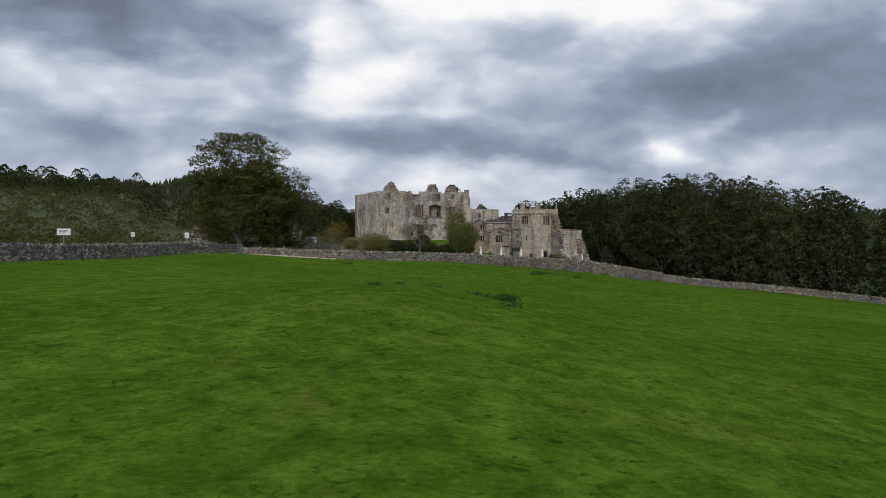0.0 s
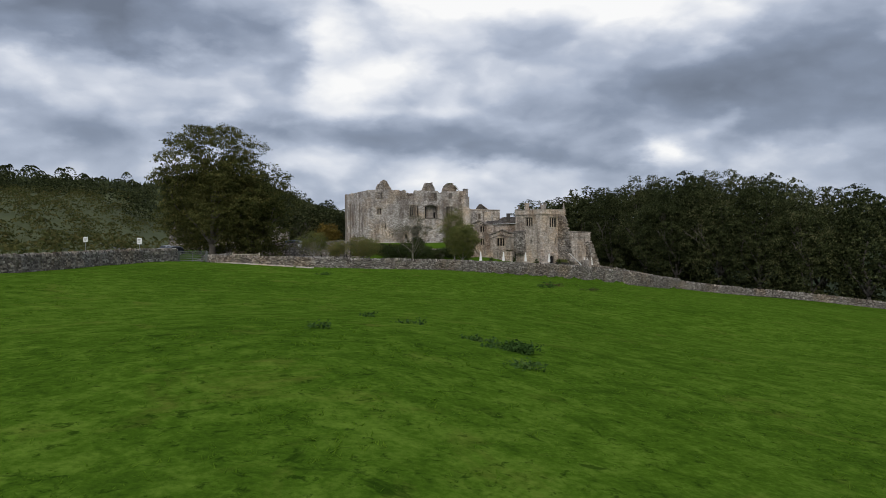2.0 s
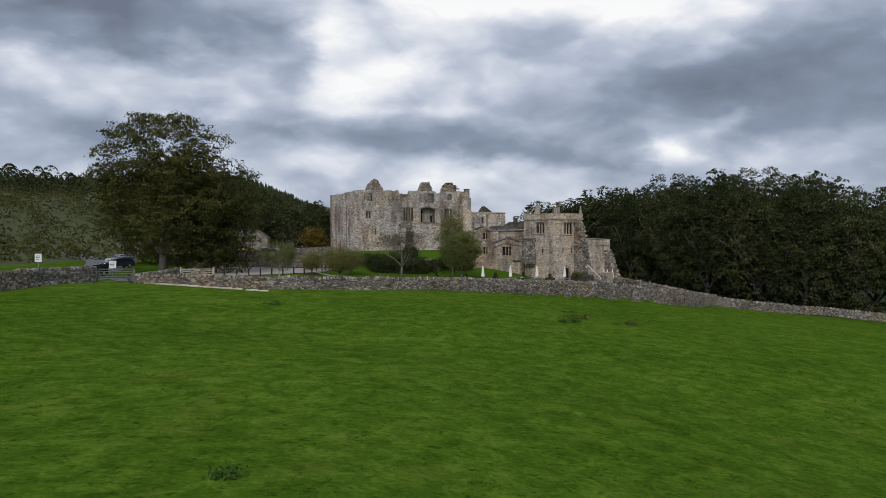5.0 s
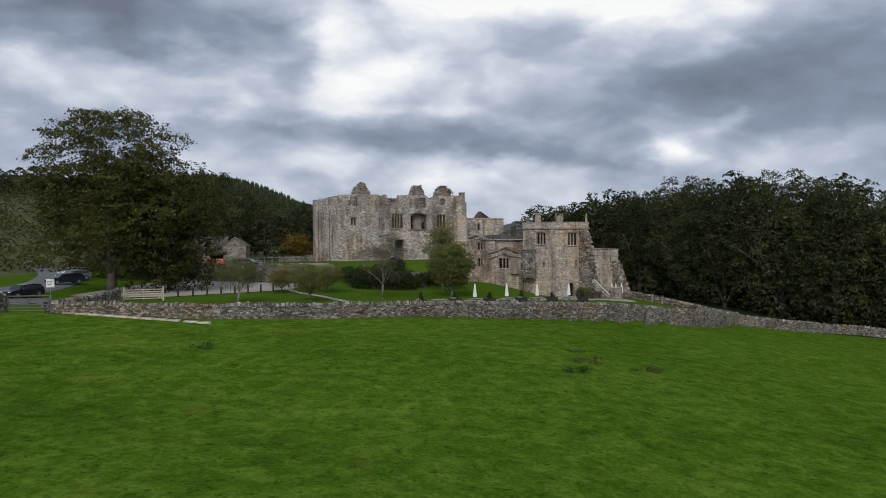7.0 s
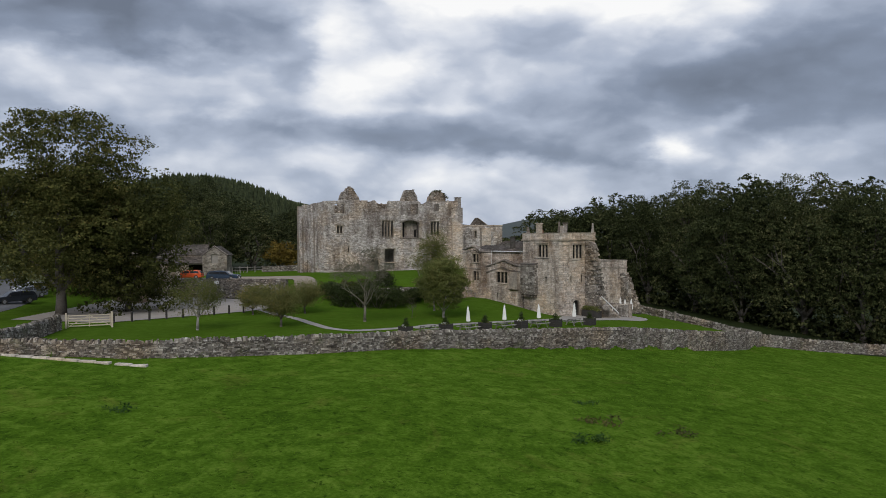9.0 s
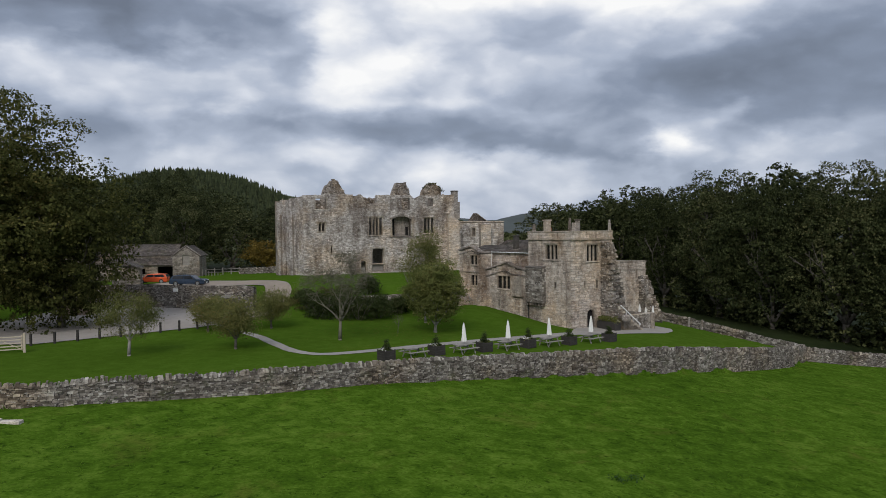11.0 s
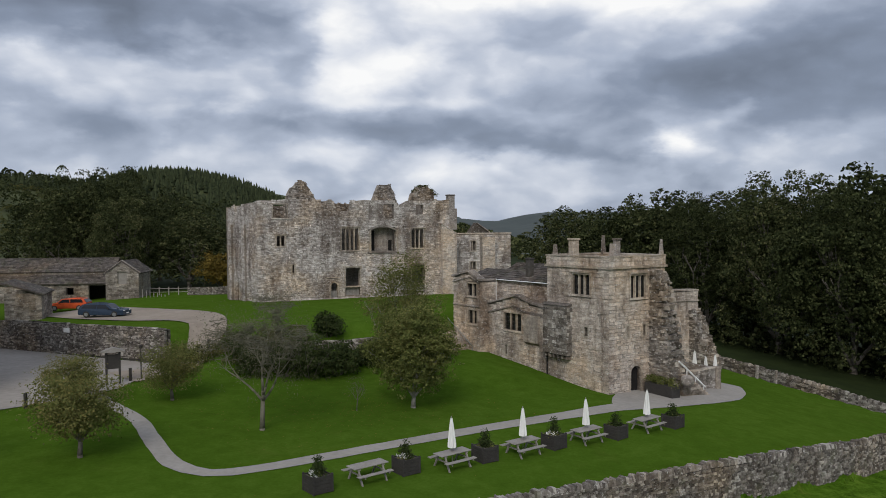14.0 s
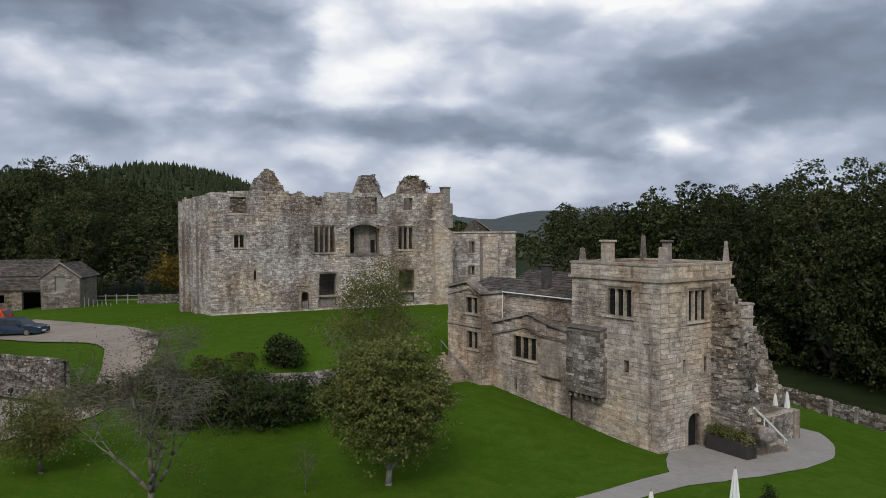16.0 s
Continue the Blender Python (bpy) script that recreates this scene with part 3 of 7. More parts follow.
def stones(face, s0, s1, z0, top, openings, rng, course=(0.2, 0.32), width=(0.25, 0.7), proud=(0.02, 0.06), gap=0.014, quoin=False, wave=0.05, split=0.22):
    """The stones of a face in wavering courses, some split in two: lists of eight corners."""
    out, z, seed = [], z0, rng.uniform(0, 50)
    highest = max(top(s0 + (s1 - s0) * k / 60) for k in range(61))

    def lay(s, e, za, zb):
        p, q, g = rng.uniform(*proud), [], gap
        for d in (-0.08, p):
            for ss, zz in ((s + g, za + g), (e - g, za + g), (e - g, zb - g), (s + g, zb - g)):
                edge = min(1.0, (ss - s0) / 0.5, (s1 - ss) / 0.5)
                warp_z = wave * noise.noise((ss * 0.6, zz * 0.6, seed)) * max(edge, 0.0)
                warp_s = wave * noise.noise((ss * 0.8, zz * 0.8, seed + 9)) * max(edge, 0.0)
                q.append(tuple(face(ss + warp_s + rng.uniform(-g, g), zz + warp_z + rng.uniform(-g, g), d + (rng.uniform(-0.014, 0.014) if d > 0 else 0))))
        out.append(q)

    while z < highest:
        h = rng.uniform(*course)
        blocked = sorted((a, b) for a, b, oz0, oz1 in openings if z < oz1 - 0.03 and z + h > oz0 + 0.03)
        free, at = [], s0
        for a, b in blocked:
            if a > at:
                free.append((at, min(a, s1)))
            at = max(at, b)
        if at < s1:
            free.append((at, s1))
        for a, b in free:
            s = a
            while s < b - 0.04:
                w = rng.uniform(*width)
                big = quoin and (s - s0 < 0.01 or s1 - s < 0.9)
                if big:
                    w = rng.uniform(0.45, 0.8)
                e = min(s + w, b)
                if b - e < 0.15:
                    e = b
                if z + h * 0.6 < top((s + e) / 2):
                    if not big and rng.random() < split and h > 0.16:
                        m = z + h * rng.uniform(0.35, 0.65)
                        lay(s, e, z, m), lay(s, e, m, z + h)
                    else:
                        lay(s, e, z, z + h)
                s = e
        z += h
    return out


def stone_soup(lists, soup=None):
    soup = soup or Soup()
    for q in lists:
        soup.quad_box(q, skip=(0,))
    return soup


def own_stone(name, q, mat, parent, cache):
    """One stone as an object of its own on one of a few shared meshes."""
    v = [Vector(p) for p in q]
    o = (v[0] + v[2]) / 2
    ex, ez, ey = v[1] - v[0], v[3] - v[0], v[4] - v[0]
    k = len(cache)
    if k < 6:
        rng = random.Random(k)
        s = Soup()
        c = []
        for y in (0.0, 1.0):
            t = 0.04 if y else 0.0
            for x, z in ((-0.5 + t, -0.5 + t), (0.5 - t, -0.5 + t), (0.5 - t, 0.5 - t), (-0.5 + t, 0.5 - t)):
                c.append((x + rng.uniform(-0.02, 0.02), y + (rng.uniform(-0.1, 0.1) if y else 0), z + rng.uniform(-0.02, 0.02)))
        s.quad_box(c)
        me = fix(s.mesh(name))
        me.materials.append(mat)
        cache.append(me)
    me = cache[(k + int(abs(o.x * 7 + o.z * 13 + o.y * 3))) % len(cache)]
    ob = new(name, me)
    ob.parent = parent
    m = Matrix((ex, ey, ez)).transposed().to_4x4()
    m.translation = o
    ob.matrix_basis = m
    return ob


def window(house, face, s0, s1, z0, z1, lights, glazed, depth=0.22, arched=False, hood=True, frame_w=0.14, label="", mat=None):
    """A mullioned stone window set into an opening."""
    mat = mat or M_DRESSED
    s = Soup()
    put = lambda a, b, c, d, d0, d1: s.quad_box([tuple(face(*p)) for p in ((a, c, d1), (b, c, d1), (b, c, d0), (a, c, d0), (a, d, d1), (b, d, d1), (b, d, d0), (a, d, d0))])  # noqa: E731
    w = frame_w
    put(s0 - w, s0, z0 - 0.02, z1 + w, -depth - 0.1, 0.075)
    put(s1, s1 + w, z0 - 0.02, z1 + w, -depth - 0.1, 0.072)
    put(s0 - 0.001, s1 + 0.001, z1, z1 + w, -depth - 0.1, 0.07)
    if hood:
        put(s0 - w - 0.12, s1 + w + 0.12, z1 + w, z1 + w + 0.12, 0.0, 0.17)
        for e in (s0 - w - 0.12, s1 + w):
            put(e, e + 0.12, z1 - 0.12, z1 + w, 0.0, 0.16)
    win = part("window", s, mat, house, label or "mullioned stone window")
    s = Soup()
    s.quad_box([tuple(face(*p)) for p in ((s0 - w - 0.06, z0 - 0.15, 0.14), (s1 + w + 0.06, z0 - 0.15, 0.14), (s1 + w + 0.06, z0 - 0.15, -depth), (s0 - w - 0.06, z0 - 0.15, -depth),
                                          (s0 - w - 0.06, z0 - 0.02, 0.10), (s1 + w + 0.06, z0 - 0.02, 0.10), (s1 + w + 0.06, z0, -depth), (s0 - w - 0.06, z0, -depth))])
    part("sill", s, mat, win)
    span = (s1 - s0) / lights
    for k in range(1, lights):
        c = s0 + span * k
        s = Soup()
        put(c - 0.06, c + 0.06, z0, z1, -depth, 0.0)
        part("mullion", s, mat, win)
    if arched:
        for k in range(lights):
            a, b = s0 + span * k + (0.06 if k else 0), s0 + span * (k + 1) - (0.06 if k < lights - 1 else 0)
            r, c = (b - a) / 2, (a + b) / 2
            outline = [(a, z1)] + [(c - r * math.cos(math.pi * i / 8), z1 - r * 0.9 + r * 0.9 * math.sin(math.pi * i / 8)) for i in range(9)] + [(b, z1)]
            s = Soup()
            s.prism(outline, face, -depth + 0.02, -0.03)
            part("arched_head", s, mat, win)
    if glazed:
        for k in range(lights):
            a, b = s0 + span * k + (0.06 if k else 0), s0 + span * (k + 1) - (0.06 if k < lights - 1 else 0)
            s = Soup()
            put(a, b, z0, z1, -depth * 0.8 - 0.015, -depth * 0.8)
            pane = part("pane", s, M_GLASS, win, "dark leaded glass")
            s = Soup()
            for i in range(1, 4):
                zz = z0 + (z1 - z0) * i / 4
                put(a, b, zz - 0.012, zz + 0.012, -depth * 0.8, -depth * 0.8 + 0.02)
            put((a + b) / 2 - 0.012, (a + b) / 2 + 0.012, z0, z1, -depth * 0.8, -depth * 0.8 + 0.021)
            part("glazing_bar", s, M_IRON, pane)
    return win


def slit(house, face, s0, s1, z0, z1, label="narrow dressed stone slit opening"):
    s = Soup()
    put = lambda a, b, c, d, d0, d1: s.quad_box([tuple(face(*p)) for p in ((a, c, d1), (b, c, d1), (b, c, d0), (a, c, d0), (a, d, d1), (b, d, d1), (b, d, d0), (a, d, d0))])  # noqa: E731
    put(s0 - 0.16, s0, z0 - 0.16, z1 + 0.16, -0.3, 0.06)
    put(s1, s1 + 0.16, z0 - 0.16, z1 + 0.16, -0.3, 0.062)
    put(s0 - 0.001, s1 + 0.001, z0 - 0.16, z0, -0.3, 0.058)
    put(s0 - 0.001, s1 + 0.001, z1, z1 + 0.16, -0.3, 0.064)
    return part("slit_window", s, M_DRESSED, house, label)


def coping(face, pts, d0, d1, h, overlap=0.0):
    """A moulded coping along a polyline of (s, z)."""
    s = Soup()
    for (a, za), (b, zb) in zip(pts, pts[1:]):
        s.quad_box([tuple(face(*p)) for p in ((a - overlap, za, d1), (b + overlap, zb, d1), (b + overlap, zb, d0), (a - overlap, za, d0),
                                              (a - overlap, za + h, d1 - 0.05), (b + overlap, zb + h, d1 - 0.05), (b + overlap, zb + h, d0 + 0.05), (a - overlap, za + h, d0 + 0.05))])
    return s


def ragged(seed, base, amp, scale=1.2):
    return lambda s: base(s) + amp * noise.noise((s * scale, seed * 7.3, 0.0)) + amp * 0.6 * noise.noise((s * scale * 2.7, seed * 3.1, 5.0))


# ---------------------------------------------------------------- the gatehouse range
def arch_outline(s0, s1, z0, spring, rise, n=8):
    c, r = (s0 + s1) / 2, (s1 - s0) / 2
    return [(s0, z0), (s0, spring)] + [(c - r * math.cos(math.pi * i / n), spring + rise * math.sin(math.pi * i / n)) for i in range(1, n)] + [(s1, spring), (s1, z0)]


def build_gatehouse():
    rng = random.Random(11)
    house = thing("gatehouse", "weathered sandstone gatehouse tower with long hall and chapel wing", "house", pose(18.0, 141.25, 0, 0, 0, 35))
    west = Face((0, 0, 0), (0, 1, 0), (-1, 0, 0))       # the long side towards the lawn
    south = Face((0, 0, 0), (1, 0, 0), (0, -1, 0))      # the door side
    top = 9.45
    w_open = [(1.95, 3.75, 7.4, 8.95), (2.13, 2.5, 4.27, 4.94)]
    s_open = [(2.3, 4.0, 7.2, 8.9), (1.83, 2.08, 4.3, 5.1), (3.68, 3.94, 4.25, 5.1), (2.3, 3.42, -0.6, 2.02)]
    wall = part("wall", backing(west, 0.0, 6.7, -1.0, level(top), 0.8, w_open), M_MORTAR, house, "coursed sandstone wall of the tower")
    part("stonework", stone_soup(stones(west, 0.0, 6.7, -0.6, level(top), w_open, rng, (0.20, 0.36), (0.3, 0.9), (0.006, 0.045), 0.012, quoin=True)), M_TOWER, wall)["kind"] = "stuff"
    wall2 = part("wall", backing(south, 0.802, 6.2, -1.0, level(top), 0.8, s_open), M_MORTAR, house, "coursed sandstone wall round the doorway")
    lists = stones(south, 0.0, 6.2, -0.6, level(top), s_open, rng, (0.20, 0.36), (0.3, 0.9), (0.006, 0.045), 0.012, quoin=True)
    OWN.append((lists[:300], M_TOWER, wall2))
    part("stonework", stone_soup(lists[300:]), M_TOWER, wall2)["kind"] = "stuff"
    # the hidden sides
    part("wall", backing(Face((6.2, 0.8, 0), (0, 1, 0), (1, 0, 0)), 0.0, 5.9, -1.0, level(top), 0.8, []), M_TOWER, house)
    part("wall", backing(Face((0.8, 6.7, 0), (1, 0, 0), (0, 1, 0)), 0.0, 4.6, -1.0, level(top), 0.8, []), M_TOWER, house)
    s = Soup()
    s.box((0.8, 0.8, 9.2), (5.4, 5.9, 9.35))
    part("flat_roof", s, M_SLATE, house)
    for z in (-0.55, 3.4, 6.6):
        s = Soup()
        s.box((0.81, 0.81, z), (5.39, 5.89, z + 0.15))
        part("floor_slab", s, M_ROOMSHADE, house)
    # string course and parapet
    s = Soup()
    s.box((-0.16, -0.16, 9.45), (6.36, 6.86, 9.62))
    part("string_course", s, M_DRESSED, house, "moulded string course")
    for name, a, b in (("parapet", (-0.05, -0.05), (0.4, 6.75)), ("parapet", (0.402, -0.046), (6.25, 0.4)), ("parapet", (5.8, 0.402), (6.25, 6.74)), ("parapet", (0.402, 6.3), (5.798, 6.75))):
        s = Soup()
        s.box((*a, 9.62), (*b, 10.3))
        par = part(name, s, M_DRESSED, house, "plain stone parapet")
        s = Soup()
        s.box((a[0] - 0.05, a[1] - 0.05, 10.3), (b[0] + 0.05, b[1] + 0.05, 10.42))
        part("coping", s, M_DRESSED, par)
    st = stone_soup(stones(Face((-0.05, -0.05, 0), (0, 1, 0), (-1, 0, 0)), 0.0, 6.8, 9.62, level(10.3), [], rng, (0.3, 0.36), (0.5, 1.0), (0.01, 0.03)))
    stone_soup(stones(Face((-0.05, -0.046, 0), (1, 0, 0), (0, -1, 0)), 0.0, 6.3, 9.62, level(10.3), [], rng, (0.3, 0.36), (0.5, 1.0), (0.01, 0.03)), st)
    part("stonework", st, M_TOWER, house)["kind"] = "stuff"
    # chimney, pinnacles
    def stack(x, y, w, z0, z1, cap, mat=M_DRESSED, name="chimney", taper=1.0):
        bm = bevelled((w, w, z1 - z0), (x, y, (z0 + z1) / 2), 0.04, 2)
        if taper < 1:
            for v in bm.verts:
                if v.co.z > (z0 + z1) / 2:
                    v.co.x, v.co.y = x + (v.co.x - x) * taper, y + (v.co.y - y) * taper
        c = part(name, bm, mat, house)
        if cap:
            part("cap", bevelled((w + 0.17, w + 0.17, 0.14), (x, y, z1 + 0.07), 0.03, 1), mat, c)
    stack(1.2, 4.9, 0.6, 9.3, 11.55, True)
    stack(5.9, 6.2, 0.34, 10.3, 11.9, False, M_DARKSTONE, "pinnacle", 0.55)
    stack(1.9, 1.4, 0.42, 9.3, 11.3, False, M_DARKSTONE, "chimney", 0.8)
    stack(2.9, 1.9, 0.40, 9.3, 11.55, True, M_DARKSTONE)
    stack(6.05, 0.2, 0.30, 10.4, 11.6, False, M_DARKSTONE, "pinnacle", 0.5)
    stack(0.6, 6.4, 0.36, 10.3, 11.2, False, M_DARKSTONE, "pinnacle", 0.6)
    # door
    outer = Soup()
    ring = arch_outline(2.3, 3.42, -0.6, 1.55, 0.47)
    wide = arch_outline(2.08, 3.64, -0.6, 1.55, 0.69)
    for i in range(len(ring) - 1):
        a, b, c, d = ring[i], ring[i + 1], wide[i + 1], wide[i]
        outer.quad_box([tuple(south(*p)) for p in ((*a, 0.08), (*b, 0.08), (*b, -0.5), (*a, -0.5), (*d, 0.08), (*c, 0.08), (*c, -0.5), (*d, -0.5))])
    arch = part("door_arch", outer, M_DRESSED, house, "dressed stone arched doorway")
    # leaves coloured near-black, standing for the shade in the open doorway
    for k, (a, b) in enumerate(((2.3, 2.85), (2.87, 3.42))):
        s = Soup()
        s.prism([(a, -0.2), (b, -0.2), (b, 1.98 if k == 0 else 1.7), ((a + b) / 2, 1.98), (a, 1.7 if k == 0 else 1.98)], south, -0.36, -0.3)
        d = part("door_leaf", s, M_ROOMSHADE, arch, "door leaf coloured with the open doorway's shade")
    window(house, west, 1.95, 3.75, 7.4, 8.95, 3, True, arched=True, label="three-light arched stone window")
    window(house, south, 2.3, 4.0, 7.2, 8.9, 3, True, arched=True, label="three-light arched stone window")
    slit(house, west, 2.13, 2.5, 4.27, 4.94), slit(house, south, 1.83, 2.08, 4.3, 5.1), slit(house, south, 3.68, 3.94, 4.25, 5.1)
    # the dark projecting garderobe on corbels
    g = Face((-0.55, 3.85, 0), (0, 1, 0), (-1, 0, 0))
    gb = Soup()
    gb.box((-0.55, 3.85, 2.55), (-0.001, 6.6, 6.45))
    gar = part("garderobe", gb, M_DARKSTONE, house, "blackened projecting garderobe block")
    gs = stone_soup(stones(g, 0.0, 2.75, 2.55, level(6.45), [], rng, (0.22, 0.32), (0.3, 0.7)))
    stone_soup(stones(Face((-0.55, 3.85, 0), (1, 0, 0), (0, -1, 0)), 0.0, 0.55, 2.55, level(6.45), [], rng, (0.22, 0.32), (0.2, 0.4)), gs)
    part("stonework", gs, M_RUIN, gar)["kind"] = "stuff"
    for k in range(6):
        part("corbel", bevelled((0.5, 0.22, 0.32), (-0.25, 4.05 + k * 0.48, 2.36), 0.06, 2), M_DARKSTONE, gar)
    s = Soup()
    s.quad_box([(-0.65, 3.8, 6.45), (0.0, 3.8, 6.45), (0.0, 6.65, 6.45), (-0.65, 6.65, 6.45), (-0.6, 3.8, 6.52), (0.0, 3.8, 6.62), (0.0, 6.65, 6.62), (-0.6, 6.65, 6.52)])
    part("sloped_cap", s, M_SLATE, gar)

    # hall
    hall = Face((0.02, 6.7, 0), (0, 1, 0), (-1, 0, 0))
    h_open = [(3.25, 5.55, 3.75, 5.2), (5.18, 5.5, 1.55, 2.33)]
    ped = lambda s: float(np.interp(s, [0, 2.0, 3.9, 8.0], [5.95, 6.25, 6.75, 5.75]))  # noqa: E731
    hw = part("wall", backing(hall, 0.0, 8.0, -0.5, ped, 0.8, h_open, 0.5), M_MORTAR, house, "coursed sandstone hall wall")
    part("stonework", stone_soup(stones(hall, 0.0, 8.0, -0.2, lambda s: ped(s) - 0.1, h_open, rng, (0.2, 0.32), (0.3, 0.75))), M_TOWER, hw)["kind"] = "stuff"
    part("parapet_coping", coping(hall, [(0, 5.95), (2.0, 6.25), (3.9, 6.75), (8.0, 5.75)], -0.5, 0.2, 0.16), M_DARKSTONE, house, "dark moulded pediment coping")
    part("string_course", coping(hall, [(0, 5.3), (3.0, 5.45), (4.2, 5.85), (8.0, 4.95)], 0.0, 0.16, 0.12), M_DARKSTONE, house)
    window(house, hall, 3.25, 5.55, 3.75, 5.2, 3, True, hood=False, label="three-light hall window with white mullions")
    slit(house, hall, 5.18, 5.5, 1.55, 2.33)
    s = Soup()
    s.quad_box([tuple(hall(*p)) for p in ((0.9, 2.75, 0.0), (2.6, 2.75, 0.0), (2.6, 2.75, -0.2), (0.9, 2.75, -0.2), (0.9, 3.0, 0.3), (2.6, 3.0, 0.3), (2.6, 3.0, -0.2), (0.9, 3.0, -0.2))])
    s.quad_box([tuple(hall(*p)) for p in ((0.9, 3.0, 0.3), (2.6, 3.0, 0.3), (2.6, 3.0, -0.2), (0.9, 3.0, -0.2), (0.9, 5.3, 0.3), (2.6, 5.3, 0.3), (2.6, 5.3, -0.2), (0.9, 5.3, -0.2))])
    part("blind_oriel", s, M_DRESSED, house, "smooth blind oriel panel")
    for y in (6.62, 14.6):
        s = Soup()
        s.tube((-0.12 if y < 10 else -0.1, y, 0.3), (-0.12 if y < 10 else -0.1, y, 6.0), 0.055, 0.055, 8)
        part("drain_pipe", s, M_GALV if y > 10 else M_IRON, house)
    # set-back upper wall and roof of the hall
    up = Face((1.1, 6.7, 0), (0, 1, 0), (-1, 0, 0))
    uw = part("wall", backing(up, 0.0, 8.2, 4.0, level(8.0), 0.6, []), M_MORTAR, house)
    part("stonework", stone_soup(stones(up, 0.0, 8.2, 5.4, level(7.95), [], rng, (0.2, 0.3), (0.3, 0.7))), M_TOWER, uw)["kind"] = "stuff"
    part("wall", backing(Face((6.4, 6.7, 0), (0, 1, 0), (1, 0, 0)), 0.0, 8.2, -0.5, level(7.95), 0.6, []), M_TOWER, house)
    roof_pitch(house, (0.85, 6.75, 7.95), (0, 8.2, 0), (2.9, 0, 1.4), rng, "stone slate hall roof")
    roof_pitch(house, (6.65, 14.95, 7.95), (0, -8.2, 0), (-2.9, 0, 1.4), rng, "stone slate hall roof")
    s = Soup()
    s.box((3.62, 6.75, 9.2), (3.88, 14.95, 9.36))
    part("ridge", s, M_SLATE, house)
    s = Soup()
    s.tube((0.78, 6.75, 7.93), (0.78, 14.5, 7.93), 0.045, 0.045, 8)
    s.tube((0.82, 14.45, 7.93), (0.82, 14.45, 6.0), 0.035, 0.035, 8)
    part("gutter", s, M_WHITEPAINT, house, "white gutter and downpipe")
    st = part("chimney", bevelled((0.5, 0.6, 1.9), (1.75, 10.9, 8.9), 0.04, 1), M_CORE, house, "blackened short roof stack")
    part("cap", bevelled((0.62, 0.72, 0.1), (1.75, 10.9, 9.9), 0.02, 1), M_CORE, st)
    st = part("chimney", bevelled((0.9, 0.7, 1.3), (3.75, 7.3, 9.75), 0.04, 1), M_BRICK, house, "red brick ridge stack")
    for y in (7.12, 7.48):
        q = Soup()
        q.tube((3.75, y, 10.4), (3.75, y, 10.85), 0.13, 0.10, 8)
        part("chimney_pot", q, M_BRICK, st)
    part("wall", backing(Face((0.0, 14.9, 0), (1, 0, 0), (0, 1, 0)), 1.7, 6.4, -0.5, level(7.95), 0.6, []), M_TOWER, house)

    # chapel wing, a step forward
    ch = Face((-1.0, 14.55, 0), (0, 1, 0), (-1, 0, 0))
    c_open = [(0.35, 1.75, 6.45, 7.55), (0.35, 1.65, 3.95, 5.15)]
    cp = lambda s: float(np.interp(s, [0, 1.5, 4.0], [7.9, 8.6, 8.05]))  # noqa: E731
    cw = part("wall", backing(ch, 0.0, 4.0, 0.3, cp, 0.7, c_open, 0.5), M_MORTAR, house, "coursed sandstone chapel wall")
    cs = stone_soup(stones(ch, 0.0, 4.0, 0.6, lambda s: cp(s) - 0.1, c_open, rng, (0.2, 0.32), (0.3, 0.7), quoin=True))
    ret = Face((-1.0, 14.55, 0), (1, 0, 0), (0, -1, 0))
    stone_soup(stones(ret, 0.0, 2.2, 0.6, level(7.8), [], rng, (0.2, 0.32), (0.3, 0.6)), cs)
    part("stonework", cs, M_TOWER, cw)["kind"] = "stuff"
    part("wall", backing(ret, 0.705, 6.4, 0.3, level(7.85), 0.5, []), M_MORTAR, house)
    part("wall", backing(Face((-0.3, 18.55, 0), (1, 0, 0), (0, 1, 0)), 0.0, 6.7, 0.3, level(7.9), 0.6, []), M_TOWER, house)
    part("parapet_coping", coping(ch, [(-0.15, 7.85), (1.5, 8.6), (4.15, 8.05)], -0.6, 0.2, 0.18), M_DARKSTONE, house, "dark moulded pediment coping")
    part("string_course", coping(ch, [(-0.1, 7.6), (1.5, 8.1), (4.1, 7.55)], 0.0, 0.14, 0.12), M_DARKSTONE, house)
    part("string_course", coping(ch, [(0.0, 5.5), (4.0, 5.5)], 0.0, 0.14, 0.12), M_DARKSTONE, house)
    part("parapet_coping", coping(ret, [(0.1, 7.85), (6.4, 7.85)], -0.4, 0.16, 0.16), M_DARKSTONE, house)
    window(house, ch, 0.35, 1.75, 6.45, 7.55, 2, True, hood=False, label="two-light chapel window")
    window(house, ch, 0.35, 1.65, 3.95, 5.15, 2, True, hood=False, label="two-light chapel window")
    roof_pitch(house, (-0.3, 14.9, 7.7), (0, 3.6, 0), (3.2, 0, 1.0), rng, "stone slate chapel roof")
    roof_pitch(house, (6.1, 18.5, 7.7), (0, -3.6, 0), (-3.2, 0, 1.0), rng, "stone slate chapel roof")
    # steps up to the chapel
    for k in range(13):
        s = Soup()
        y = 15.3 + k * 0.30
        s.box((-3.2, y, 0.2), (-1.06, y + 4.6 - k * 0.3, 1.0 + (k + 1) * 0.17))
        part("step", s, M_DRESSED, house)
    rail = Soup()
    rail.tube((-1.25, 15.3, 1.95), (-1.25, 19.2, 4.1), 0.03, 0.03)
    for k in range(5):
        y = 15.35 + k * 0.95
        rail.tube((-1.25, y, 1.0 + (y - 15.3) * 0.55), (-1.25, y, 1.98 + (y - 15.3) * 0.55), 0.025, 0.025)
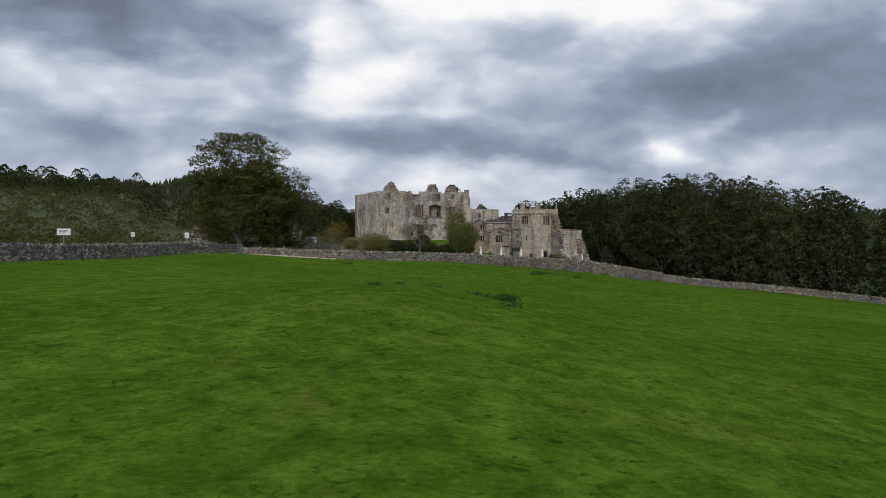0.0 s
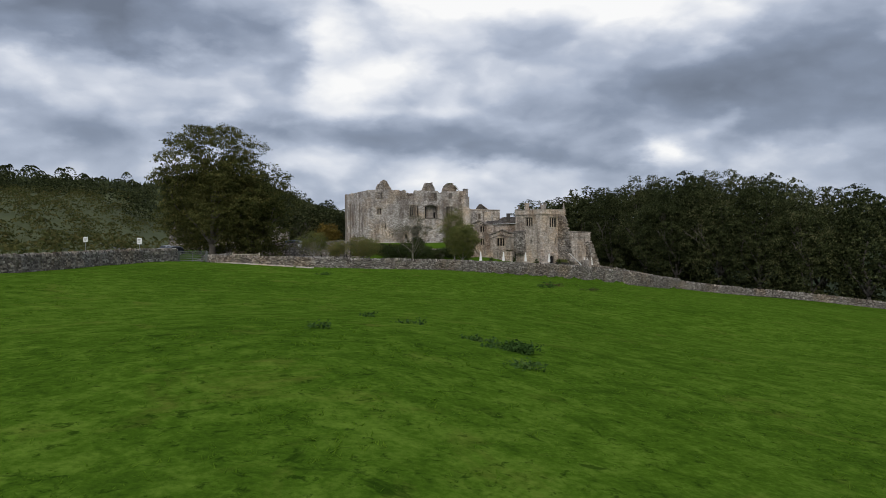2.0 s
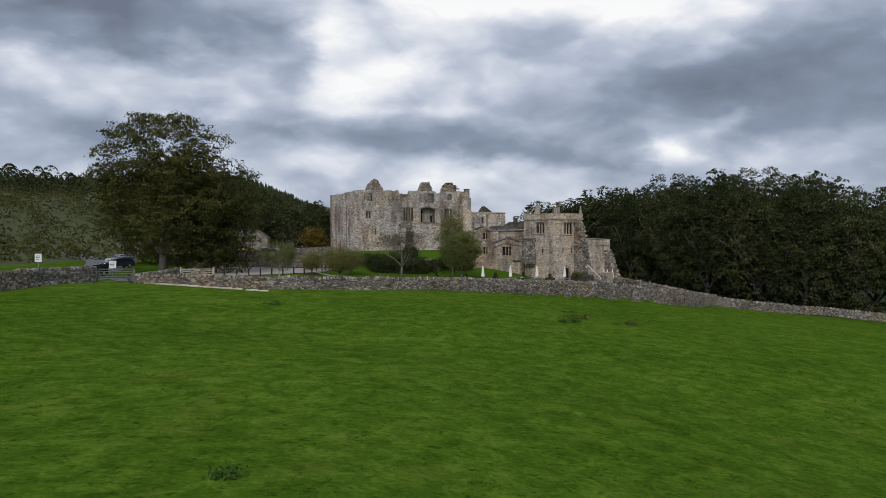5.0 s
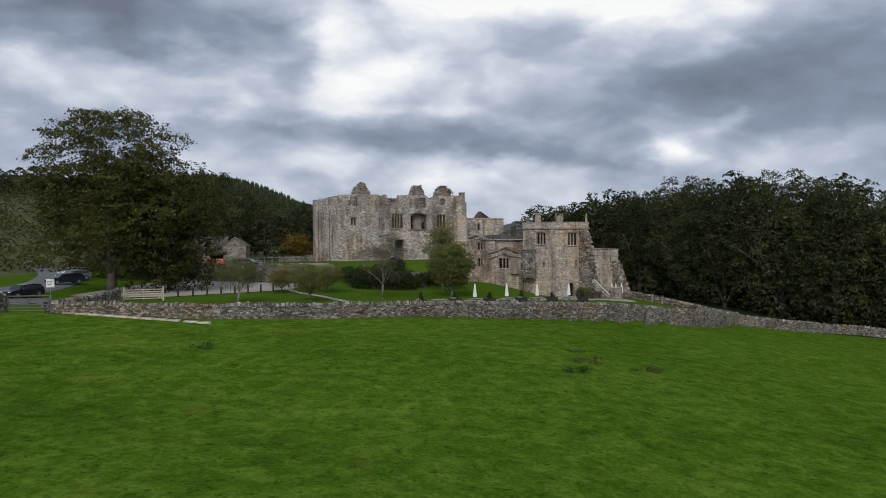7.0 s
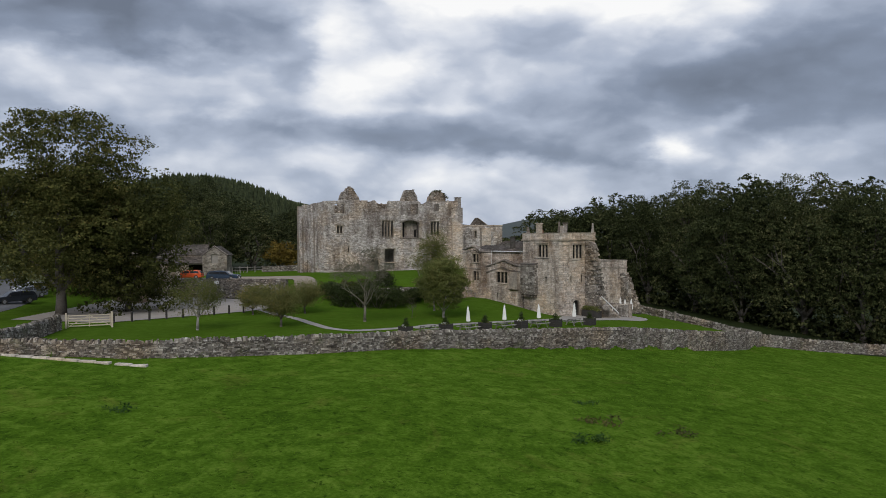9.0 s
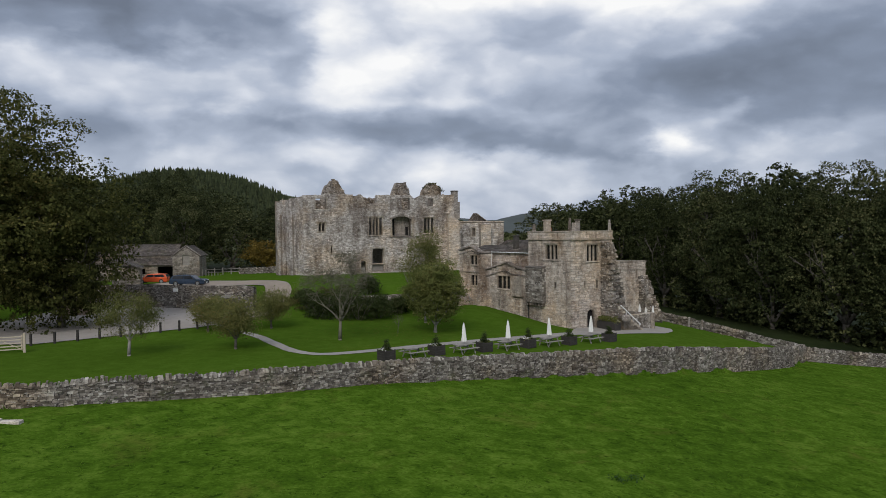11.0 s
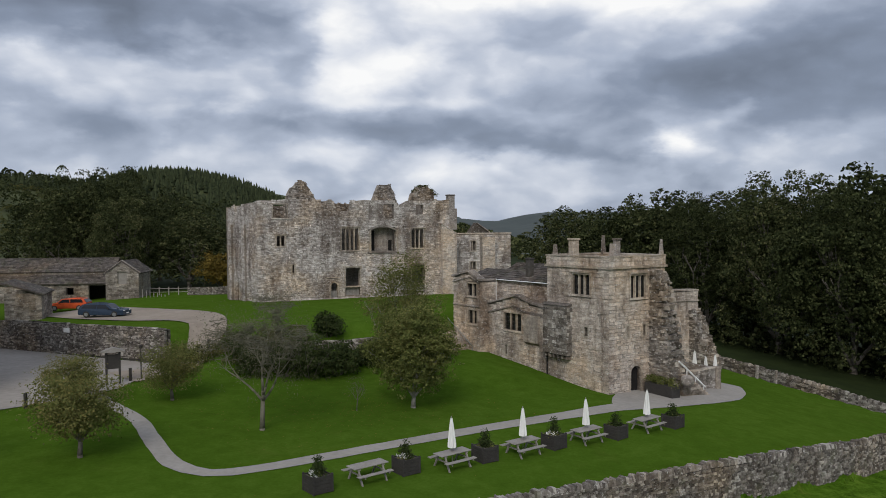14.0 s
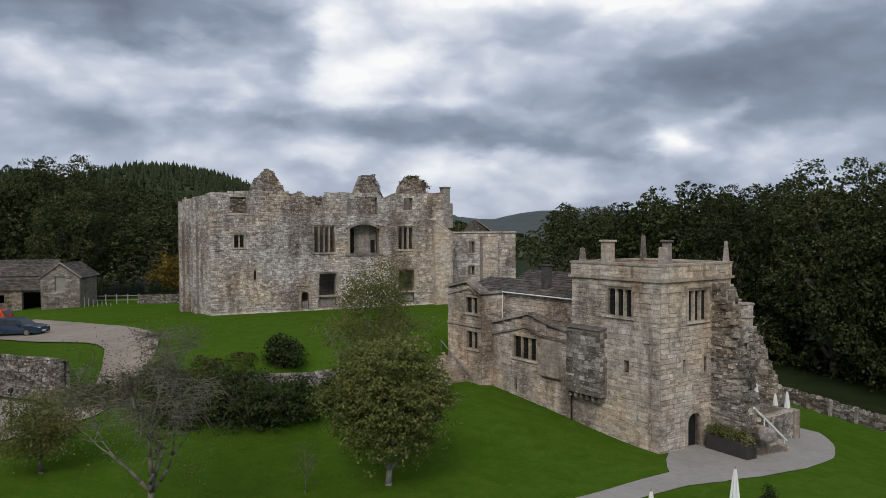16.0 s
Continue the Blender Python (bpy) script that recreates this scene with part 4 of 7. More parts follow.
    part("handrail", rail, M_GALV, house)

    # broken walls beyond the tower
    def broken(name, face, s0, s1, z0, base, thick, seed, mat, label):
        tp = ragged(seed, base, 0.22, 1.6)
        w = part(name, backing(face, s0, s1, z0, tp, thick, [], 0.35, 0.25, rng), M_DARKSTONE, house, label)
        sp = stone_soup(stones(face, s0, s1, z0, tp, [], rng, (0.14, 0.26), (0.18, 0.5), (0.02, 0.11), 0.02, False, 0.1, 0.3))
        back = Face(face(0, 0, -thick), face.s, -face.d)
        stone_soup(stones(back, s0, s1, z0, tp, [], rng, (0.16, 0.28), (0.2, 0.5), (0.02, 0.10)), sp)
        s = s0
        while s < s1:
            h = tp(s)
            for d in np.arange(-0.05, thick, 0.24):
                q = face(s + rng.uniform(-0.05, 0.12), h + rng.uniform(-0.22, 0.05), -d - 0.12)
                r = rng.uniform(0.11, 0.21)
                sp.quad_box([tuple(q + Vector((x * r * rng.uniform(0.8, 1.4), y * r * rng.uniform(0.8, 1.4), z * r * rng.uniform(0.6, 1)))) for z in (-1, 1) for x, y in ((-1, -1), (1, -1), (1, 1), (-1, 1))])
            s += 0.11
        part("rubble", sp, mat, w)["kind"] = "stuff"
    stub = Face((4.45, 0.0, 0), (0, -1, 0), (-1, 0, 0))
    broken("broken_wall", stub, 0.0, 2.25, -0.6, lambda s: float(np.interp(s, [0, 0.35, 0.6, 0.85, 1.05, 1.35, 1.6, 2.0, 2.25], [9.15, 8.7, 8.15, 7.2, 6.2, 4.6, 3.1, 1.9, 1.3])), 1.55, 2, M_RUIN, "ragged stub of a torn-off wall")
    # chapel gable beyond, with a broken cross wall against it
    far = Face((6.4, 8.4, 0), (1, 0, 0), (0, -1, 0))
    fw = part("wall", backing(far, 0.0, 15.1, -2.2, lambda s: 6.75 - 0.035 * s, 0.8, []), M_MORTAR, house, "pale coursed wall with sloped coping")
    part("stonework", stone_soup(stones(far, 0.0, 15.1, -2.0, lambda s: 6.7 - 0.035 * s, [], rng, (0.24, 0.4), (0.35, 0.9), (0.006, 0.03), 0.01)), M_TOWER, fw)["kind"] = "stuff"
    part("coping", coping(far, [(-0.1, 6.75), (15.2, 6.22)], -0.9, 0.1, 0.14), M_DRESSED, fw)
    part("string_course", coping(far, [(-0.1, 5.75), (15.2, 5.2)], 0.0, 0.12, 0.12), M_DRESSED, fw)
    part("wall", backing(Face((21.5, 9.202, 0), (0, 1, 0), (1, 0, 0)), 0.0, 9.0, -2.2, level(6.2), 0.8, []), M_TOWER, house)
    stub2 = Face((20.2, 8.4, 0), (0, -1, 0), (-1, 0, 0))
    broken("broken_wall", stub2, 0.0, 2.7, -2.0, lambda s: float(np.interp(s, [0, 0.5, 0.9, 1.25, 1.75, 2.2, 2.7], [4.1, 3.6, 2.8, 1.9, 1.0, 0.0, -1.0])), 1.25, 5, M_RUIN, "ragged stub of a torn-off wall")
    # raised terrace behind a parapet, steps up along its front
    s = Soup()
    s.box((6.35, -0.38, -1.6), (11.7, 8.0, 0.2))
    tw = part("terrace", s, M_MORTAR, house, "raised stone terrace")
    s = Soup()
    s.box((6.1, -0.8, -1.6), (11.7, -0.382, 1.0))
    part("parapet_wall", s, M_MORTAR, tw)
    s = Soup()
    s.box((11.703, -0.38, -1.6), (12.1, 6.5, 0.95))
    part("parapet_wall", s, M_RUIN, tw)
    part("pier", bevelled((0.6, 0.6, 2.6), (11.85, -0.62, -0.25), 0.04, 1), M_DRESSED, tw)
    part("stonework", stone_soup(stones(Face((6.1, -0.8, 0), (1, 0, 0), (0, -1, 0)), 0.0, 5.4, -1.4, level(1.0), [], rng, (0.16, 0.28), (0.25, 0.6), (0.01, 0.04))), M_RUIN, tw)["kind"] = "stuff"
    part("coping", coping(Face((6.1, -0.8, 0), (1, 0, 0), (0, -1, 0)), [(0.0, 1.0), (5.4, 1.0)], -0.45, 0.06, 0.1), M_DRESSED, tw)
    for k in range(10):
        s = Soup()
        s.box((5.0, -2.75, -0.9), (8.2 - k * 0.3, -0.84, -0.35 + k * 0.2))
        part("step", s, M_DRESSED, house)
    rail = Soup()
    rail.tube((7.75, -2.6, 0.25), (4.9, -2.4, 2.48), 0.07, 0.07)
    for x, z in ((7.6, 0.36), (6.6, 1.15), (5.6, 1.93)):
        rail.tube((x, -2.58, z - 0.95), (x, -2.58, z), 0.035, 0.035)
    part("handrail", rail, M_WHITEPAINT, house, "pale sloping handrail")
    s = Soup()
    s.quad_box([(4.5, -1.9, 2.2), (4.5, -1.5, 2.2), (6.2, -1.5, 1.1), (6.2, -1.9, 1.1), (4.5, -1.9, 3.0), (4.5, -1.5, 3.0), (6.2, -1.5, 1.5), (6.2, -1.9, 1.5)])
    part("raking_coping", s, M_DRESSED, house)
    return house


def roof_pitch(house, corner, along, slope, rng, label):
    """Stone slates on one pitch, eaves to ridge: each a thin slab that overlaps the one below."""
    c, a, u = Vector(corner), Vector(along), Vector(slope)
    L, H = a.length, u.length
    ax, ux = a.normalized(), u.normalized()
    n = ax.cross(ux)
    if n.z < 0:
        n = -n
    base = Soup()
    base.quad_box([tuple(p) for p in (c - n * 0.12, c + a - n * 0.12, c + a + u - n * 0.12, c + u - n * 0.12, c, c + a, c + a + u, c + u)])
    roof = part("roof", base, M_SLATE, house, label)
    s, h = Soup(), 0.0
    while h < H - 0.05:
        rise = 0.42 - 0.22 * h / H
        w = -rng.uniform(0, 0.3)
        while w < L:
            e = min(w + rng.uniform(0.3, 0.6), L)
            w0 = max(w, 0.0)
            if e - w0 > 0.05:
                t0, t1 = rng.uniform(0.05, 0.075), rng.uniform(0.012, 0.02)
                p = lambda x, y, z: tuple(c + ax * x + ux * y + n * z)  # noqa: E731
                y1 = min(h + rise * 1.25, H)
                s.quad_box([p(w0 + 0.01, h, 0.0), p(e - 0.01, h, 0.0), p(e - 0.01, y1, -0.01), p(w0 + 0.01, y1, -0.01), p(w0 + 0.01, h, t0), p(e - 0.01, h, t0), p(e - 0.01, y1, t1), p(w0 + 0.01, y1, t1)])
            w = e
        h += rise
    part("slating", s, M_SLATE, roof)["kind"] = "stuff"
    return roof


# ---------------------------------------------------------------- the keep
def build_keep():
    rng = random.Random(23)
    keep = thing("castle_keep", "roofless ruined grey limestone and gritstone tower house", "castle", pose(-16.0, 171.0, 0, 0, 0, 25))
    front = Face((0, 0, 0), (1, 0, 0), (0, -1, 0))
    opens = [(1.82, 3.43, 13.95, 15.5), (2.2, 3.17, 10.65, 11.85), (4.0, 4.25, 7.5, 8.4), (8.62, 9.42, 4.0, 6.15), (9.98, 12.1, 10.03, 12.65), (10.41, 12.25, 4.6, 7.9),
             (13.75, 16.9, 9.8, 12.75), (18.98, 20.67, 10.19, 12.5), (19.0, 20.76, 4.6, 8.0), (19.6, 20.6, 14.3, 15.6), (15.3, 16.7, 13.9, 15.6)]
    base = lambda s: float(np.interp(s, [0, 3, 9.1, 9.3, 10.8, 11.0, 17, 17.3, 19.0, 24.2], [15.9, 16.05, 16.0, 14.7, 14.6, 16.1, 16.1, 15.5, 16.2, 16.2]))  # noqa: E731
    tp = ragged(3, base, 0.16, 1.1)
    wall = part("wall", backing(front, 0.0, 24.2, 2.5, tp, 0.75, opens, 0.6, 0.1, rng), M_MORTAR, keep, "tall rubble stone front wall")
    lists = stones(front, 0.0, 24.2, 3.0, tp, opens, rng, (0.13, 0.26), (0.14, 0.48), (0.005, 0.075), 0.014, True, 0.16, 0.35)
    part("stonework", stone_soup(lists), M_KEEP, wall)["kind"] = "stuff"
    # left wall, turned a little outwards
    ang = radians(103)
    ldir = (math.cos(ang), math.sin(ang), 0)
    left = Face((0, 0, 0), ldir, (-ldir[1], ldir[0], 0))
    ltop = ragged(9, lambda s: float(np.interp(s, [0, 5, 9], [15.9, 15.6, 15.3])), 0.2)
    lo = [(5.2, 5.5, 11.6, 12.6), (5.6, 6.1, 4.0, 6.2), (2.0, 2.3, 4.6, 5.6)]
    lw = part("wall", backing(left, 0.0, 9.0, 2.5, ltop, 1.4, lo, 0.6, 0.1, rng), M_MORTAR, keep, "rain-streaked rubble side wall")
    ls = stone_soup(stones(left, 0.0, 9.0, 3.0, ltop, lo, rng, (0.13, 0.26), (0.14, 0.48), (0.005, 0.075), 0.014, False, 0.16, 0.35))
    part("stonework", ls, M_KEEP, lw)["kind"] = "stuff"
    for a, b in ((3.1, 3.9), (7.2, 8.0)):
        s = Soup()
        s.prism([(a, 2.8), (b, 2.8), (b, 13.2), (a, 13.2)], left, -0.2, 0.3)
        bt = part("buttress", s, M_MORTAR, keep)
        part("stonework", stone_soup(stones(Face(left(a, 0, 0.3), ldir, (-ldir[1], ldir[0], 0)), 0.0, b - a, 3.0, level(13.2), [], rng, (0.2, 0.33), (0.25, 0.6))), M_KEEP, bt)["kind"] = "stuff"
    # back wall with the standing chimney gables
    back = Face((-2.0, 9.0, 0), (1, 0, 0), (0, -1, 0))
    btop = ragged(4, lambda s: float(np.interp(s, [0, 7.2, 7.5, 7.8, 9.0, 9.6, 10.6, 11.4, 18.8, 19.2, 19.9, 21.5, 22.1, 22.6, 24.4, 24.8, 25.6, 27.0, 29.2, 29.5, 30.5],
                                                   [15.4, 15.6, 17.0, 17.9, 18.9, 18.9, 17.4, 16.2, 15.8, 16.6, 18.5, 18.7, 17.2, 15.8, 15.8, 17.4, 18.5, 18.5, 16.7, 15.8, 15.0])), 0.18, 1.4)
    bo = [(24.6, 25.6, 14.2, 15.7)]
    bw = part("wall", backing(back, 0.0, 28.0, 3.0, btop, 1.3, bo, 0.4, 0.1, rng), M_MORTAR, keep, "inner wall with standing chimney gables")
    part("stonework", stone_soup(stones(back, 0.0, 28.0, 3.2, btop, bo, rng, (0.13, 0.26), (0.14, 0.48), (0.005, 0.075), 0.014, False, 0.16, 0.35)), M_RUIN, bw)["kind"] = "stuff"
    part("moss_cap", leaf_cloud("moss_cap", [(23.2 + 0.45 * k, 9.4, btop(25.2 + 0.45 * k) - 0.1, 0.4, 0.6, 0.22) for k in range(8)], 1500, 0.07, 44, M_SCRUB, inner=0.3), M_SCRUB, keep, "moss and grass over the wall's head")
    # wall added close behind the front to make its openings look dark
    s = Soup()
    s.box((1.6, 2.9, 2.6), (22.6, 3.4, 13.4))
    part("cross_wall", s, M_DARKSTONE, keep, "added dark inner wall that dims the windows")
    right = Face((24.2, 0.0, 0), (0, 1, 0), (1, 0, 0))
    rt = ragged(14, level(16.0), 0.2)
    rw = part("wall", backing(right, 0.0, 8.9, 2.5, rt, 1.4, [], 0.6, 0.1, rng), M_MORTAR, keep)
    part("stonework", stone_soup(stones(right, 0.0, 8.9, 3.0, rt, [], rng, (0.2, 0.34), (0.25, 0.8))), M_KEEP, rw)["kind"] = "stuff"
    ch = part("chimney", bevelled((1.3, 1.3, 3.0), (28.7, 9.2, 13.9), 0.05, 1), M_RUIN, keep, "square two-stage chimney stack")
    part("upper_stage", bevelled((0.95, 0.95, 1.9), (28.6, 9.2, 16.3), 0.05, 1), M_RUIN, ch)
    part("cap", bevelled((1.1, 1.1, 0.16), (28.6, 9.2, 17.3), 0.03, 1), M_DARKSTONE, ch)
    # windows
    window(keep, front, 2.2, 3.17, 10.65, 11.85, 2, False, 0.35, arched=True, label="two-light arched opening without glass")
    window(keep, front, 9.98, 12.1, 10.03, 12.65, 4, False, 0.4, label="four-light mullioned opening without glass")
    window(keep, front, 18.98, 20.67, 10.19, 12.5, 3, False, 0.4, arched=True, label="three-light mullioned opening without glass")
    window(keep, front, 10.41, 12.25, 5.7, 7.9, 1, False, 0.5, label="large square opening without glass")
    window(keep, front, 19.0, 20.76, 5.8, 8.0, 1, False, 0.5, label="large square opening without glass")
    window(keep, front, 1.82, 3.43, 13.95, 15.5, 1, False, 0.5, hood=False, label="broken upper opening")
    slit(keep, front, 4.0, 4.25, 7.5, 8.4)
    # arched door and its timber gate
    ring, wide = arch_outline(8.62, 9.42, 4.0, 5.75, 0.4), arch_outline(8.4, 9.64, 4.0, 5.75, 0.6)
    s = Soup()
    for i in range(len(ring) - 1):
        a, b, c, d = ring[i], ring[i + 1], wide[i + 1], wide[i]
        s.quad_box([tuple(front(*p)) for p in ((*a, 0.09), (*b, 0.09), (*b, -0.6), (*a, -0.6), (*d, 0.09), (*c, 0.09), (*c, -0.6), (*d, -0.6))])
    part("door_arch", s, M_DRESSED, keep)
    part("hood_mould", coping(front, [(8.1, 6.75), (10.0, 6.75)], 0.0, 0.14, 0.12), M_DRESSED, keep)
    for s0, s1, z0, z1 in ((8.64, 9.4, 4.2, 5.2), (10.45, 12.2, 4.4, 5.6), (19.05, 20.7, 4.7, 5.75)):
        g = None
        n = max(4, int((s1 - s0) / 0.17))
        for k in range(n):
            a = s0 + (s1 - s0) * k / n
            b = Soup()
            b.prism([(a + 0.02, z0), (a + (s1 - s0) / n - 0.02, z0), (a + (s1 - s0) / n - 0.02, z1), (a + 0.02, z1)], front, -0.28, -0.24)
            if g is None:
                rails = [Soup(), Soup()]
                for rl, zz in zip(rails, (z0 + 0.15, z1 - 0.25)):
                    rl.prism([(s0, zz), (s1, zz), (s1, zz + 0.1), (s0, zz + 0.1)], front, -0.32, -0.285)
                g = part("timber_barrier", rails[0], M_WOOD, keep, "weathered timber barrier")
                part("rail", rails[1], M_WOOD, g)
            part("board", b, M_WOOD, g)
    # the oriel recess: a shallow bay with a sloped hood and its back wall
    s = Soup()
    s.prism([(13.3, 12.55), (15.3, 13.25), (17.2, 12.45), (17.2, 12.25), (15.3, 13.02), (13.3, 12.35)], front, -0.3, 0.11)
    part("bay_hood", s, M_DARKSTONE, keep, "dark gabled hood mould over the bay")
    # dark stone puts the recess's shade into the colour of its back
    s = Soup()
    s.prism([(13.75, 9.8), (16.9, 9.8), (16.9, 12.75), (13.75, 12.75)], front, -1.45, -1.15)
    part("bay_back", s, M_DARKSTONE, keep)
    # thin near-black panels that paint the shade of two openings
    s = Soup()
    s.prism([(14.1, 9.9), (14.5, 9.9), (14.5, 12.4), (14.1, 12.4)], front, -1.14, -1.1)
    part("bay_opening", s, M_ROOMSHADE, keep)
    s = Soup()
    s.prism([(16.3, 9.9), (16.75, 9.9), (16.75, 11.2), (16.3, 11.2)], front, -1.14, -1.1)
    part("bay_opening", s, M_ROOMSHADE, keep)
    part("bay_sill", coping(front, [(13.2, 9.6), (17.3, 9.6)], -0.6, 0.14, 0.16), M_DARKSTONE, keep)
    for a in (13.45, 17.0):
        s = Soup()
        s.prism([(a, 9.7), (a + 0.22, 9.7), (a + 0.22, 12.5), (a, 12.5)], front, -0.5, 0.12)
        part("bay_jamb", s, M_DRESSED, keep)
    # plinth
    s = Soup()
    s.quad_box([tuple(front(*p)) for p in ((0.0, 2.6, 0.35), (24.2, 2.6, 0.35), (24.2, 2.6, 0.0), (0.0, 2.6, 0.0), (0.0, 4.1, 0.3), (24.2, 4.1, 0.3), (24.2, 4.4, 0.02), (0.0, 4.4, 0.02))])
    part("plinth", s, M_KEEP, keep)
    # lower wing
    wing = Face((24.2, 1.0, 0), (1, 0, 0), (0, -1, 0))
    wo = [(3.4, 4.25, 9.63, 10.9), (3.4, 4.25, 7.2, 8.15)]
    ww = part("wall", backing(wing, 0.0, 9.5, 2.5, level(11.85), 0.9, wo), M_MORTAR, keep, "lower wing of coursed grey stone")
    ws = stone_soup(stones(wing, 0.0, 9.5, 3.0, level(11.85), wo, rng, (0.2, 0.32), (0.3, 0.75)))
    part("stonework", ws, M_KEEP, ww)["kind"] = "stuff"
    s = Soup()
    s.prism([(4.9, 2.8), (6.8, 2.8), (6.8, 11.5), (4.9, 11.5)], wing, -0.1, 0.7)
    tr = part("stair_turret", s, M_DARKSTONE, keep)
    part("stonework", stone_soup(stones(Face(wing(4.9, 0, 0.7), (1, 0, 0), (0, -1, 0)), 0.0, 1.9, 3.0, level(11.5), [], rng)), M_TOWER, tr)["kind"] = "stuff"
    part("coping", coping(wing, [(0.0, 11.85), (9.6, 11.85)], -0.95, 0.1, 0.15), M_DRESSED, keep)
    part("wall", backing(Face((33.7, 1.0, 0), (0, 1, 0), (1, 0, 0)), 0.0, 7.0, 2.5, level(11.85), 0.9, []), M_KEEP, keep)
    part("wall", backing(Face((24.2, 8.0, 0), (1, 0, 0), (0, 1, 0)), 0.0, 9.5, 2.5, level(11.5), 0.9, []), M_KEEP, keep)
    s = Soup()
    s.prism([(4.0, 11.8), (7.0, 11.8), (5.2, 13.3)], wing, -2.6, -1.4)
    part("small_gable", s, M_DARKSTONE, keep)
    part("gable_coping", coping(wing, [(5.2, 13.2), (7.1, 11.95)], -2.7, -1.2, 0.14), M_DRESSED, keep, "pale sloped coping")
    window(keep, wing, 3.4, 4.25, 9.63, 10.9, 2, False, 0.3, hood=False)
    window(keep, wing, 3.4, 4.25, 7.2, 8.15, 2, False, 0.3, hood=False)
    # sloped weathering against the corner
    s = Soup()
    s.prism([(22.9, 3.0), (24.9, 3.0), (24.9, 11.9), (22.9, 13.1)], front, -0.2, 0.8)
    cb = part("corner_buttress", s, M_KEEP, keep)
    part("stonework", stone_soup(stones(Face(front(22.9, 0, 0.8), (1, 0, 0), (0, -1, 0)), 0.0, 2.0, 3.0, lambda s: 13.0 - 0.6 * s, [], rng, (0.2, 0.33), (0.25, 0.6))), M_TOWER, cb)["kind"] = "stuff"
    part("coping", coping(front, [(22.8, 13.1), (25.0, 11.8)], -0.3, 0.9, 0.14), M_DRESSED, cb)
    return keep


# ---------------------------------------------------------------- dry stone walls
def dry_wall(name, points, height, label, seed, thick=0.5, own=None, cope=True, top_fn=None):
    """A dry stone wall along points: face stones course by course, and upright coping stones."""
    rng = random.Random(seed)
    root = tagged(new(name), label, "wall", kind="structure")
    core, soup, singles = Soup(), Soup(), []
    travelled = 0.0
    for (xa, ya), (xb, yb) in zip(points, points[1:]):
        a, b = Vector((xa, ya, 0)), Vector((xb, yb, 0))
        L = (b - a).length
        d = (b - a) / L
        n = Vector((d.y, -d.x, 0))
        cells = max(1, int(L / 1.5))
        grid = np.linspace(0, L, max(3, int(L / 0.4)))
        low = np.minimum(*(ground_z(a.x + d.x * grid + n.x * e, a.y + d.y * grid + n.y * e) for e in (-0.7, 0.7)))
        high = np.array([(top_fn(a.x + d.x * g, a.y + d.y * g) if top_fn else low[i] + height) + 0.10 * noise.noise(((travelled + g) * 0.35, seed, 0)) for i, g in enumerate(grid)])
        low, high, pitch = low.tolist(), high.tolist(), L / (len(grid) - 1)

        def sample(row, s, pitch=pitch):
            k = min(max(s / pitch, 0.0), len(row) - 1.001)
            return row[int(k)] + (row[int(k) + 1] - row[int(k)]) * (k - int(k))

        floor_z = lambda s, row=low: sample(row, s)  # noqa: E731
        zt = lambda s, row=high: sample(row, s)  # noqa: E731
        for k in range(cells):
            s0, s1 = L * k / cells, L * (k + 1) / cells
            q = []
            for up in (0, 1):
                for s, e in ((s0, -1), (s1, -1), (s1, 1), (s0, 1)):
                    p = a + d * s + n * e * (thick * (0.42 if up == 0 else 0.3))
                    q.append((p.x, p.y, (zt(s) - 0.1) if up else floor_z(s) - 0.5))
            core.quad_box(q)
        for side in (1, -1):
            course = 0.0
            while course < height + 0.15:
                h = rng.uniform(0.07, 0.155) if side == 1 else rng.uniform(0.12, 0.2)
                s = -rng.uniform(0, 0.2)
                while s < L:
                    w = rng.uniform(0.11, 0.38) if side == 1 else rng.uniform(0.2, 0.5)
                    e = min(s + w, L + 0.12)
                    s0 = max(s, -0.05)
                    if e - s0 > 0.06:
                        m = (s0 + e) / 2
                        z0 = zt(m) - height - 0.15 + course
                        if z0 + h < zt(m) + 0.04 and z0 + h > floor_z(m) - 0.1:
                            batter = thick * (0.5 - 0.1 * course / height)
                            face_off = batter + rng.uniform(-0.04, 0.05)
                            q = []
                            for f in (0.06, face_off):
                                for ss, zz in ((s0 + 0.01, z0 + 0.006), (e - 0.01, z0 + 0.006), (e - 0.01, z0 + h - 0.006), (s0 + 0.01, z0 + h - 0.006)):
                                    p = a + d * (ss + rng.uniform(-0.02, 0.02)) + n * side * (f + rng.uniform(-0.015, 0.015))
                                    q.append((p.x, p.y, zz + rng.uniform(-0.014, 0.014)))
                            if own and side == 1 and len(singles) < 300 and own[0] < a.x + d.x * m < own[1]:
                                singles.append(q)
                            else:
                                soup.quad_box(q, skip=(0,))
                    s = e
                course += h
        if cope:
            s = 0.0
            while s < L:
                w = rng.uniform(0.08, 0.2)
                h, lean = rng.uniform(0.10, 0.26), rng.uniform(-0.06, 0.1)
                q = []
                for up in (0, 1):
                    for ss, e in ((s, -1), (s + w * 0.92, -1), (s + w * 0.92, 1), (s, 1)):
                        p = a + d * (ss + (lean if up else 0)) + n * e * thick * (0.42 if not up else rng.uniform(0.2, 0.4))
                        q.append((p.x, p.y, zt(s) + (h if up else -0.06) + rng.uniform(-0.02, 0.02)))
                soup.quad_box(q)
                s += w
        travelled += L
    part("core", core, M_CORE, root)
    st = part("stonework", soup, M_FIELDSTONE, root)
    st["kind"] = "stuff"
    if singles:
        OWN.append((singles, M_FIELDSTONE, root))
    return root


OWN = []


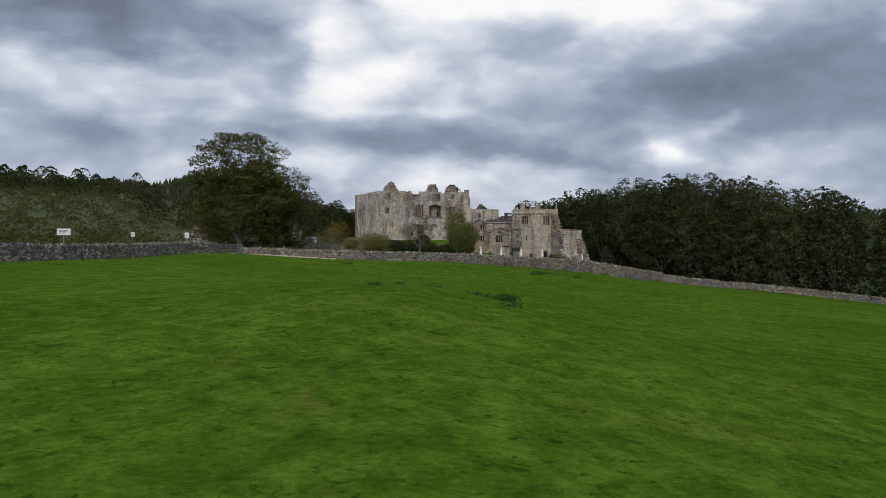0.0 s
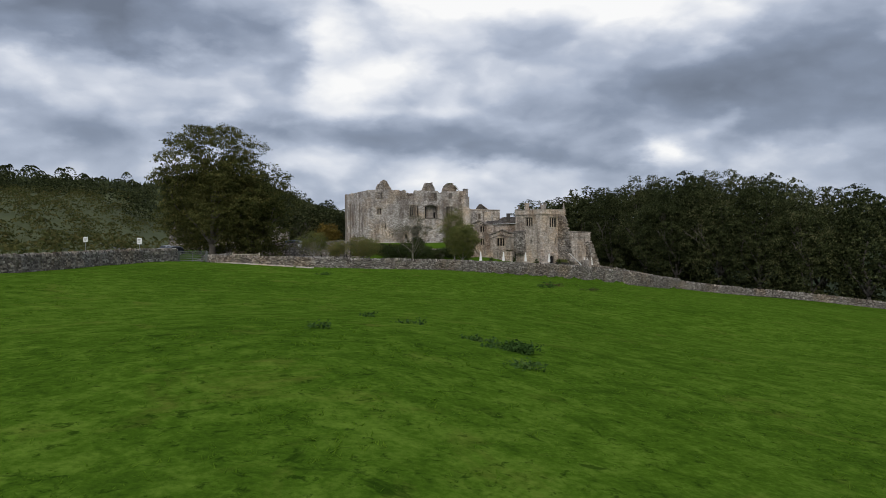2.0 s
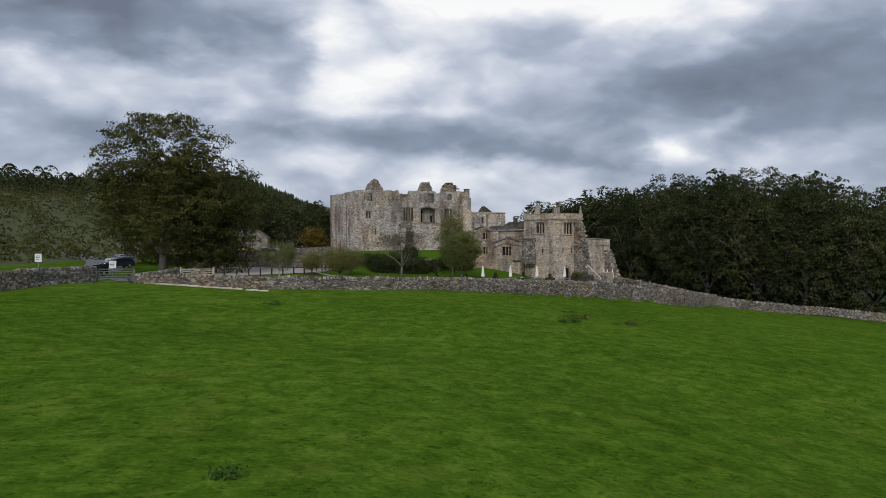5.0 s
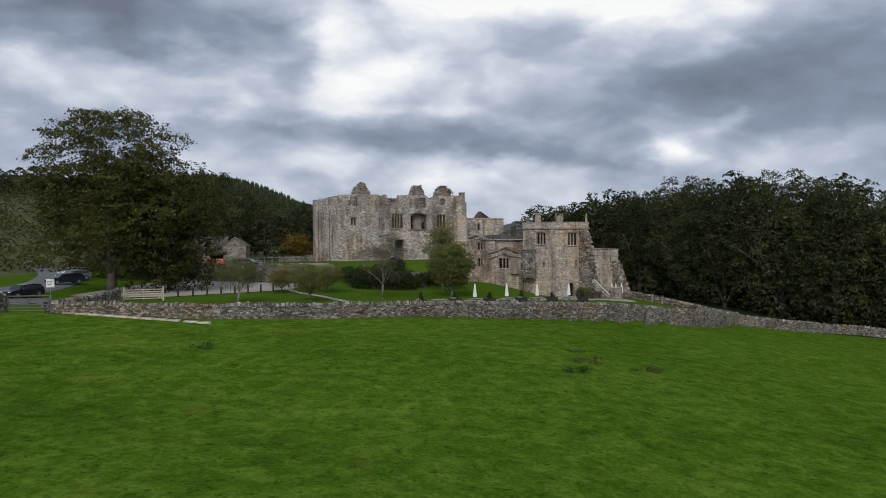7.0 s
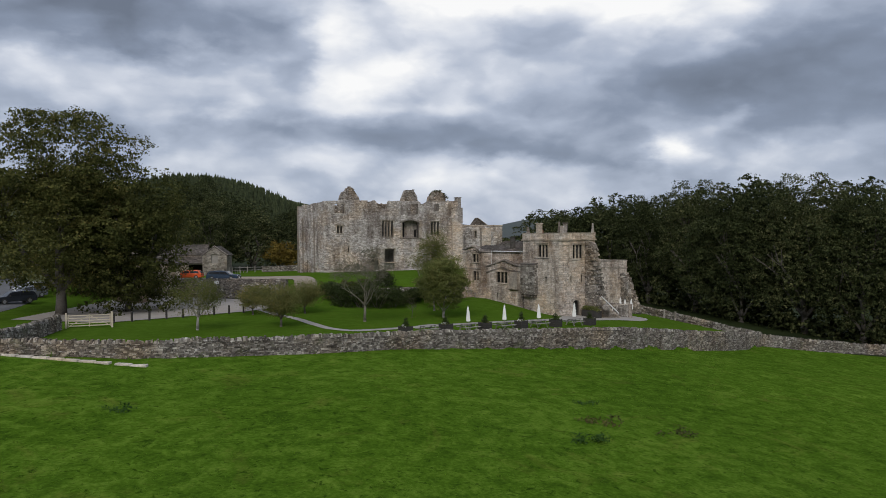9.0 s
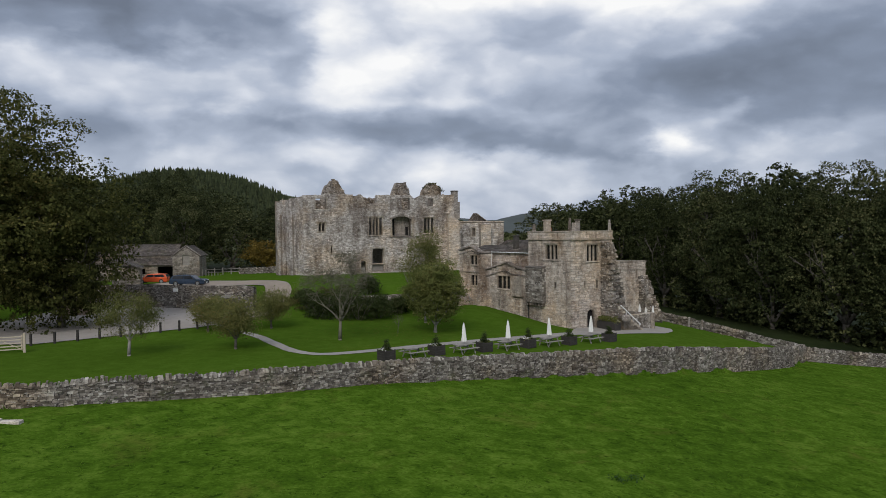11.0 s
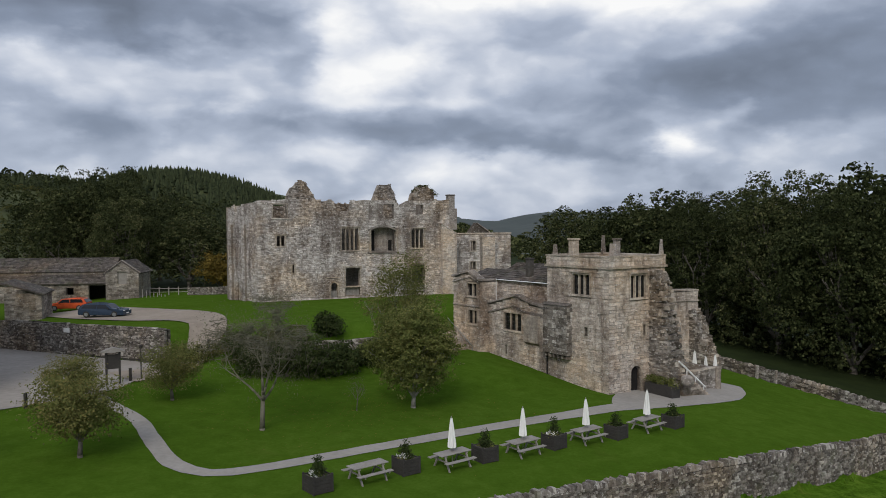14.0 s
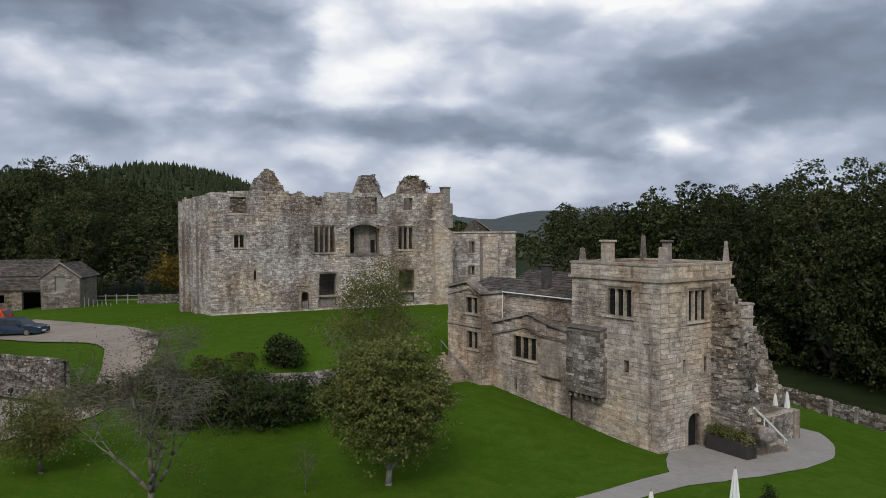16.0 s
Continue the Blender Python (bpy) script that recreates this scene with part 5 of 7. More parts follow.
# ---------------------------------------------------------------- trees
def leaf_cloud(name, lobes, count, size, seed, mat, droop=0.2, inner=0.72, per=14, loose=None, tight=False):
    """Leaf sprays in clumps over the outsides of lobes (x, y, z, rx, ry, rz, share), as one mesh of separate quads."""
    r = np.random.RandomState(seed)
    rows = np.array([l[:6] for l in lobes], float)
    share = np.array([(l[3] * l[4] + l[4] * l[5] + l[3] * l[5]) * (l[6] if len(l) > 6 else 1.0) for l in lobes])
    clumps = max(1, count // per)
    pick = r.choice(len(lobes), clumps, p=share / share.sum())
    L = rows[pick]
    d = r.normal(size=(clumps, 3)) + np.array([0, 0, 0.25])
    d /= np.linalg.norm(d, axis=1)[:, None]
    rad = inner + (1.06 - inner) * r.random_sample(clumps) ** 0.6
    if tight:
        d[:, 2] = np.abs(d[:, 2]) * np.where(r.random_sample(clumps) < 0.72, 1, -1)
    uneven_r = 1 + 0.14 * np.sin(d[:, 0] * 5 + pick) * np.sin(d[:, 1] * 6 + 2 * pick) + 0.08 * np.sin(d[:, 2] * 9 + pick)
    c0 = L[:, :3] + d * L[:, 3:] * (rad * uneven_r)[:, None]
    count = clumps * per
    loose = loose or size * 2.2
    c = np.repeat(c0, per, 0) + r.normal(size=(count, 3)) * loose * np.array([1.0, 1.0, 0.5])
    out = np.repeat(d, per, 0)
    n = 0.8 * out + 0.7 * r.normal(size=(count, 3)) + np.array([0, 0, 0.6])
    n /= np.linalg.norm(n, axis=1)[:, None]
    a = np.cross(n, r.normal(size=(count, 3)))
    a /= np.linalg.norm(a, axis=1)[:, None]
    b = np.cross(n, a)
    s = size * r.uniform(0.55, 1.3, (count, 1))
    k = r.uniform(0.45, 0.9, (count, 1))
    bend = n * s * r.uniform(-0.25, 0.25, (count, 1))
    v = np.stack([c - a * s, c - b * s * k + bend, c + a * s - np.array([0, 0, droop]) * s, c + b * s * k + bend], 1).reshape(-1, 3)
    me = bpy.data.meshes.new(name)
    me.vertices.add(4 * count)
    me.vertices.foreach_set("co", v.astype(np.float32).ravel())
    me.loops.add(4 * count)
    me.loops.foreach_set("vertex_index", np.arange(4 * count, dtype=np.int32))
    me.polygons.add(count)
    me.polygons.foreach_set("loop_start", np.arange(0, 4 * count, 4, dtype=np.int32))
    me.update(calc_edges=True)
    me.materials.append(mat)
    return me


def limbs(soup, p, d, length, r, depth, rng, spread=0.6, up=0.25, sides=6, tips=None):
    """A tapered limb that forks."""
    p, d = Vector(p), Vector(d).normalized()
    n = 3
    for k in range(n):
        q = p + d * (length / n)
        soup.tube(p, q, r * (1 - 0.16 * k), r * (1 - 0.16 * (k + 1)), sides)
        p = q
        d = (d + Vector((rng.uniform(-1, 1), rng.uniform(-1, 1), rng.uniform(-0.3, 0.8) * up)) * 0.22).normalized()
    if tips is not None:
        tips.append(p.copy())
    if depth:
        for k in range(rng.choice((2, 3)) if depth > 1 else 3):
            turn = Vector((rng.uniform(-1, 1), rng.uniform(-1, 1), rng.uniform(-0.35, 0.7)))
            limbs(soup, p, (d + turn * spread).normalized() + Vector((0, 0, up * 0.4)), length * rng.uniform(0.6, 0.82), r * 0.52, depth - 1, rng, spread, up, max(4, sides - 1), tips)


def crown_lobes(rng, r, z0, z1, n, flat=1.0):
    """Lobes that fill a broad crown between two heights, with an uneven outline."""
    out = []
    mid, half = (z0 + z1) / 2, (z1 - z0) / 2
    for k in range(n):
        a = k * 2.4 + rng.uniform(-0.4, 0.4)
        h = -0.85 + 1.75 * (k + 0.5) / n
        w = math.sqrt(max(0.06, 1 - (h * h if n < 26 or h < 0 else h ** 4) * 0.9))
        rr = r * w * rng.uniform(0.45, 0.72)
        out.append((rr * math.cos(a), rr * math.sin(a), mid + half * h * 0.8, r * rng.uniform(0.32, 0.48), r * rng.uniform(0.32, 0.48), half * rng.uniform(0.22, 0.36) * flat))
    return out


def dome_lobes(rng, r, h, n):
    """Small rounded boughs over the shell of a full, uneven dome that reaches down to the ground."""
    out = []
    lean = [rng.uniform(0, 6.28) for _ in range(3)]
    for k in range(n):
        u = (k + 0.5) / n
        a = k * 2.39996
        e = math.asin(-0.55 + 1.53 * u)
        swell = 1 + 0.17 * math.sin(2 * a + lean[0]) + 0.13 * math.sin(3 * a + 4 * e + lean[1]) + 0.07 * math.sin(5 * a - 3 * e + lean[2])
        q = rng.uniform(0.78, 1.0) * swell
        w = r * rng.uniform(0.14, 0.27)
        zz = h * 0.42 + (h * 0.58 - w * 0.6) * math.sin(e) * (q if e < 0.9 else min(q, 1.0))
        out.append((r * 0.86 * q * math.cos(e) * math.cos(a), r * 0.86 * q * math.cos(e) * math.sin(a), max(zz, w * 0.5), w, w, w * rng.uniform(0.7, 1.0)))
    return out


TREE_PROTOS = {}


def tree(name, label, x, y, kind, turn=0.0, scale=1.0, group="", tall=1.0, sink=0.15):
    """Places a tree; each kind is built once with its trunk and crown and then copied."""
    m = Matrix.Translation((x, y, gz(x, y) - sink)) @ pose(0, 0, 0, 0, 0, turn) @ Matrix.Diagonal((scale, scale, scale * tall, 1))
    if kind in TREE_PROTOS:
        made = copy_thing(TREE_PROTOS[kind], m)
        made.name = name
        made.matrix_basis = m
        tagged(made, label, "tree", group)
        return made
    seed, h, r, z0, n, leaves, size, mat, bark, rt, depth, inner = KINDS[kind]
    rng = random.Random(seed)
    root = thing(name, label, "tree", m, group)
    s = Soup()
    s.tube((0, 0, -0.4), (0, 0, 0.25), rt * 1.35, rt * 1.15, 8)
    s.tube((0, 0, 0.25), (0.05, 0.03, z0), rt * 1.15, rt * 0.85, 8)
    tips = []
    for k in range(4):
        a = k * 1.57 + rng.uniform(-0.4, 0.4)
        limbs(s, (0.05, 0.03, z0 - 0.1), (math.cos(a) * 0.75, math.sin(a) * 0.75, 1.0), (h - z0) * 0.27, rt * 0.6, depth, rng, 0.8 if kind == "sparse" else 0.75, 0.16 if kind == "sparse" else 0.3, 6, tips)
    limbs(s, (0.05, 0.03, z0 - 0.2), (0, 0, 1), (h - z0) * 0.33, rt * 0.75, depth, rng, 0.6, 0.4, 6, tips)
    if kind == "sparse":
        # fine twigs that arch out and hang
        for p in tips:
            for k in range(4):
                a, reach, fall = rng.uniform(0, 6.28), rng.uniform(0.15, 0.6), rng.uniform(-0.3, 0.5)
                q = p + Vector((math.cos(a) * reach, math.sin(a) * reach, rng.uniform(0.0, 0.16)))
                e = q + Vector((math.cos(a) * reach * 0.5, math.sin(a) * reach * 0.5, -fall))
                s.tube(p, q, 0.013, 0.009, 3)
                s.tube(q, e, 0.009, 0.004, 3)
    part("trunk", s, bark, root, smooth=True)
    lobes = crown_lobes(rng, r, z0 * 0.8, h, n)
    if kind.startswith("wood"):
        lobes = dome_lobes(rng, r, h, n)
    if kind == "broad":
        lobes = crown_lobes(rng, r, -1.8, h, n + 6)
    if kind == "great":
        # a dense skirt below, an airy dome above through which the limbs show
        lobes = [(l[0] * 1.15, l[1] * 1.15, 2.2 + (l[2] - 3) * 0.6, l[3], l[4], 2.0) for l in crown_lobes(rng, r, 3, h, 18)]
        for k in range(36):
            a, e = k * 2.4, math.asin(0.05 + 0.93 * (k + 0.5) / 36)
            q = rng.uniform(0.86, 1.04)
            lobes.append((7.6 * q * math.cos(a) * math.cos(e), 7.6 * q * math.sin(a) * math.cos(e), 10.8 + 10.3 * q * math.sin(e), rng.uniform(1.5, 2.5), rng.uniform(1.5, 2.5), rng.uniform(0.7, 1.1), 1.15))
        for k in range(5):
            a = k * 2.4
            lobes.append((3.6 * math.cos(a), 3.6 * math.sin(a), 11.5 + 0.5 * k, 2.2, 2.2, 1.1, 0.9))
    for p in tips:
        if rng.random() < 0.5 and not kind.startswith("wood"):
            q = r * rng.uniform(0.16, 0.26)
            lobes.append((p.x, p.y, min(p.z, h - q), q, q, q * 0.8))
    part("crown", leaf_cloud("crown", lobes, leaves, size, seed, mat, inner=inner, per=6 if kind.startswith("wood") else 14, loose=0.14 if kind == "green" else 0.2 if kind.startswith("wood") else 0.26, tight=kind.startswith("wood") or kind == "green"), mat, root)
    TREE_PROTOS[kind] = root
    return root


# seed, height, radius, clear trunk, lobes, leaves, leaf size, leaf, bark, trunk radius, forks, inner
KINDS = {
    "great": (1, 19.0, 8.0, 2.6, 20, 84000, 0.132, M_LEAF, M_BARK, 0.5, 3, 0.55),
    "broad": (2, 14.5, 7.0, 1.6, 22, 40000, 0.14, M_LEAF, M_BARK, 0.34, 2, 0.62),
    "wood_far": (13, 22.0, 7.8, 1.8, 85, 13500, 0.25, M_WOODLEAF, M_BARK, 0.45, 1, 0.72),
    "wood_a": (3, 23.0, 8.0, 2.4, 110, 44000, 0.142, M_WOODLEAF, M_BARK, 0.5, 2, 0.70),
    "wood_b": (4, 21.5, 7.4, 1.6, 105, 43000, 0.142, M_WOODLEAF, M_BARK, 0.45, 2, 0.70),
    "wood_c": (5, 18.5, 7.6, 0.8, 100, 43000, 0.142, M_WOODLEAF, M_BARK, 0.4, 2, 0.70),
    "slender": (12, 10.4, 2.25, 1.4, 34, 22000, 0.058, M_ORCHARD, M_GREYBARK, 0.12, 3, 0.35),
    "orchard": (6, 5.2, 2.7, 1.4, 16, 9500, 0.055, M_ORCHARD, M_GREYBARK, 0.12, 3, 0.35),
    "bushy": (7, 4.1, 2.1, 0.9, 18, 13000, 0.055, M_ORCHARD, M_BARK, 0.10, 2, 0.4),
    "green": (8, 7.0, 2.75, 0.9, 48, 44000, 0.068, M_GREENLEAF, M_GREYBARK, 0.14, 3, 0.45),
    "sparse": (9, 8.0, 3.2, 1.8, 30, 8000, 0.034, M_GREYLEAF, M_PALETWIG, 0.13, 4, 0.25),
    "sapling": (14, 2.6, 0.55, 0.9, 8, 260, 0.04, M_GREYLEAF, M_TWIGBARK, 0.025, 2, 0.2),
    "autumn": (10, 5.0, 3.0, 0.6, 10, 5000, 0.16, M_AUTUMN, M_BARK, 0.15, 2, 0.6),
}


def bush(name, label, x, y, r, h, mat, seed, count=2600, size=0.11, group=""):
    rng = random.Random(seed)
    lobes = [(rng.uniform(-0.55, 0.55) * r, rng.uniform(-0.55, 0.55) * r, h * rng.uniform(0.25, 0.6), r * rng.uniform(0.4, 0.6), r * rng.uniform(0.4, 0.6), h * rng.uniform(0.3, 0.42)) for _ in range(9)]
    root = thing(name, label, "bush", pose(x, y, gz(x, y) - 0.1), group)
    s = Soup()
    for k in range(7):
        a = k * 0.9
        limbs(s, (0.1 * math.cos(a), 0.1 * math.sin(a), -0.2), (math.cos(a) * 0.7, math.sin(a) * 0.7, 1), h * 0.45, 0.05, 1, rng)
    part("stem", s, M_BARK, root)
    part("foliage", leaf_cloud("foliage", lobes, count, size, seed, mat, inner=0.5), mat, root)
    return root


# ---------------------------------------------------------------- garden furniture
def picnic_table(m, first=None):
    if first:
        return copy_thing(first, m)
    t = thing("picnic_table", "weathered grey timber picnic table with fixed benches on the lawn", "table", m, "picnic tables by the wall")
    for k in range(5):
        part("plank", bevelled((1.85, 0.135, 0.045), (0, -0.30 + 0.15 * k, 0.735), 0.01, 1), M_WOOD, t)
    for side in (-1, 1):
        part("bench", bevelled((1.85, 0.27, 0.045), (0, side * 0.68, 0.455), 0.01, 1), M_WOOD, t, "bench seat of the picnic table")
    for x in (-0.65, 0.65):
        for side in (-1, 1):
            s = Soup()
            s.quad_box([(x - 0.03, side * 0.66, 0), (x + 0.03, side * 0.66, 0), (x + 0.03, side * 0.56, 0), (x - 0.03, side * 0.56, 0),
                        (x - 0.03, side * 0.28, 0.71), (x + 0.03, side * 0.28, 0.71), (x + 0.03, side * 0.18, 0.71), (x - 0.03, side * 0.18, 0.71)])
            part("leg", s, M_WOOD, t)
        s = Soup()
        s.box((x + 0.031, -0.8, 0.36), (x + 0.075, 0.8, 0.43))
        part("cross_rail", s, M_WOOD, t)
        s = Soup()
        s.box((x + 0.031, -0.34, 0.64), (x + 0.075, 0.34, 0.711))
        part("top_rail", s, M_WOOD, t)
    return t


def parasol(m, first=None, lean=0.0):
    if first:
        return copy_thing(first, m)
    u = thing("parasol", "closed white canvas parasol", "parasol", m, "closed parasols")
    s = Soup()
    s.tube((0, 0, 0.0), (0, 0, 2.42), 0.022, 0.022, 8)
    part("pole", s, M_WOOD, u)
    s = Soup()
    rings = [(0.95, 0.20), (1.15, 0.19), (1.5, 0.155), (1.9, 0.115), (2.2, 0.075), (2.38, 0.04)]
    n = 16
    for z, r in rings:
        for i in range(n):
            a = 2 * math.pi * i / n
            f = r * (1.12 if i % 2 else 0.78)
            s.v.append((f * math.cos(a), f * math.sin(a), z + (0.03 if i % 2 else 0)))
    for k in range(len(rings) - 1):
        for i in range(n):
            j = (i + 1) % n
            s.f.append((k * n + i, k * n + j, (k + 1) * n + j, (k + 1) * n + i))
    s.f.append(tuple((len(rings) - 1) * n + i for i in range(n)))
    s.f.append(tuple(reversed(range(n))))
    part("canopy", s, M_WHITE, u)
    s = Soup()
    s.tube((0, 0, 2.4), (0, 0, 2.5), 0.035, 0.02, 8)
    part("finial", s, M_WOOD, u)
    return u


def planter(m, seed, flowers):
    rng = random.Random(seed)
    p = thing("planter", "square dark timber planter with " + ("white flowers and a small conifer" if flowers else "a small clipped conifer"), "planter", m, "planters between the picnic tables")
    for k in range(4):
        for side in range(4):
            m2 = Matrix.Rotation(side * math.pi / 2, 4, "Z") @ Matrix.Translation((0, -0.46, 0.10 + 0.19 * k))
            bm = bevelled((0.92, 0.04, 0.18), (0, 0, 0), 0.008, 1)
            bm.transform(m2)
            part("board", bm, M_DARKWOOD, p)
    for x in (-0.46, 0.46):
        for y in (-0.46, 0.46):
            part("corner_post", bevelled((0.09, 0.09, 0.82), (x, y, 0.41), 0.01, 1), M_DARKWOOD, p)
    s = Soup()
    s.box((-0.44, -0.44, 0.1), (0.44, 0.44, 0.70))
    part("soil", s, M_BARK, p)
    lobes = [(0, 0, 0.72 + 0.15 * k, 0.34 - 0.055 * k, 0.34 - 0.055 * k, 0.16) for k in range(6)]
    part("shrub", leaf_cloud("shrub", lobes, 1100, 0.045, seed, M_HEDGE, inner=0.3), M_HEDGE, p, "dark green dwarf conifer")
    if flowers:
        lobes = [(rng.uniform(-0.3, -0.05), rng.uniform(-0.35, 0.3), 0.78, 0.17, 0.17, 0.12) for _ in range(3)]
        part("flowers", leaf_cloud("flowers", lobes, 220, 0.035, seed + 5, M_WHITE), M_WHITE, p, "white flowers")["kind"] = "stuff"
    lobes = [(rng.uniform(-0.25, 0.3), rng.uniform(-0.3, 0.3), 0.75, 0.2, 0.2, 0.1) for _ in range(3)]
    part("bedding", leaf_cloud("bedding", lobes, 200, 0.05, seed + 9, M_GREENLEAF), M_GREENLEAF, p)["kind"] = "stuff"
    return p


def car(name, label, m, body_c, length=4.5, width=1.85, height=1.62, group=""):
    c = thing(name, label, "car", m, group)
    bm = bmesh.new()
    prof = [(-0.5, 0.18), (-0.495, 0.50), (-0.40, 0.58), (-0.24, 0.62), (-0.12, 0.93), (0.20, 1.0), (0.40, 0.93), (0.485, 0.62), (0.5, 0.30), (0.49, 0.18)]
    rows = []
    for y, inset in ((-0.5, 0.03), (-0.46, 0.0), (0.46, 0.0), (0.5, 0.03)):
        row = []
        for x, z in prof:
            k = 1 - 0.16 * max(0.0, (z - 0.60) / 0.40)
            row.append(bm.verts.new((x * length * (1 - inset * 0.3), y * width * k, z * height - (inset * 0.4 if z > 0.4 else 0))))
        rows.append(row)
    for a, b in zip(rows, rows[1:]):
        for i in range(len(prof)):
            j = (i + 1) % len(prof)
            bm.faces.new((a[i], a[j], b[j], b[i]))
    bm.faces.new(rows[0]), bm.faces.new(list(reversed(rows[-1])))
    bmesh.ops.recalc_face_normals(bm, faces=bm.faces)
    bmesh.ops.bevel(bm, geom=[e for e in bm.edges if e.calc_face_angle(0) > 0.5], offset=0.05, segments=2, affect="EDGES")
    part("body", bm, paint("car_paint", body_c, 0.25, 0.2), c, smooth=False)
    g = paint("car_glass", (0.015, 0.017, 0.02), 0.08)
    for side in (-1, 1):
        s = Soup()
        y0, y1 = side * (0.5 * width * 0.985 + 0.004), side * (0.5 * width * 0.875 + 0.012)
        for xa, xb, ta, tb in ((-0.20, 0.07, -0.10, 0.07), (0.09, 0.42, 0.09, 0.36)):
            s.quad_box([(xa * length, y0 - side * 0.02, 0.645 * height), (xb * length, y0 - side * 0.02, 0.645 * height), (xb * length, y0, 0.645 * height), (xa * length, y0, 0.645 * height),
                        (ta * length, y1 - side * 0.03, 0.905 * height), (tb * length, y1 - side * 0.03, 0.905 * height), (tb * length, y1, 0.905 * height), (ta * length, y1, 0.905 * height)])
        part("side_window", s, g, c)
    for xa, za, xb, zb, nm in ((-0.232, 0.645, -0.132, 0.91, "windscreen"), (0.482, 0.655, 0.412, 0.90, "rear_window")):
        s = Soup()
        o = -0.012 if xa < 0 else 0.012
        s.quad_box([(xa * length + o, -0.43 * width, za * height), (xa * length + o, 0.43 * width, za * height), (xa * length + o * 3, 0.43 * width, za * height), (xa * length + o * 3, -0.43 * width, za * height),
                    (xb * length + o, -0.37 * width, zb * height), (xb * length + o, 0.37 * width, zb * height), (xb * length + o * 3, 0.37 * width, zb * height), (xb * length + o * 3, -0.37 * width, zb * height)])
        part(nm, s, g, c)
    for x in (-0.30, 0.31):
        for side in (-1, 1):
            s = Soup()
            s.tube((x * length, side * 0.40 * width, 0.33), (x * length, side * 0.505 * width, 0.33), 0.33, 0.33, 18)
            w = part("wheel", s, M_POST, c, "black tyre")
            s = Soup()
            s.tube((x * length, side * 0.45 * width, 0.33), (x * length, side * 0.512 * width, 0.33), 0.21, 0.2, 12)
            part("rim", s, M_GALV, w)
    for side in (-1, 1):
        part("headlight", bevelled((0.06, 0.36, 0.14), (-0.488 * length, side * 0.34 * width, 0.46 * height), 0.02, 1), M_WHITEPAINT, c)
        part("tail_light", bevelled((0.06, 0.2, 0.3), (0.488 * length, side * 0.38 * width, 0.52 * height), 0.02, 1), paint("tail_red", (0.25, 0.01, 0.01), 0.2), c)
        part("mirror", bevelled((0.12, 0.2, 0.14), (-0.17 * length, side * 0.55 * width, 0.64 * height), 0.02, 1), M_POST, c)
    s = Soup()
    s.box((-0.504 * length, -0.26, 0.26 * height), (-0.494 * length, 0.26, 0.33 * height))
    part("number_plate", s, M_WHITEPAINT, c)
    return c


def post_sign(name, label, x, y, z_top, w, h, turn, board_mat):
    z = gz(x, y)
    g = thing(name, label, "sign", pose(x, y, z, 0, 0, turn))
    s = Soup()
    s.tube((0, 0.03, -0.3), (0, 0.03, z_top - z), 0.04, 0.04, 8)
    part("post", s, M_GALV, g)
    part("board", bevelled((w, 0.03, h), (0, -0.03, z_top - z - h / 2), 0.008, 1), board_mat, g, "white sign board")
    s = Soup()
    for k in range(3):
        s.box((-w * 0.34, -0.052, z_top - z - h * (0.3 + 0.2 * k)), (w * (0.34 - 0.1 * k), -0.046, z_top - z - h * (0.24 + 0.2 * k)))
    part("writing", s, M_POST, g, "lines of unreadable writing")
    return g


# ---------------------------------------------------------------- placing: setting
def sheet(name, xs, near, far, lift, mat, label, category):
    """A level sheet between two lines y = near(x) and y = far(x)."""
    s, n = Soup(), 24
    for x in xs:
        for k in range(n + 1):
            y = near(x) + (far(x) - near(x)) * k / n
            s.v.append((x, y, gz(x, y) + lift))
    for i in range(len(xs) - 1):
        for k in range(n):
            a = i * (n + 1) + k
            s.f.append((a, a + n + 1, a + n + 2, a + 1))
    return tagged(part(name, s, mat, smooth=True), label, category, kind="structure")


sheet("car_park", [-40 + 0.75 * k for k in range(33)], lambda x: float(np.interp(x, [-46, -31, -28.3, -18.2, -16], [127, 122.5, 122.4, 132.8, 136])), lambda x: float(np.interp(x, [-46, -40, -27, -16.2], [157.6, 155.2, 149.6, 144.6])), 0.05, M_GRAVEL, "pale gravel car park", "car park")
ribbon("drive", [(-17.5, 139.5), (-15.2, 142.5), (-14.6, 147), (-15.4, 152), (-18.6, 157.5), (-24.5, 162.5), (-31, 167), (-38, 172)], [5.0, 3.4, 2.6, 3.2, 5.0, 8.5, 9.5, 9.0], 0.085, M_DRIVE, "gravel drive up to the keep", "drive")
ribbon("garden_path", [(-17.0, 134.6), (-14.0, 131.8), (-11.8, 129.3), (-9.1, 125.0), (-7.0, 122.0), (-4.9, 120.75), (-2.7, 121.6), (0.0, 123.6), (6.3, 128.4), (10.0, 131.2), (14.2, 134.4), (17.4, 136.9), (19.6, 138.2)], [0.9, 0.9, 0.95, 1.0, 1.0, 1.0, 1.05, 1.1, 1.2, 1.3, 1.5, 1.7, 2.4], 0.03, M_PATH, "narrow pale gravel garden path", "path")
ribbon("forecourt", [(18.3, 137.4), (20.4, 139.9), (23.3, 142.4), (26.4, 145.3), (28.8, 148.2), (30.3, 150.6)], [1.8, 5.0, 6.2, 5.6, 3.8, 1.6], 0.036, M_PATH, "pale paved apron round the doorway", "path")
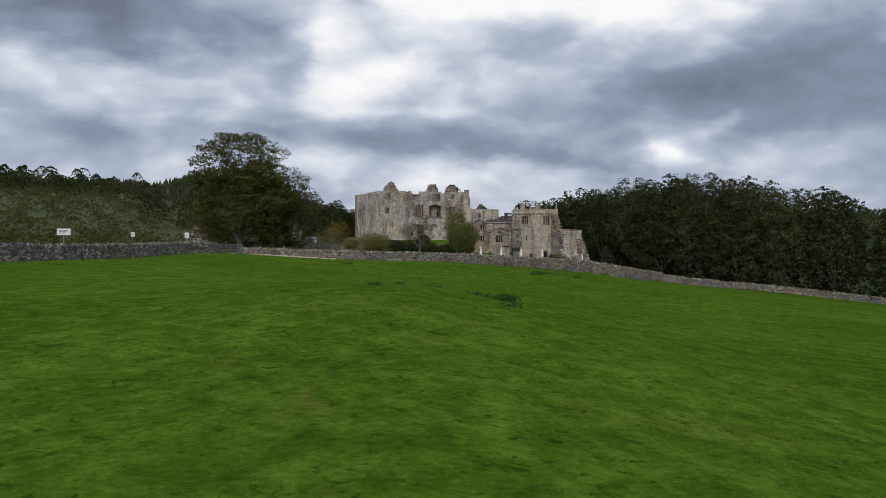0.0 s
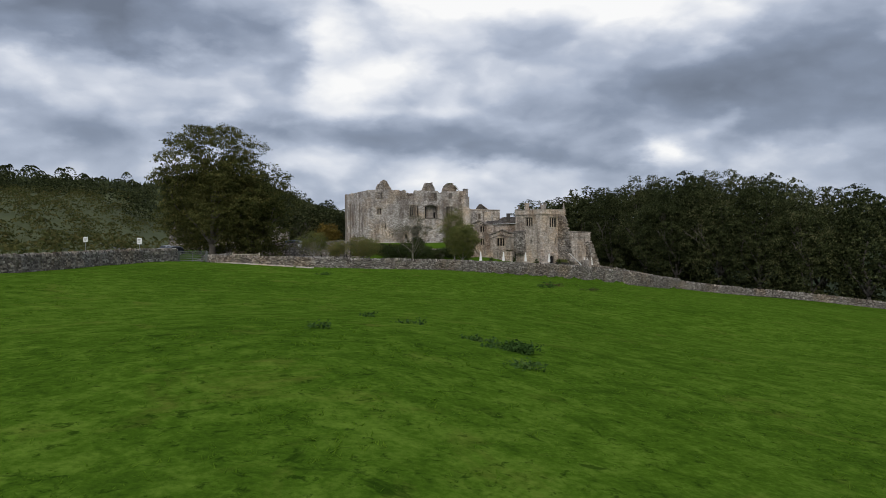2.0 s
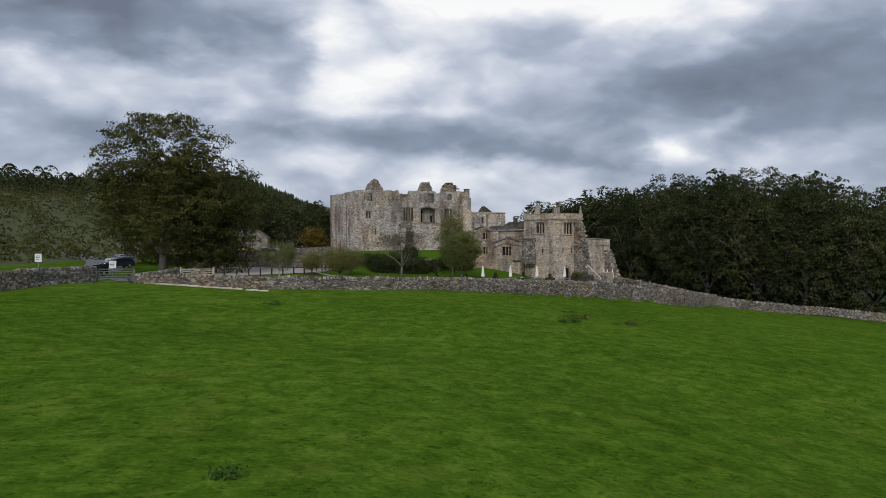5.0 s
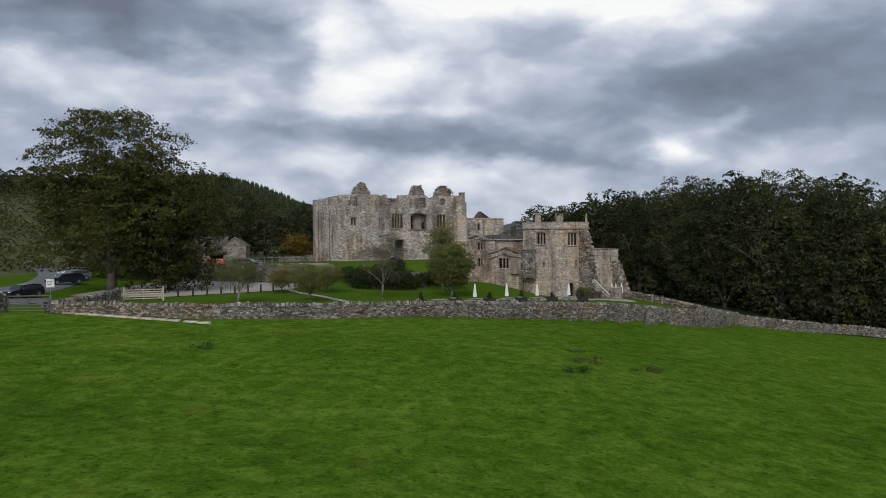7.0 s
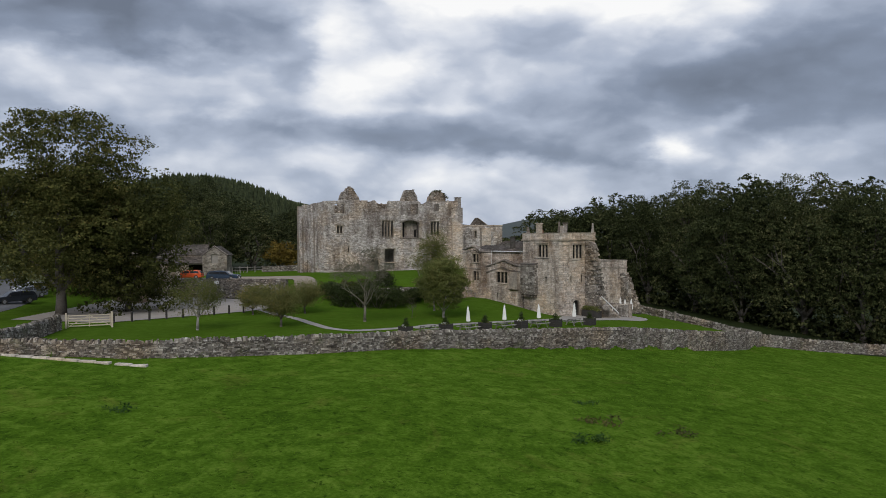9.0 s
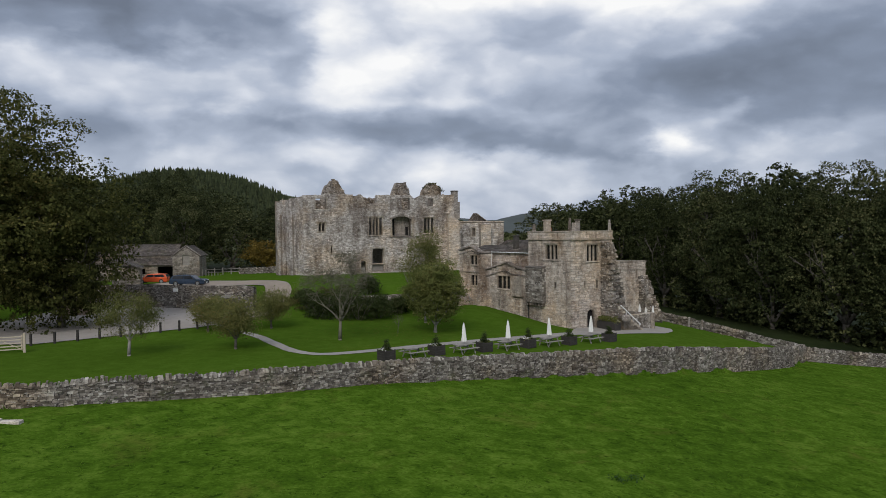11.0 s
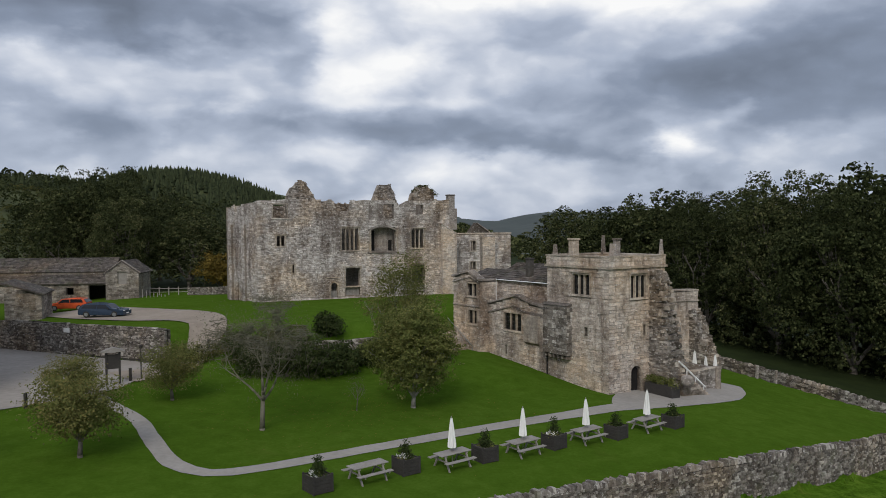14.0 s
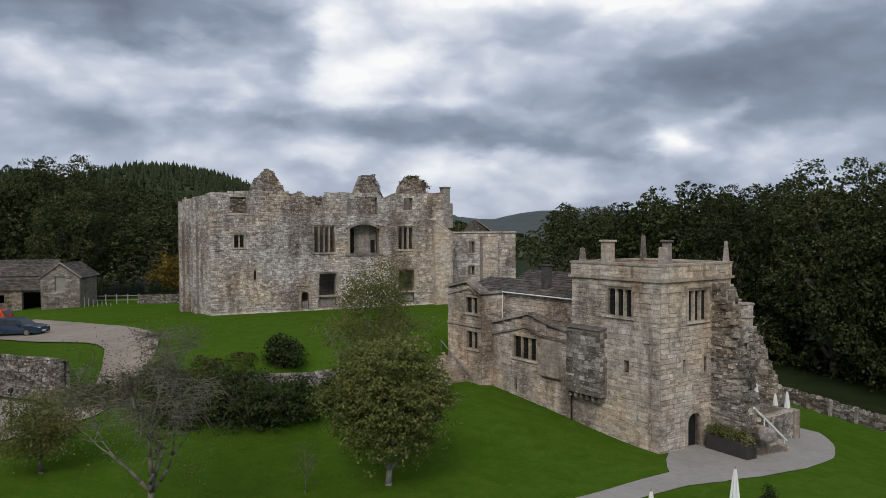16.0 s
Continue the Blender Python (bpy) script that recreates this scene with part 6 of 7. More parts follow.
ribbon("road", [(-75, 88), (-58, 104), (-48.5, 116), (-47.5, 130), (-52, 145), (-63, 165), (-79, 185)], [5, 5.5, 6.5, 6.5, 6.5, 6, 6], 0.04, M_ASPHALT, "grey asphalt lane", "road")
ribbon("drive_mouth", [(-46, 118), (-40, 117), (-35, 113.5), (-33, 110)], [6, 5, 4, 3], 0.06, M_ASPHALT, "asphalt mouth of the drive", "road")

FRONT_TOP = lambda x, y: float(np.interp(x, [-31, -18, -5.6, 3.6, 12.3, 21.7, 31.2, 44.5], [3.35, 2.95, 2.45, 2.05, 1.42, 0.75, -0.6, -2.7]))  # noqa: E731
front_pts = [(float(x), float(np.interp(x, WALL_X, WALL_Y))) for x in (-28.4, -26, -22, -18, -14, -10, -5.6, -1, 3.6, 8, 12.3, 17, 21.7, 26, 31.2, 36, 40, 44.5)]
dry_wall("field_wall", front_pts, 2.2, "long grey dry stone wall with upright coping", 31, own=(6.0, 15.0), top_fn=FRONT_TOP)
dry_wall("side_wall", [(44.3, 146.3), (41, 151.5), (37.5, 157), (34, 162.5), (31.5, 166.5)], 1.55, "grey dry stone wall beside the lawn", 32)
dry_wall("lower_wall", [(44.8, 146.2), (50, 147.3), (57, 148.6)], 1.35, "grey dry stone wall below the lawn", 33)
dry_wall("wood_wall", [(57.2, 148.7), (64, 150.0), (72, 147), (80, 141.5), (88, 134), (96, 124), (106, 110)], 1.2, "mossy dry stone wall along the wood", 34)
dry_wall("lane_wall", [(-32.1, 99.7), (-33.4, 92.5), (-33.7, 82), (-34.2, 70), (-35.2, 58), (-37.5, 44), (-41, 30)], 1.35, "grey dry stone wall beside the lane", 35)
dry_wall("spur_wall", [(-29.2, 100.75), (-29.3, 106), (-29.4, 111), (-30.4, 116.5)], 1.2, "grey dry stone wall beside the entrance", 36)
dry_wall("retaining_wall", [(-48, 159.2), (-40, 155.8), (-34, 153.0), (-27, 150.0), (-21, 147.4), (-16.4, 145.2)], 2.45, "mossy stone retaining wall above the car park", 37, thick=0.7, top_fn=lambda x, y: float(np.interp(x, [-48, -34, -16], [4.0, 4.5, 4.75])), cope=False)
dry_wall("terrace_wall", [(-7.0, 147.6), (-2.0, 148.8), (3.0, 150.6)], 1.4, "low rough stone terrace wall", 38, thick=0.6, top_fn=lambda x, y: 3.3, cope=False)

build_gatehouse()
build_keep()


POSTS = ((-16.3, 138.3), (-14.4, 146.6), (-13.8, 147.4))
LAMP, NOTICE = (-15.7, 138.7), (-17.0, 137.2)
WEEDS = [(3.3, 35.6, 1.05, 0.34, 1300, M_NETTLE), (2.4, 36.6, 0.7, 0.25, 320, M_NETTLE), (3.5, 32.0, 0.75, 0.2, 240, M_NETTLE), (-3.6, 35.6, 0.45, 0.2, 130, M_NETTLE), (-2.8, 44.9, 0.4, 0.25, 140, M_NETTLE), (-0.6, 41.2, 0.8, 0.15, 150, M_NETTLE), (12.9, 91.0, 1.4, 0.26, 460, M_SCRUB),
         (11.7, 87.0, 0.9, 0.34, 420, M_NETTLE), (16.8, 90.5, 1.2, 0.26, 260, M_SCRUB), (12.9, 95.2, 1.0, 0.2, 180, M_NETTLE), (-12.5, 88.0, 1.2, 0.2, 220, M_NETTLE)]

# ---------------------------------------------------------------- barn, sheds, fences
def build_barn():
    rng = random.Random(41)
    barn = thing("stone_barn", "long low stone barn with stone slate roof and gabled wing", "barn", pose(-37.4, 188.6, 0, 0, 0, 180 + 8))
    # own frame: x runs away along the barn, y towards the camera
    gable = Face((0, 0, 0), (1, 0, 0), (0, 1, 0))
    gt = lambda s: float(np.interp(s, [0, 2.2, 4.4], [6.75, 8.35, 6.75]))  # noqa: E731
    go = [(1.6, 2.8, 5.2, 6.9)]
    gw = part("wall", backing(gable, 0.0, 4.4, 2.0, gt, 0.5, go, 0.4), M_MORTAR, barn, "gabled stone end wall")
    part("stonework", stone_soup(stones(gable, 0.0, 4.4, 2.2, gt, go, rng, (0.18, 0.3), (0.25, 0.6))), M_BARN, gw)["kind"] = "stuff"
    s = Soup()
    s.prism([(1.6, 5.2), (2.8, 5.2), (2.8, 6.9), (1.6, 6.9)], gable, -0.3, -0.2)
    part("loft_door", s, M_WOOD, barn, "pale boarded loft door")
    side = Face((4.4, 0, 0), (0, -1, 0), (1, 0, 0))
    part("wall", backing(side, 0.5, 5.0, 2.0, level(6.7), 0.5, []), M_BARN, barn)
    part("wall", backing(Face((0, 0, 0), (0, -1, 0), (-1, 0, 0)), 0.5, 6.0, 2.0, level(6.7), 0.5, []), M_BARN, barn)
    roof_pitch(barn, (-0.2, 0.15, 6.65), (0, -7.0, 0), (2.42, 0, 1.78), rng, "stone slate roof of the wing")
    roof_pitch(barn, (4.6, -6.85, 6.65), (0, 7.0, 0), (-2.42, 0, 1.78), rng, "stone slate roof of the wing")
    part("coping", coping(gable, [(-0.2, 6.68), (2.2, 8.45), (4.6, 6.68)], -0.3, 0.08, 0.12), M_BARN, barn)
    # the long body
    front = Face((4.4, -2.2, 0), (1, 0, 0), (0, 1, 0))
    fo = [(0.3, 3.0, 2.0, 4.9), (5.0, 6.0, 3.6, 4.6), (9.5, 10.4, 3.4, 4.6)]
    fw = part("wall", backing(front, 0.0, 24.0, 2.0, level(5.2), 0.5, fo), M_MORTAR, barn, "long low front wall")
    part("stonework", stone_soup(stones(front, 0.0, 24.0, 2.2, level(5.2), fo, rng, (0.18, 0.3), (0.25, 0.6))), M_BARN, fw)["kind"] = "stuff"
    # added near-black sheet that paints the shade behind the openings
    s = Soup()
    s.box((4.9, -5.4, 2.2), (28.0, -5.3, 5.0))
    part("inner_wall", s, M_ROOMSHADE, barn)
    part("wall", backing(Face((4.4, -9.2, 0), (1, 0, 0), (0, -1, 0)), 0.0, 24.0, 2.0, level(6.0), 0.5, []), M_BARN, barn)
    part("wall", backing(Face((28.4, -2.7, 0), (0, -1, 0), (1, 0, 0)), 0.0, 6.0, 2.0, level(6.2), 0.5, []), M_BARN, barn)
    roof_pitch(barn, (4.3, -1.9, 5.15), (24.2, 0, 0), (0, -2.0, 1.3), rng, "lower lean-to slate roof")
    roof_pitch(barn, (4.3, -3.6, 6.75), (24.2, 0, 0), (0, -2.6, 1.95), rng, "mossy stone slate roof")
    roof_pitch(barn, (28.5, -8.8, 6.75), (-24.2, 0, 0), (0, 2.6, 1.95), rng, "mossy stone slate roof")
    part("wall", backing(Face((4.4, -3.7, 0), (1, 0, 0), (0, 1, 0)), 0.0, 24.0, 6.0, level(6.72), 0.4, []), M_BARN, barn)
    # lean-to railings by the wing
    for k in range(7):
        s = Soup()
        s.box((-0.6 - k * 0.5, 0.2, 2.6), (-0.52 - k * 0.5, 0.28, 4.4 - k * 0.13))
        part("railing", s, M_WOOD, barn)
    return barn


build_barn()


def build_shed():
    rng = random.Random(43)
    shed = thing("stone_shed", "small grey stone shed with sloping roof", "shed", pose(-40.5, 163.0, 0, 0, 0, 20))
    f = Face((0, 0, 0), (1, 0, 0), (0, -1, 0))
    part("wall", stone_soup(stones(f, 0, 3.5, 3.0, level(6.0), [], rng), backing(f, 0.0, 3.5, 2.5, level(6.0), 0.4, [])), M_BARN, shed)
    e = Face((3.5, 0.4, 0), (0, 1, 0), (1, 0, 0))
    part("wall", stone_soup(stones(e, 0, 5.6, 3.0, level(6.0), [], rng), backing(e, 0.0, 5.6, 2.5, level(6.0), 0.4, [])), M_BARN, shed)
    roof_pitch(shed, (-0.2, -0.3, 7.2), (0, 6.6, 0), (4.0, 0, -1.3), rng, "grey slate lean-to roof")
    part("wall", backing(Face((0, 6.0, 0), (1, 0, 0), (0, 1, 0)), 0.0, 3.5, 2.5, level(6.0), 0.4, []), M_BARN, shed)
    return shed


build_shed()


def field_gate(name, label, x, y, z, turn, length, mat, bars=5, diag=True):
    g = thing(name, label, "gate", pose(x, y, z, 0, 0, turn))
    for k in range(bars):
        part("bar", bevelled((length, 0.05, 0.085), (length / 2, 0, 0.22 + 0.235 * k), 0.01, 1), mat, g)
    for xx in (0.05, length / 2, length - 0.05):
        part("upright", bevelled((0.09, 0.06, 1.15), (xx, 0.062, 0.68), 0.01, 1), mat, g)
    if diag:
        for a, b in ((0.1, length / 2), (length - 0.1, length / 2)):
            s = Soup()
            s.tube((a, 0.055, 0.2), (b, 0.055, 1.15), 0.035, 0.035, 6)
            part("brace", s, mat, g)
    for xx in (-0.12, length + 0.12):
        part("gate_post", bevelled((0.17, 0.17, 1.5), (xx, 0, 0.68), 0.02, 1), mat, g)
    return g


field_gate("timber_gate", "new pale timber five-bar gate, closed", -30.2, 117.6, gz(-28.6, 118.3), 22, 3.6, M_PALEWOOD)
field_gate("metal_field_gate", "closed galvanised field gate between wall ends", -31.85, 99.9, gz(-30.5, 100.0) - 0.1, 8, 3.2, M_DULLGATE, 6, False)

rng = random.Random(50)
first_post = None
for k in range(9):
    px, py = -28.0 + k * 1.22, 122.0 + k * 1.28
    if k == 0:
        first_post = thing("bollard", "short dark timber post at the car park's edge", "post", pose(px, py, gz(px, py)), "car park posts")
        part("shaft", bevelled((0.17, 0.17, 1.2), (0, 0, 0.35), 0.02, 1), M_POST, first_post)
    else:
        copy_thing(first_post, pose(px, py, gz(px, py), 0, 0, rng.uniform(-8, 8)))

for x, y in POSTS:
    copy_thing(first_post, pose(x, y, gz(x, y), 0, 0, rng.uniform(-8, 8)))
lamp = thing("lamp_post", "thin dark lamp post at the car park's edge", "lamp post", pose(LAMP[0], LAMP[1], gz(*LAMP)))
q = Soup()
q.tube((0, 0, -0.2), (0, 0, 2.3), 0.05, 0.04, 8)
part("pole", q, M_POST, lamp)
part("lamp_head", bevelled((0.2, 0.2, 0.22), (0, 0, 2.4), 0.04, 2), M_POST, lamp)
frame_sign = thing("entrance_frame", "dark timber notice frame with a small roof", "sign", pose(NOTICE[0], NOTICE[1], gz(*NOTICE), 0, 0, 30))
for x in (-0.42, 0.42):
    part("post", bevelled((0.14, 0.14, 2.5), (x, 0, 1.05), 0.015, 1), M_DARKWOOD, frame_sign)
part("board", bevelled((0.74, 0.06, 1.0), (0, 0, 1.6), 0.01, 1), M_DARKWOOD, frame_sign)
q = Soup()
q.prism([(-0.75, 2.28), (0.75, 2.28), (0.75, 2.36), (0.0, 2.62), (-0.75, 2.36)], Face((0, 0, 0), (1, 0, 0), (0, -1, 0)), -0.28, 0.28)
part("roof", q, M_WOOD, frame_sign)

bin_store = thing("bin_store", "brown timber-boarded bin enclosure", "enclosure", pose(-38.0, 144.5, 1.9, 0, 0, -26))
for k in range(26):
    part("board", bevelled((0.145, 0.03, 1.7), (0.08 + 0.152 * k, 0, 0.85), 0.006, 1), M_FENCEWOOD, bin_store)
for k in range(10):
    bm = bevelled((0.03, 0.145, 1.7), (4.02, 0.1 + 0.152 * k, 0.85), 0.006, 1)
    part("board", bm, M_FENCEWOOD, bin_store)
s = Soup()
s.box((0, 0.03, 0.3), (4.0, 0.08, 0.4)), s.box((0, 0.03, 1.3), (4.0, 0.08, 1.4))
part("rail", s, M_FENCEWOOD, bin_store)

# post-and-rail fence behind the keep
fence = thing("rail_fence", "weathered grey post-and-rail fence beyond the keep", "fence", pose(0, 0, 0))
for k in range(5):
    x, y = -37.5 + k * 1.6, 192.5 - k * 0.55
    z = gz(x, y)
    part("post", bevelled((0.12, 0.12, 1.4), (x, y, z + 0.5), 0.01, 1), M_WOOD, fence)
    if k < 4:
        for h in (0.45, 0.95):
            x2, y2 = x + 1.6, y - 0.55
            q = Soup()
            q.tube((x, y, z + h), (x2, y2, gz(x2, y2) + h), 0.045, 0.045, 6)
            part("rail", q, M_WOOD, fence)

dry_wall("yard_wall", [(-31.0, 190.2), (-26.0, 188.6), (-19.5, 186.4)], 1.1, "low grey stone wall beyond the keep", 39, cope=False)

# ---------------------------------------------------------------- cars and signs
car("orange_car", "orange estate car parked before the barn", pose(-39.2, 173.6, gz(-39.2, 173.6) + 0.05, 0, 0, 5), (0.62, 0.10, 0.03), 4.6, 1.85, 1.5)
car("blue_car", "dark blue estate car parked on the drive", pose(-30.2, 163.6, gz(-30.2, 163.6) + 0.05, 0, 0, 178), (0.035, 0.055, 0.09), 4.9, 1.88, 1.48)
car("black_car", "black hatchback parked on the lane verge", pose(-43.0, 121.0, gz(-43, 121) + 0.04, 0, 0, 70), (0.015, 0.016, 0.018), 4.3, 1.8, 1.5, "cars on the lane")
car("black_car", "dark car parked on the lane under the tree", pose(-47.0, 137.5, gz(-47, 137.5) + 0.04, 0, 0, 50), (0.03, 0.035, 0.045), 4.5, 1.8, 1.5, "cars on the lane")
car("grey_car", "grey car parked on the lane", pose(-49.5, 144.5, gz(-49.5, 144.5) + 0.04, 0, 0, 55), (0.14, 0.15, 0.16), 4.4, 1.8, 1.5, "cars on the lane")
car("silver_car", "silver car parked far up the lane", pose(-53.0, 151.5, gz(-53, 151.5) + 0.04, 0, 0, 60), (0.4, 0.42, 0.44), 4.4, 1.8, 1.5, "cars on the lane")
post_sign("notice_board", "white notice board on a post by the lane", -41.3, 123.5, 3.95, 0.85, 0.95, 20, M_WHITEPAINT)
post_sign("road_sign", "small white sign on a grey pole", -34.0, 93.3, 5.55, 0.55, 0.72, 18, M_WHITEPAINT)
post_sign("road_sign", "small white sign on a grey pole", -47.9, 109.1, 5.75, 0.55, 0.68, 24, M_WHITEPAINT)
post_sign("road_sign", "wide white sign board above the lane wall", -41.2, 75.6, 5.9, 1.35, 0.72, 28, M_WHITEPAINT)
slabs = thing("slab_row", "row of pale weathered stone slabs along the wall's foot", "kerb", pose(0, 0, 0))
for k in range(11):
    x = -26.9 + 1.1 * k + (0.35 if k > 8 else 0)
    y = 100.0 - 0.115 * (x + 26.9)
    part("slab", bevelled((1.06, 0.42, 0.3), (0, 0, 0), 0.03, 1), M_PALESLAB, slabs, m=pose(x, y, gz(x, y) - 0.02, 0, rng.uniform(-2, 2), -6.5 + rng.uniform(-3, 3)))
for x, y in ((35.5, 157.6), (36.6, 156.0)):
    tagged(part("gate_post", bevelled((0.24, 0.24, 1.45), (0, 0, 0.52), 0.04, 1), M_DARKSTONE, None, m=pose(x, y, gz(x, y), 2, 1, 30)), "rough upright stone gate post in the side wall", "post", "side gate posts")
sign = tagged(part("wall_sign", bevelled((0.75, 0.03, 0.4), (0, 0, 0), 0.008, 1), M_WHITEPAINT, None, m=pose(-26.75, 149.46, 4.05, 0, 0, -24)), "small white sign fixed to the retaining wall", "sign")

# ---------------------------------------------------------------- tables, parasols and planters on the lawn
TABLES = [(2.6, 120.5), (6.5, 122.8), (10.2, 125.3), (14.0, 128.1), (18.2, 131.3)]
PLANTERS = [(0.6, 118.9), (4.3, 121.7), (8.15, 124.0), (12.0, 126.7), (15.9, 129.2), (20.1, 132.4)]
first_table = first_parasol = None
for k, (x, y) in enumerate(TABLES):
    m = pose(x, y, gz(x, y), 0, 0, 37 + random.uniform(-3, 3))
    made = picnic_table(m, first_table)
    first_table = first_table or made
    if k:
        pm = pose(x, y, gz(x, y), random.uniform(-2, 2), random.uniform(-2, 3), 40 * k)
        made = parasol(pm, first_parasol)
        first_parasol = first_parasol or made
for k, (x, y) in enumerate(PLANTERS):
    planter(pose(x, y, gz(x, y), 0, 0, 37 + random.uniform(-6, 6)), 60 + k, k in (0, 1, 3))

# parasols and tubs by the terrace
H = pose(18.0, 141.25, 0, 0, 0, 35)
for x, y, z in ((15.6, 4.3, -1.05), (13.6, 1.65, -1.0), (14.5, 1.35, -0.95)):
    p = H @ Vector((x, y, z))
    copy_thing(first_parasol, pose(p.x, p.y, p.z))
bed = thing("flower_trough", "long dark timber planting trough with shrubs", "planter", H @ pose(4.95, -2.75, -0.15, 0, 0, 90))
part("trough", bevelled((2.6, 0.9, 0.95), (1.1, 1.05, 0.47), 0.03, 1), M_DARKWOOD, bed)
part("shrub", leaf_cloud("shrub", [(0.2 + 0.6 * k, 1.05, 1.1, 0.5, 0.45, 0.42) for k in range(4)], 1500, 0.06, 71, M_GREENLEAF, inner=0.4), M_GREENLEAF, bed)
tagged(part("stone_ball", bevelled((0.9, 0.9, 0.8), (0, 0, 0.4), 0.35, 4), M_DARKSTONE, None, smooth=True, m=H @ pose(4.75, -3.3, 0.8)), "rounded dark stone on the broken wall foot", "stone")

# ---------------------------------------------------------------- trees of the garden and lane
tree("sycamore", "great old sycamore with open upper limbs, beside the lane", -37.2, 129.6, "great", 20, 1.08)
tree("sycamore", "broad dark tree beside the great sycamore", -31.4, 133.0, "broad", 60, 1.04, tall=1.12)
tree("sycamore", "broad dark tree behind the bin enclosure", -47.0, 153.0, "broad", 190, 0.95)
tree("orchard_tree", "small half-bare orchard tree on the lawn", -18.6, 118.5, "orchard", 10, 1.0, "orchard trees")
tree("orchard_tree", "small olive-green orchard tree on the lawn", -11.8, 122.5, "bushy", 40, 1.12, "orchard trees")
tree("orchard_tree", "small green tree at the edge of the drive", -11.9, 134.6, "bushy", 200, 1.0, "orchard trees")
tree("orchard_tree", "dark small tree at the car park's edge", -17.0, 131.5, "bushy", 120, 0.9, "orchard trees")
tree("birch", "pale-barked, nearly leafless tree on the lawn", -4.3, 128.2, "sparse", 0, 1.05)
tree("garden_tree", "dense green garden tree on the lawn", 3.9, 134.6, "green", 0, 1.0)
tree("garden_tree", "slender yellow-green tree behind the garden tree", 2.7, 141.5, "slender", 140, 1.0)
tree("sapling", "thin young sapling on the lawn", 0.4, 133.2, "sapling", 0, 1.0)
tree("autumn_tree", "yellow autumn tree beyond the keep", -29.0, 197.5, "autumn", 0, 1.2)
for k, (x, y, r, h) in enumerate(((-8.8, 143.4, 2.1, 3.0), (-6.6, 143.0, 2.4, 4.2), (-4.4, 142.9, 2.3, 3.9), (-4.2, 149.6, 1.4, 2.4), (1.6, 148.6, 2.1, 2.4), (4.8, 149.0, 1.6, 2.0), (-10.4, 145.6, 1.7, 2.0), (-2.6, 144.4, 1.9, 2.8), (-0.6, 147.4, 1.2, 2.0))):
    bush("shrub", "dark evergreen shrub on the terrace bank", x, y, r, h, M_HEDGE, 80 + k, 3600, 0.10, "terrace shrubs")

# ---------------------------------------------------------------- woods
rng = random.Random(90)
front_row = [(25, 212), (30, 205), (36, 200), (42, 190), (47, 180), (52, 171), (58, 164), (65, 159), (73, 154), (81, 148), (89, 140), (97, 130)]
ROW_TOPS = (16.2, 17.4, 18.4, 19.4, 19.9, 19.6, 19.2, 18.2, 17.2, 15.0, 14.0, 13.0)


def wood_tree(x, y, kind, top, label, group):
    """A tree of the wood whose crown reaches a given height above the datum."""
    full = KINDS[kind][1]
    tall = (top - gz(x, y)) / full
    wide = min(max(tall, 0.8), 1.1) * 0.92
    return tree("woodland_tree", label, x, y, kind, rng.uniform(0, 360), wide, group, tall / wide)


for k, ((x, y), top) in enumerate(zip(front_row, ROW_TOPS)):
    wood_tree(x + rng.uniform(-1, 1), y + rng.uniform(-1, 1), ("wood_a", "wood_b", "wood_c")[k % 3] if 2 < k < 9 else "wood_far", top + rng.uniform(-2.2, 0.6), "dark green tree at the edge of the riverside wood", "riverside wood")
    if k > 9:
        continue
    wood_tree(x + 6 + rng.uniform(-2, 2), y + 9 + rng.uniform(-2, 2), "wood_far", top + rng.uniform(-1.6, 1.0), "dark green tree at the edge of the riverside wood", "riverside wood")
    if k in (3, 5, 7):
        wood_tree(x + 13 + rng.uniform(-3, 3), y + 20 + rng.uniform(-3, 3), "wood_far", top + rng.uniform(-1.0, 1.6), "dark green tree in the riverside wood", "riverside wood")
for x, y in ((44, 206), (56, 194), (40, 222), (36, 240)):
    wood_tree(x, y, "wood_far", rng.uniform(15.5, 17.5), "dark green tree in the riverside wood", "riverside wood")
for x, y, top in ((-51.6, 210.8, 24.3), (-46, 203, 19.0), (-57, 209, 20.5), (-37, 207, 16.0), (-31, 212, 14.5), (-63, 214, 20.0), (-72, 222, 19.0), (-27, 221, 14.0), (-42, 222, 19.0), (-22, 230, 13.0), (-52, 232, 21.5), (-36, 238, 17.5)):
    wood_tree(x, y, "wood_c" if x in (-51.6, -46) else "wood_far", top, "dark green tree behind the barn", "wood behind the barn")
tree("woodland_tree", "lone lighter tree far down the valley", 56, 420, "wood_far", 0, 1.25, "riverside wood")


def scatter(name, label, category, spots, build, mat):
    """Growth that nobody could count, as one object."""
    v, f = [], []
    for x, y in spots:
        pv, pf = build(x, y, gz(x, y))
        n = len(v)
        v.extend(pv)
        f.extend(tuple(n + i for i in q) for q in pf)
    me = bpy.data.meshes.new(name)
    me.from_pydata(v, [], f)
    me.materials.append(mat)
    return tagged(new(name, me), label, category, kind="stuff")


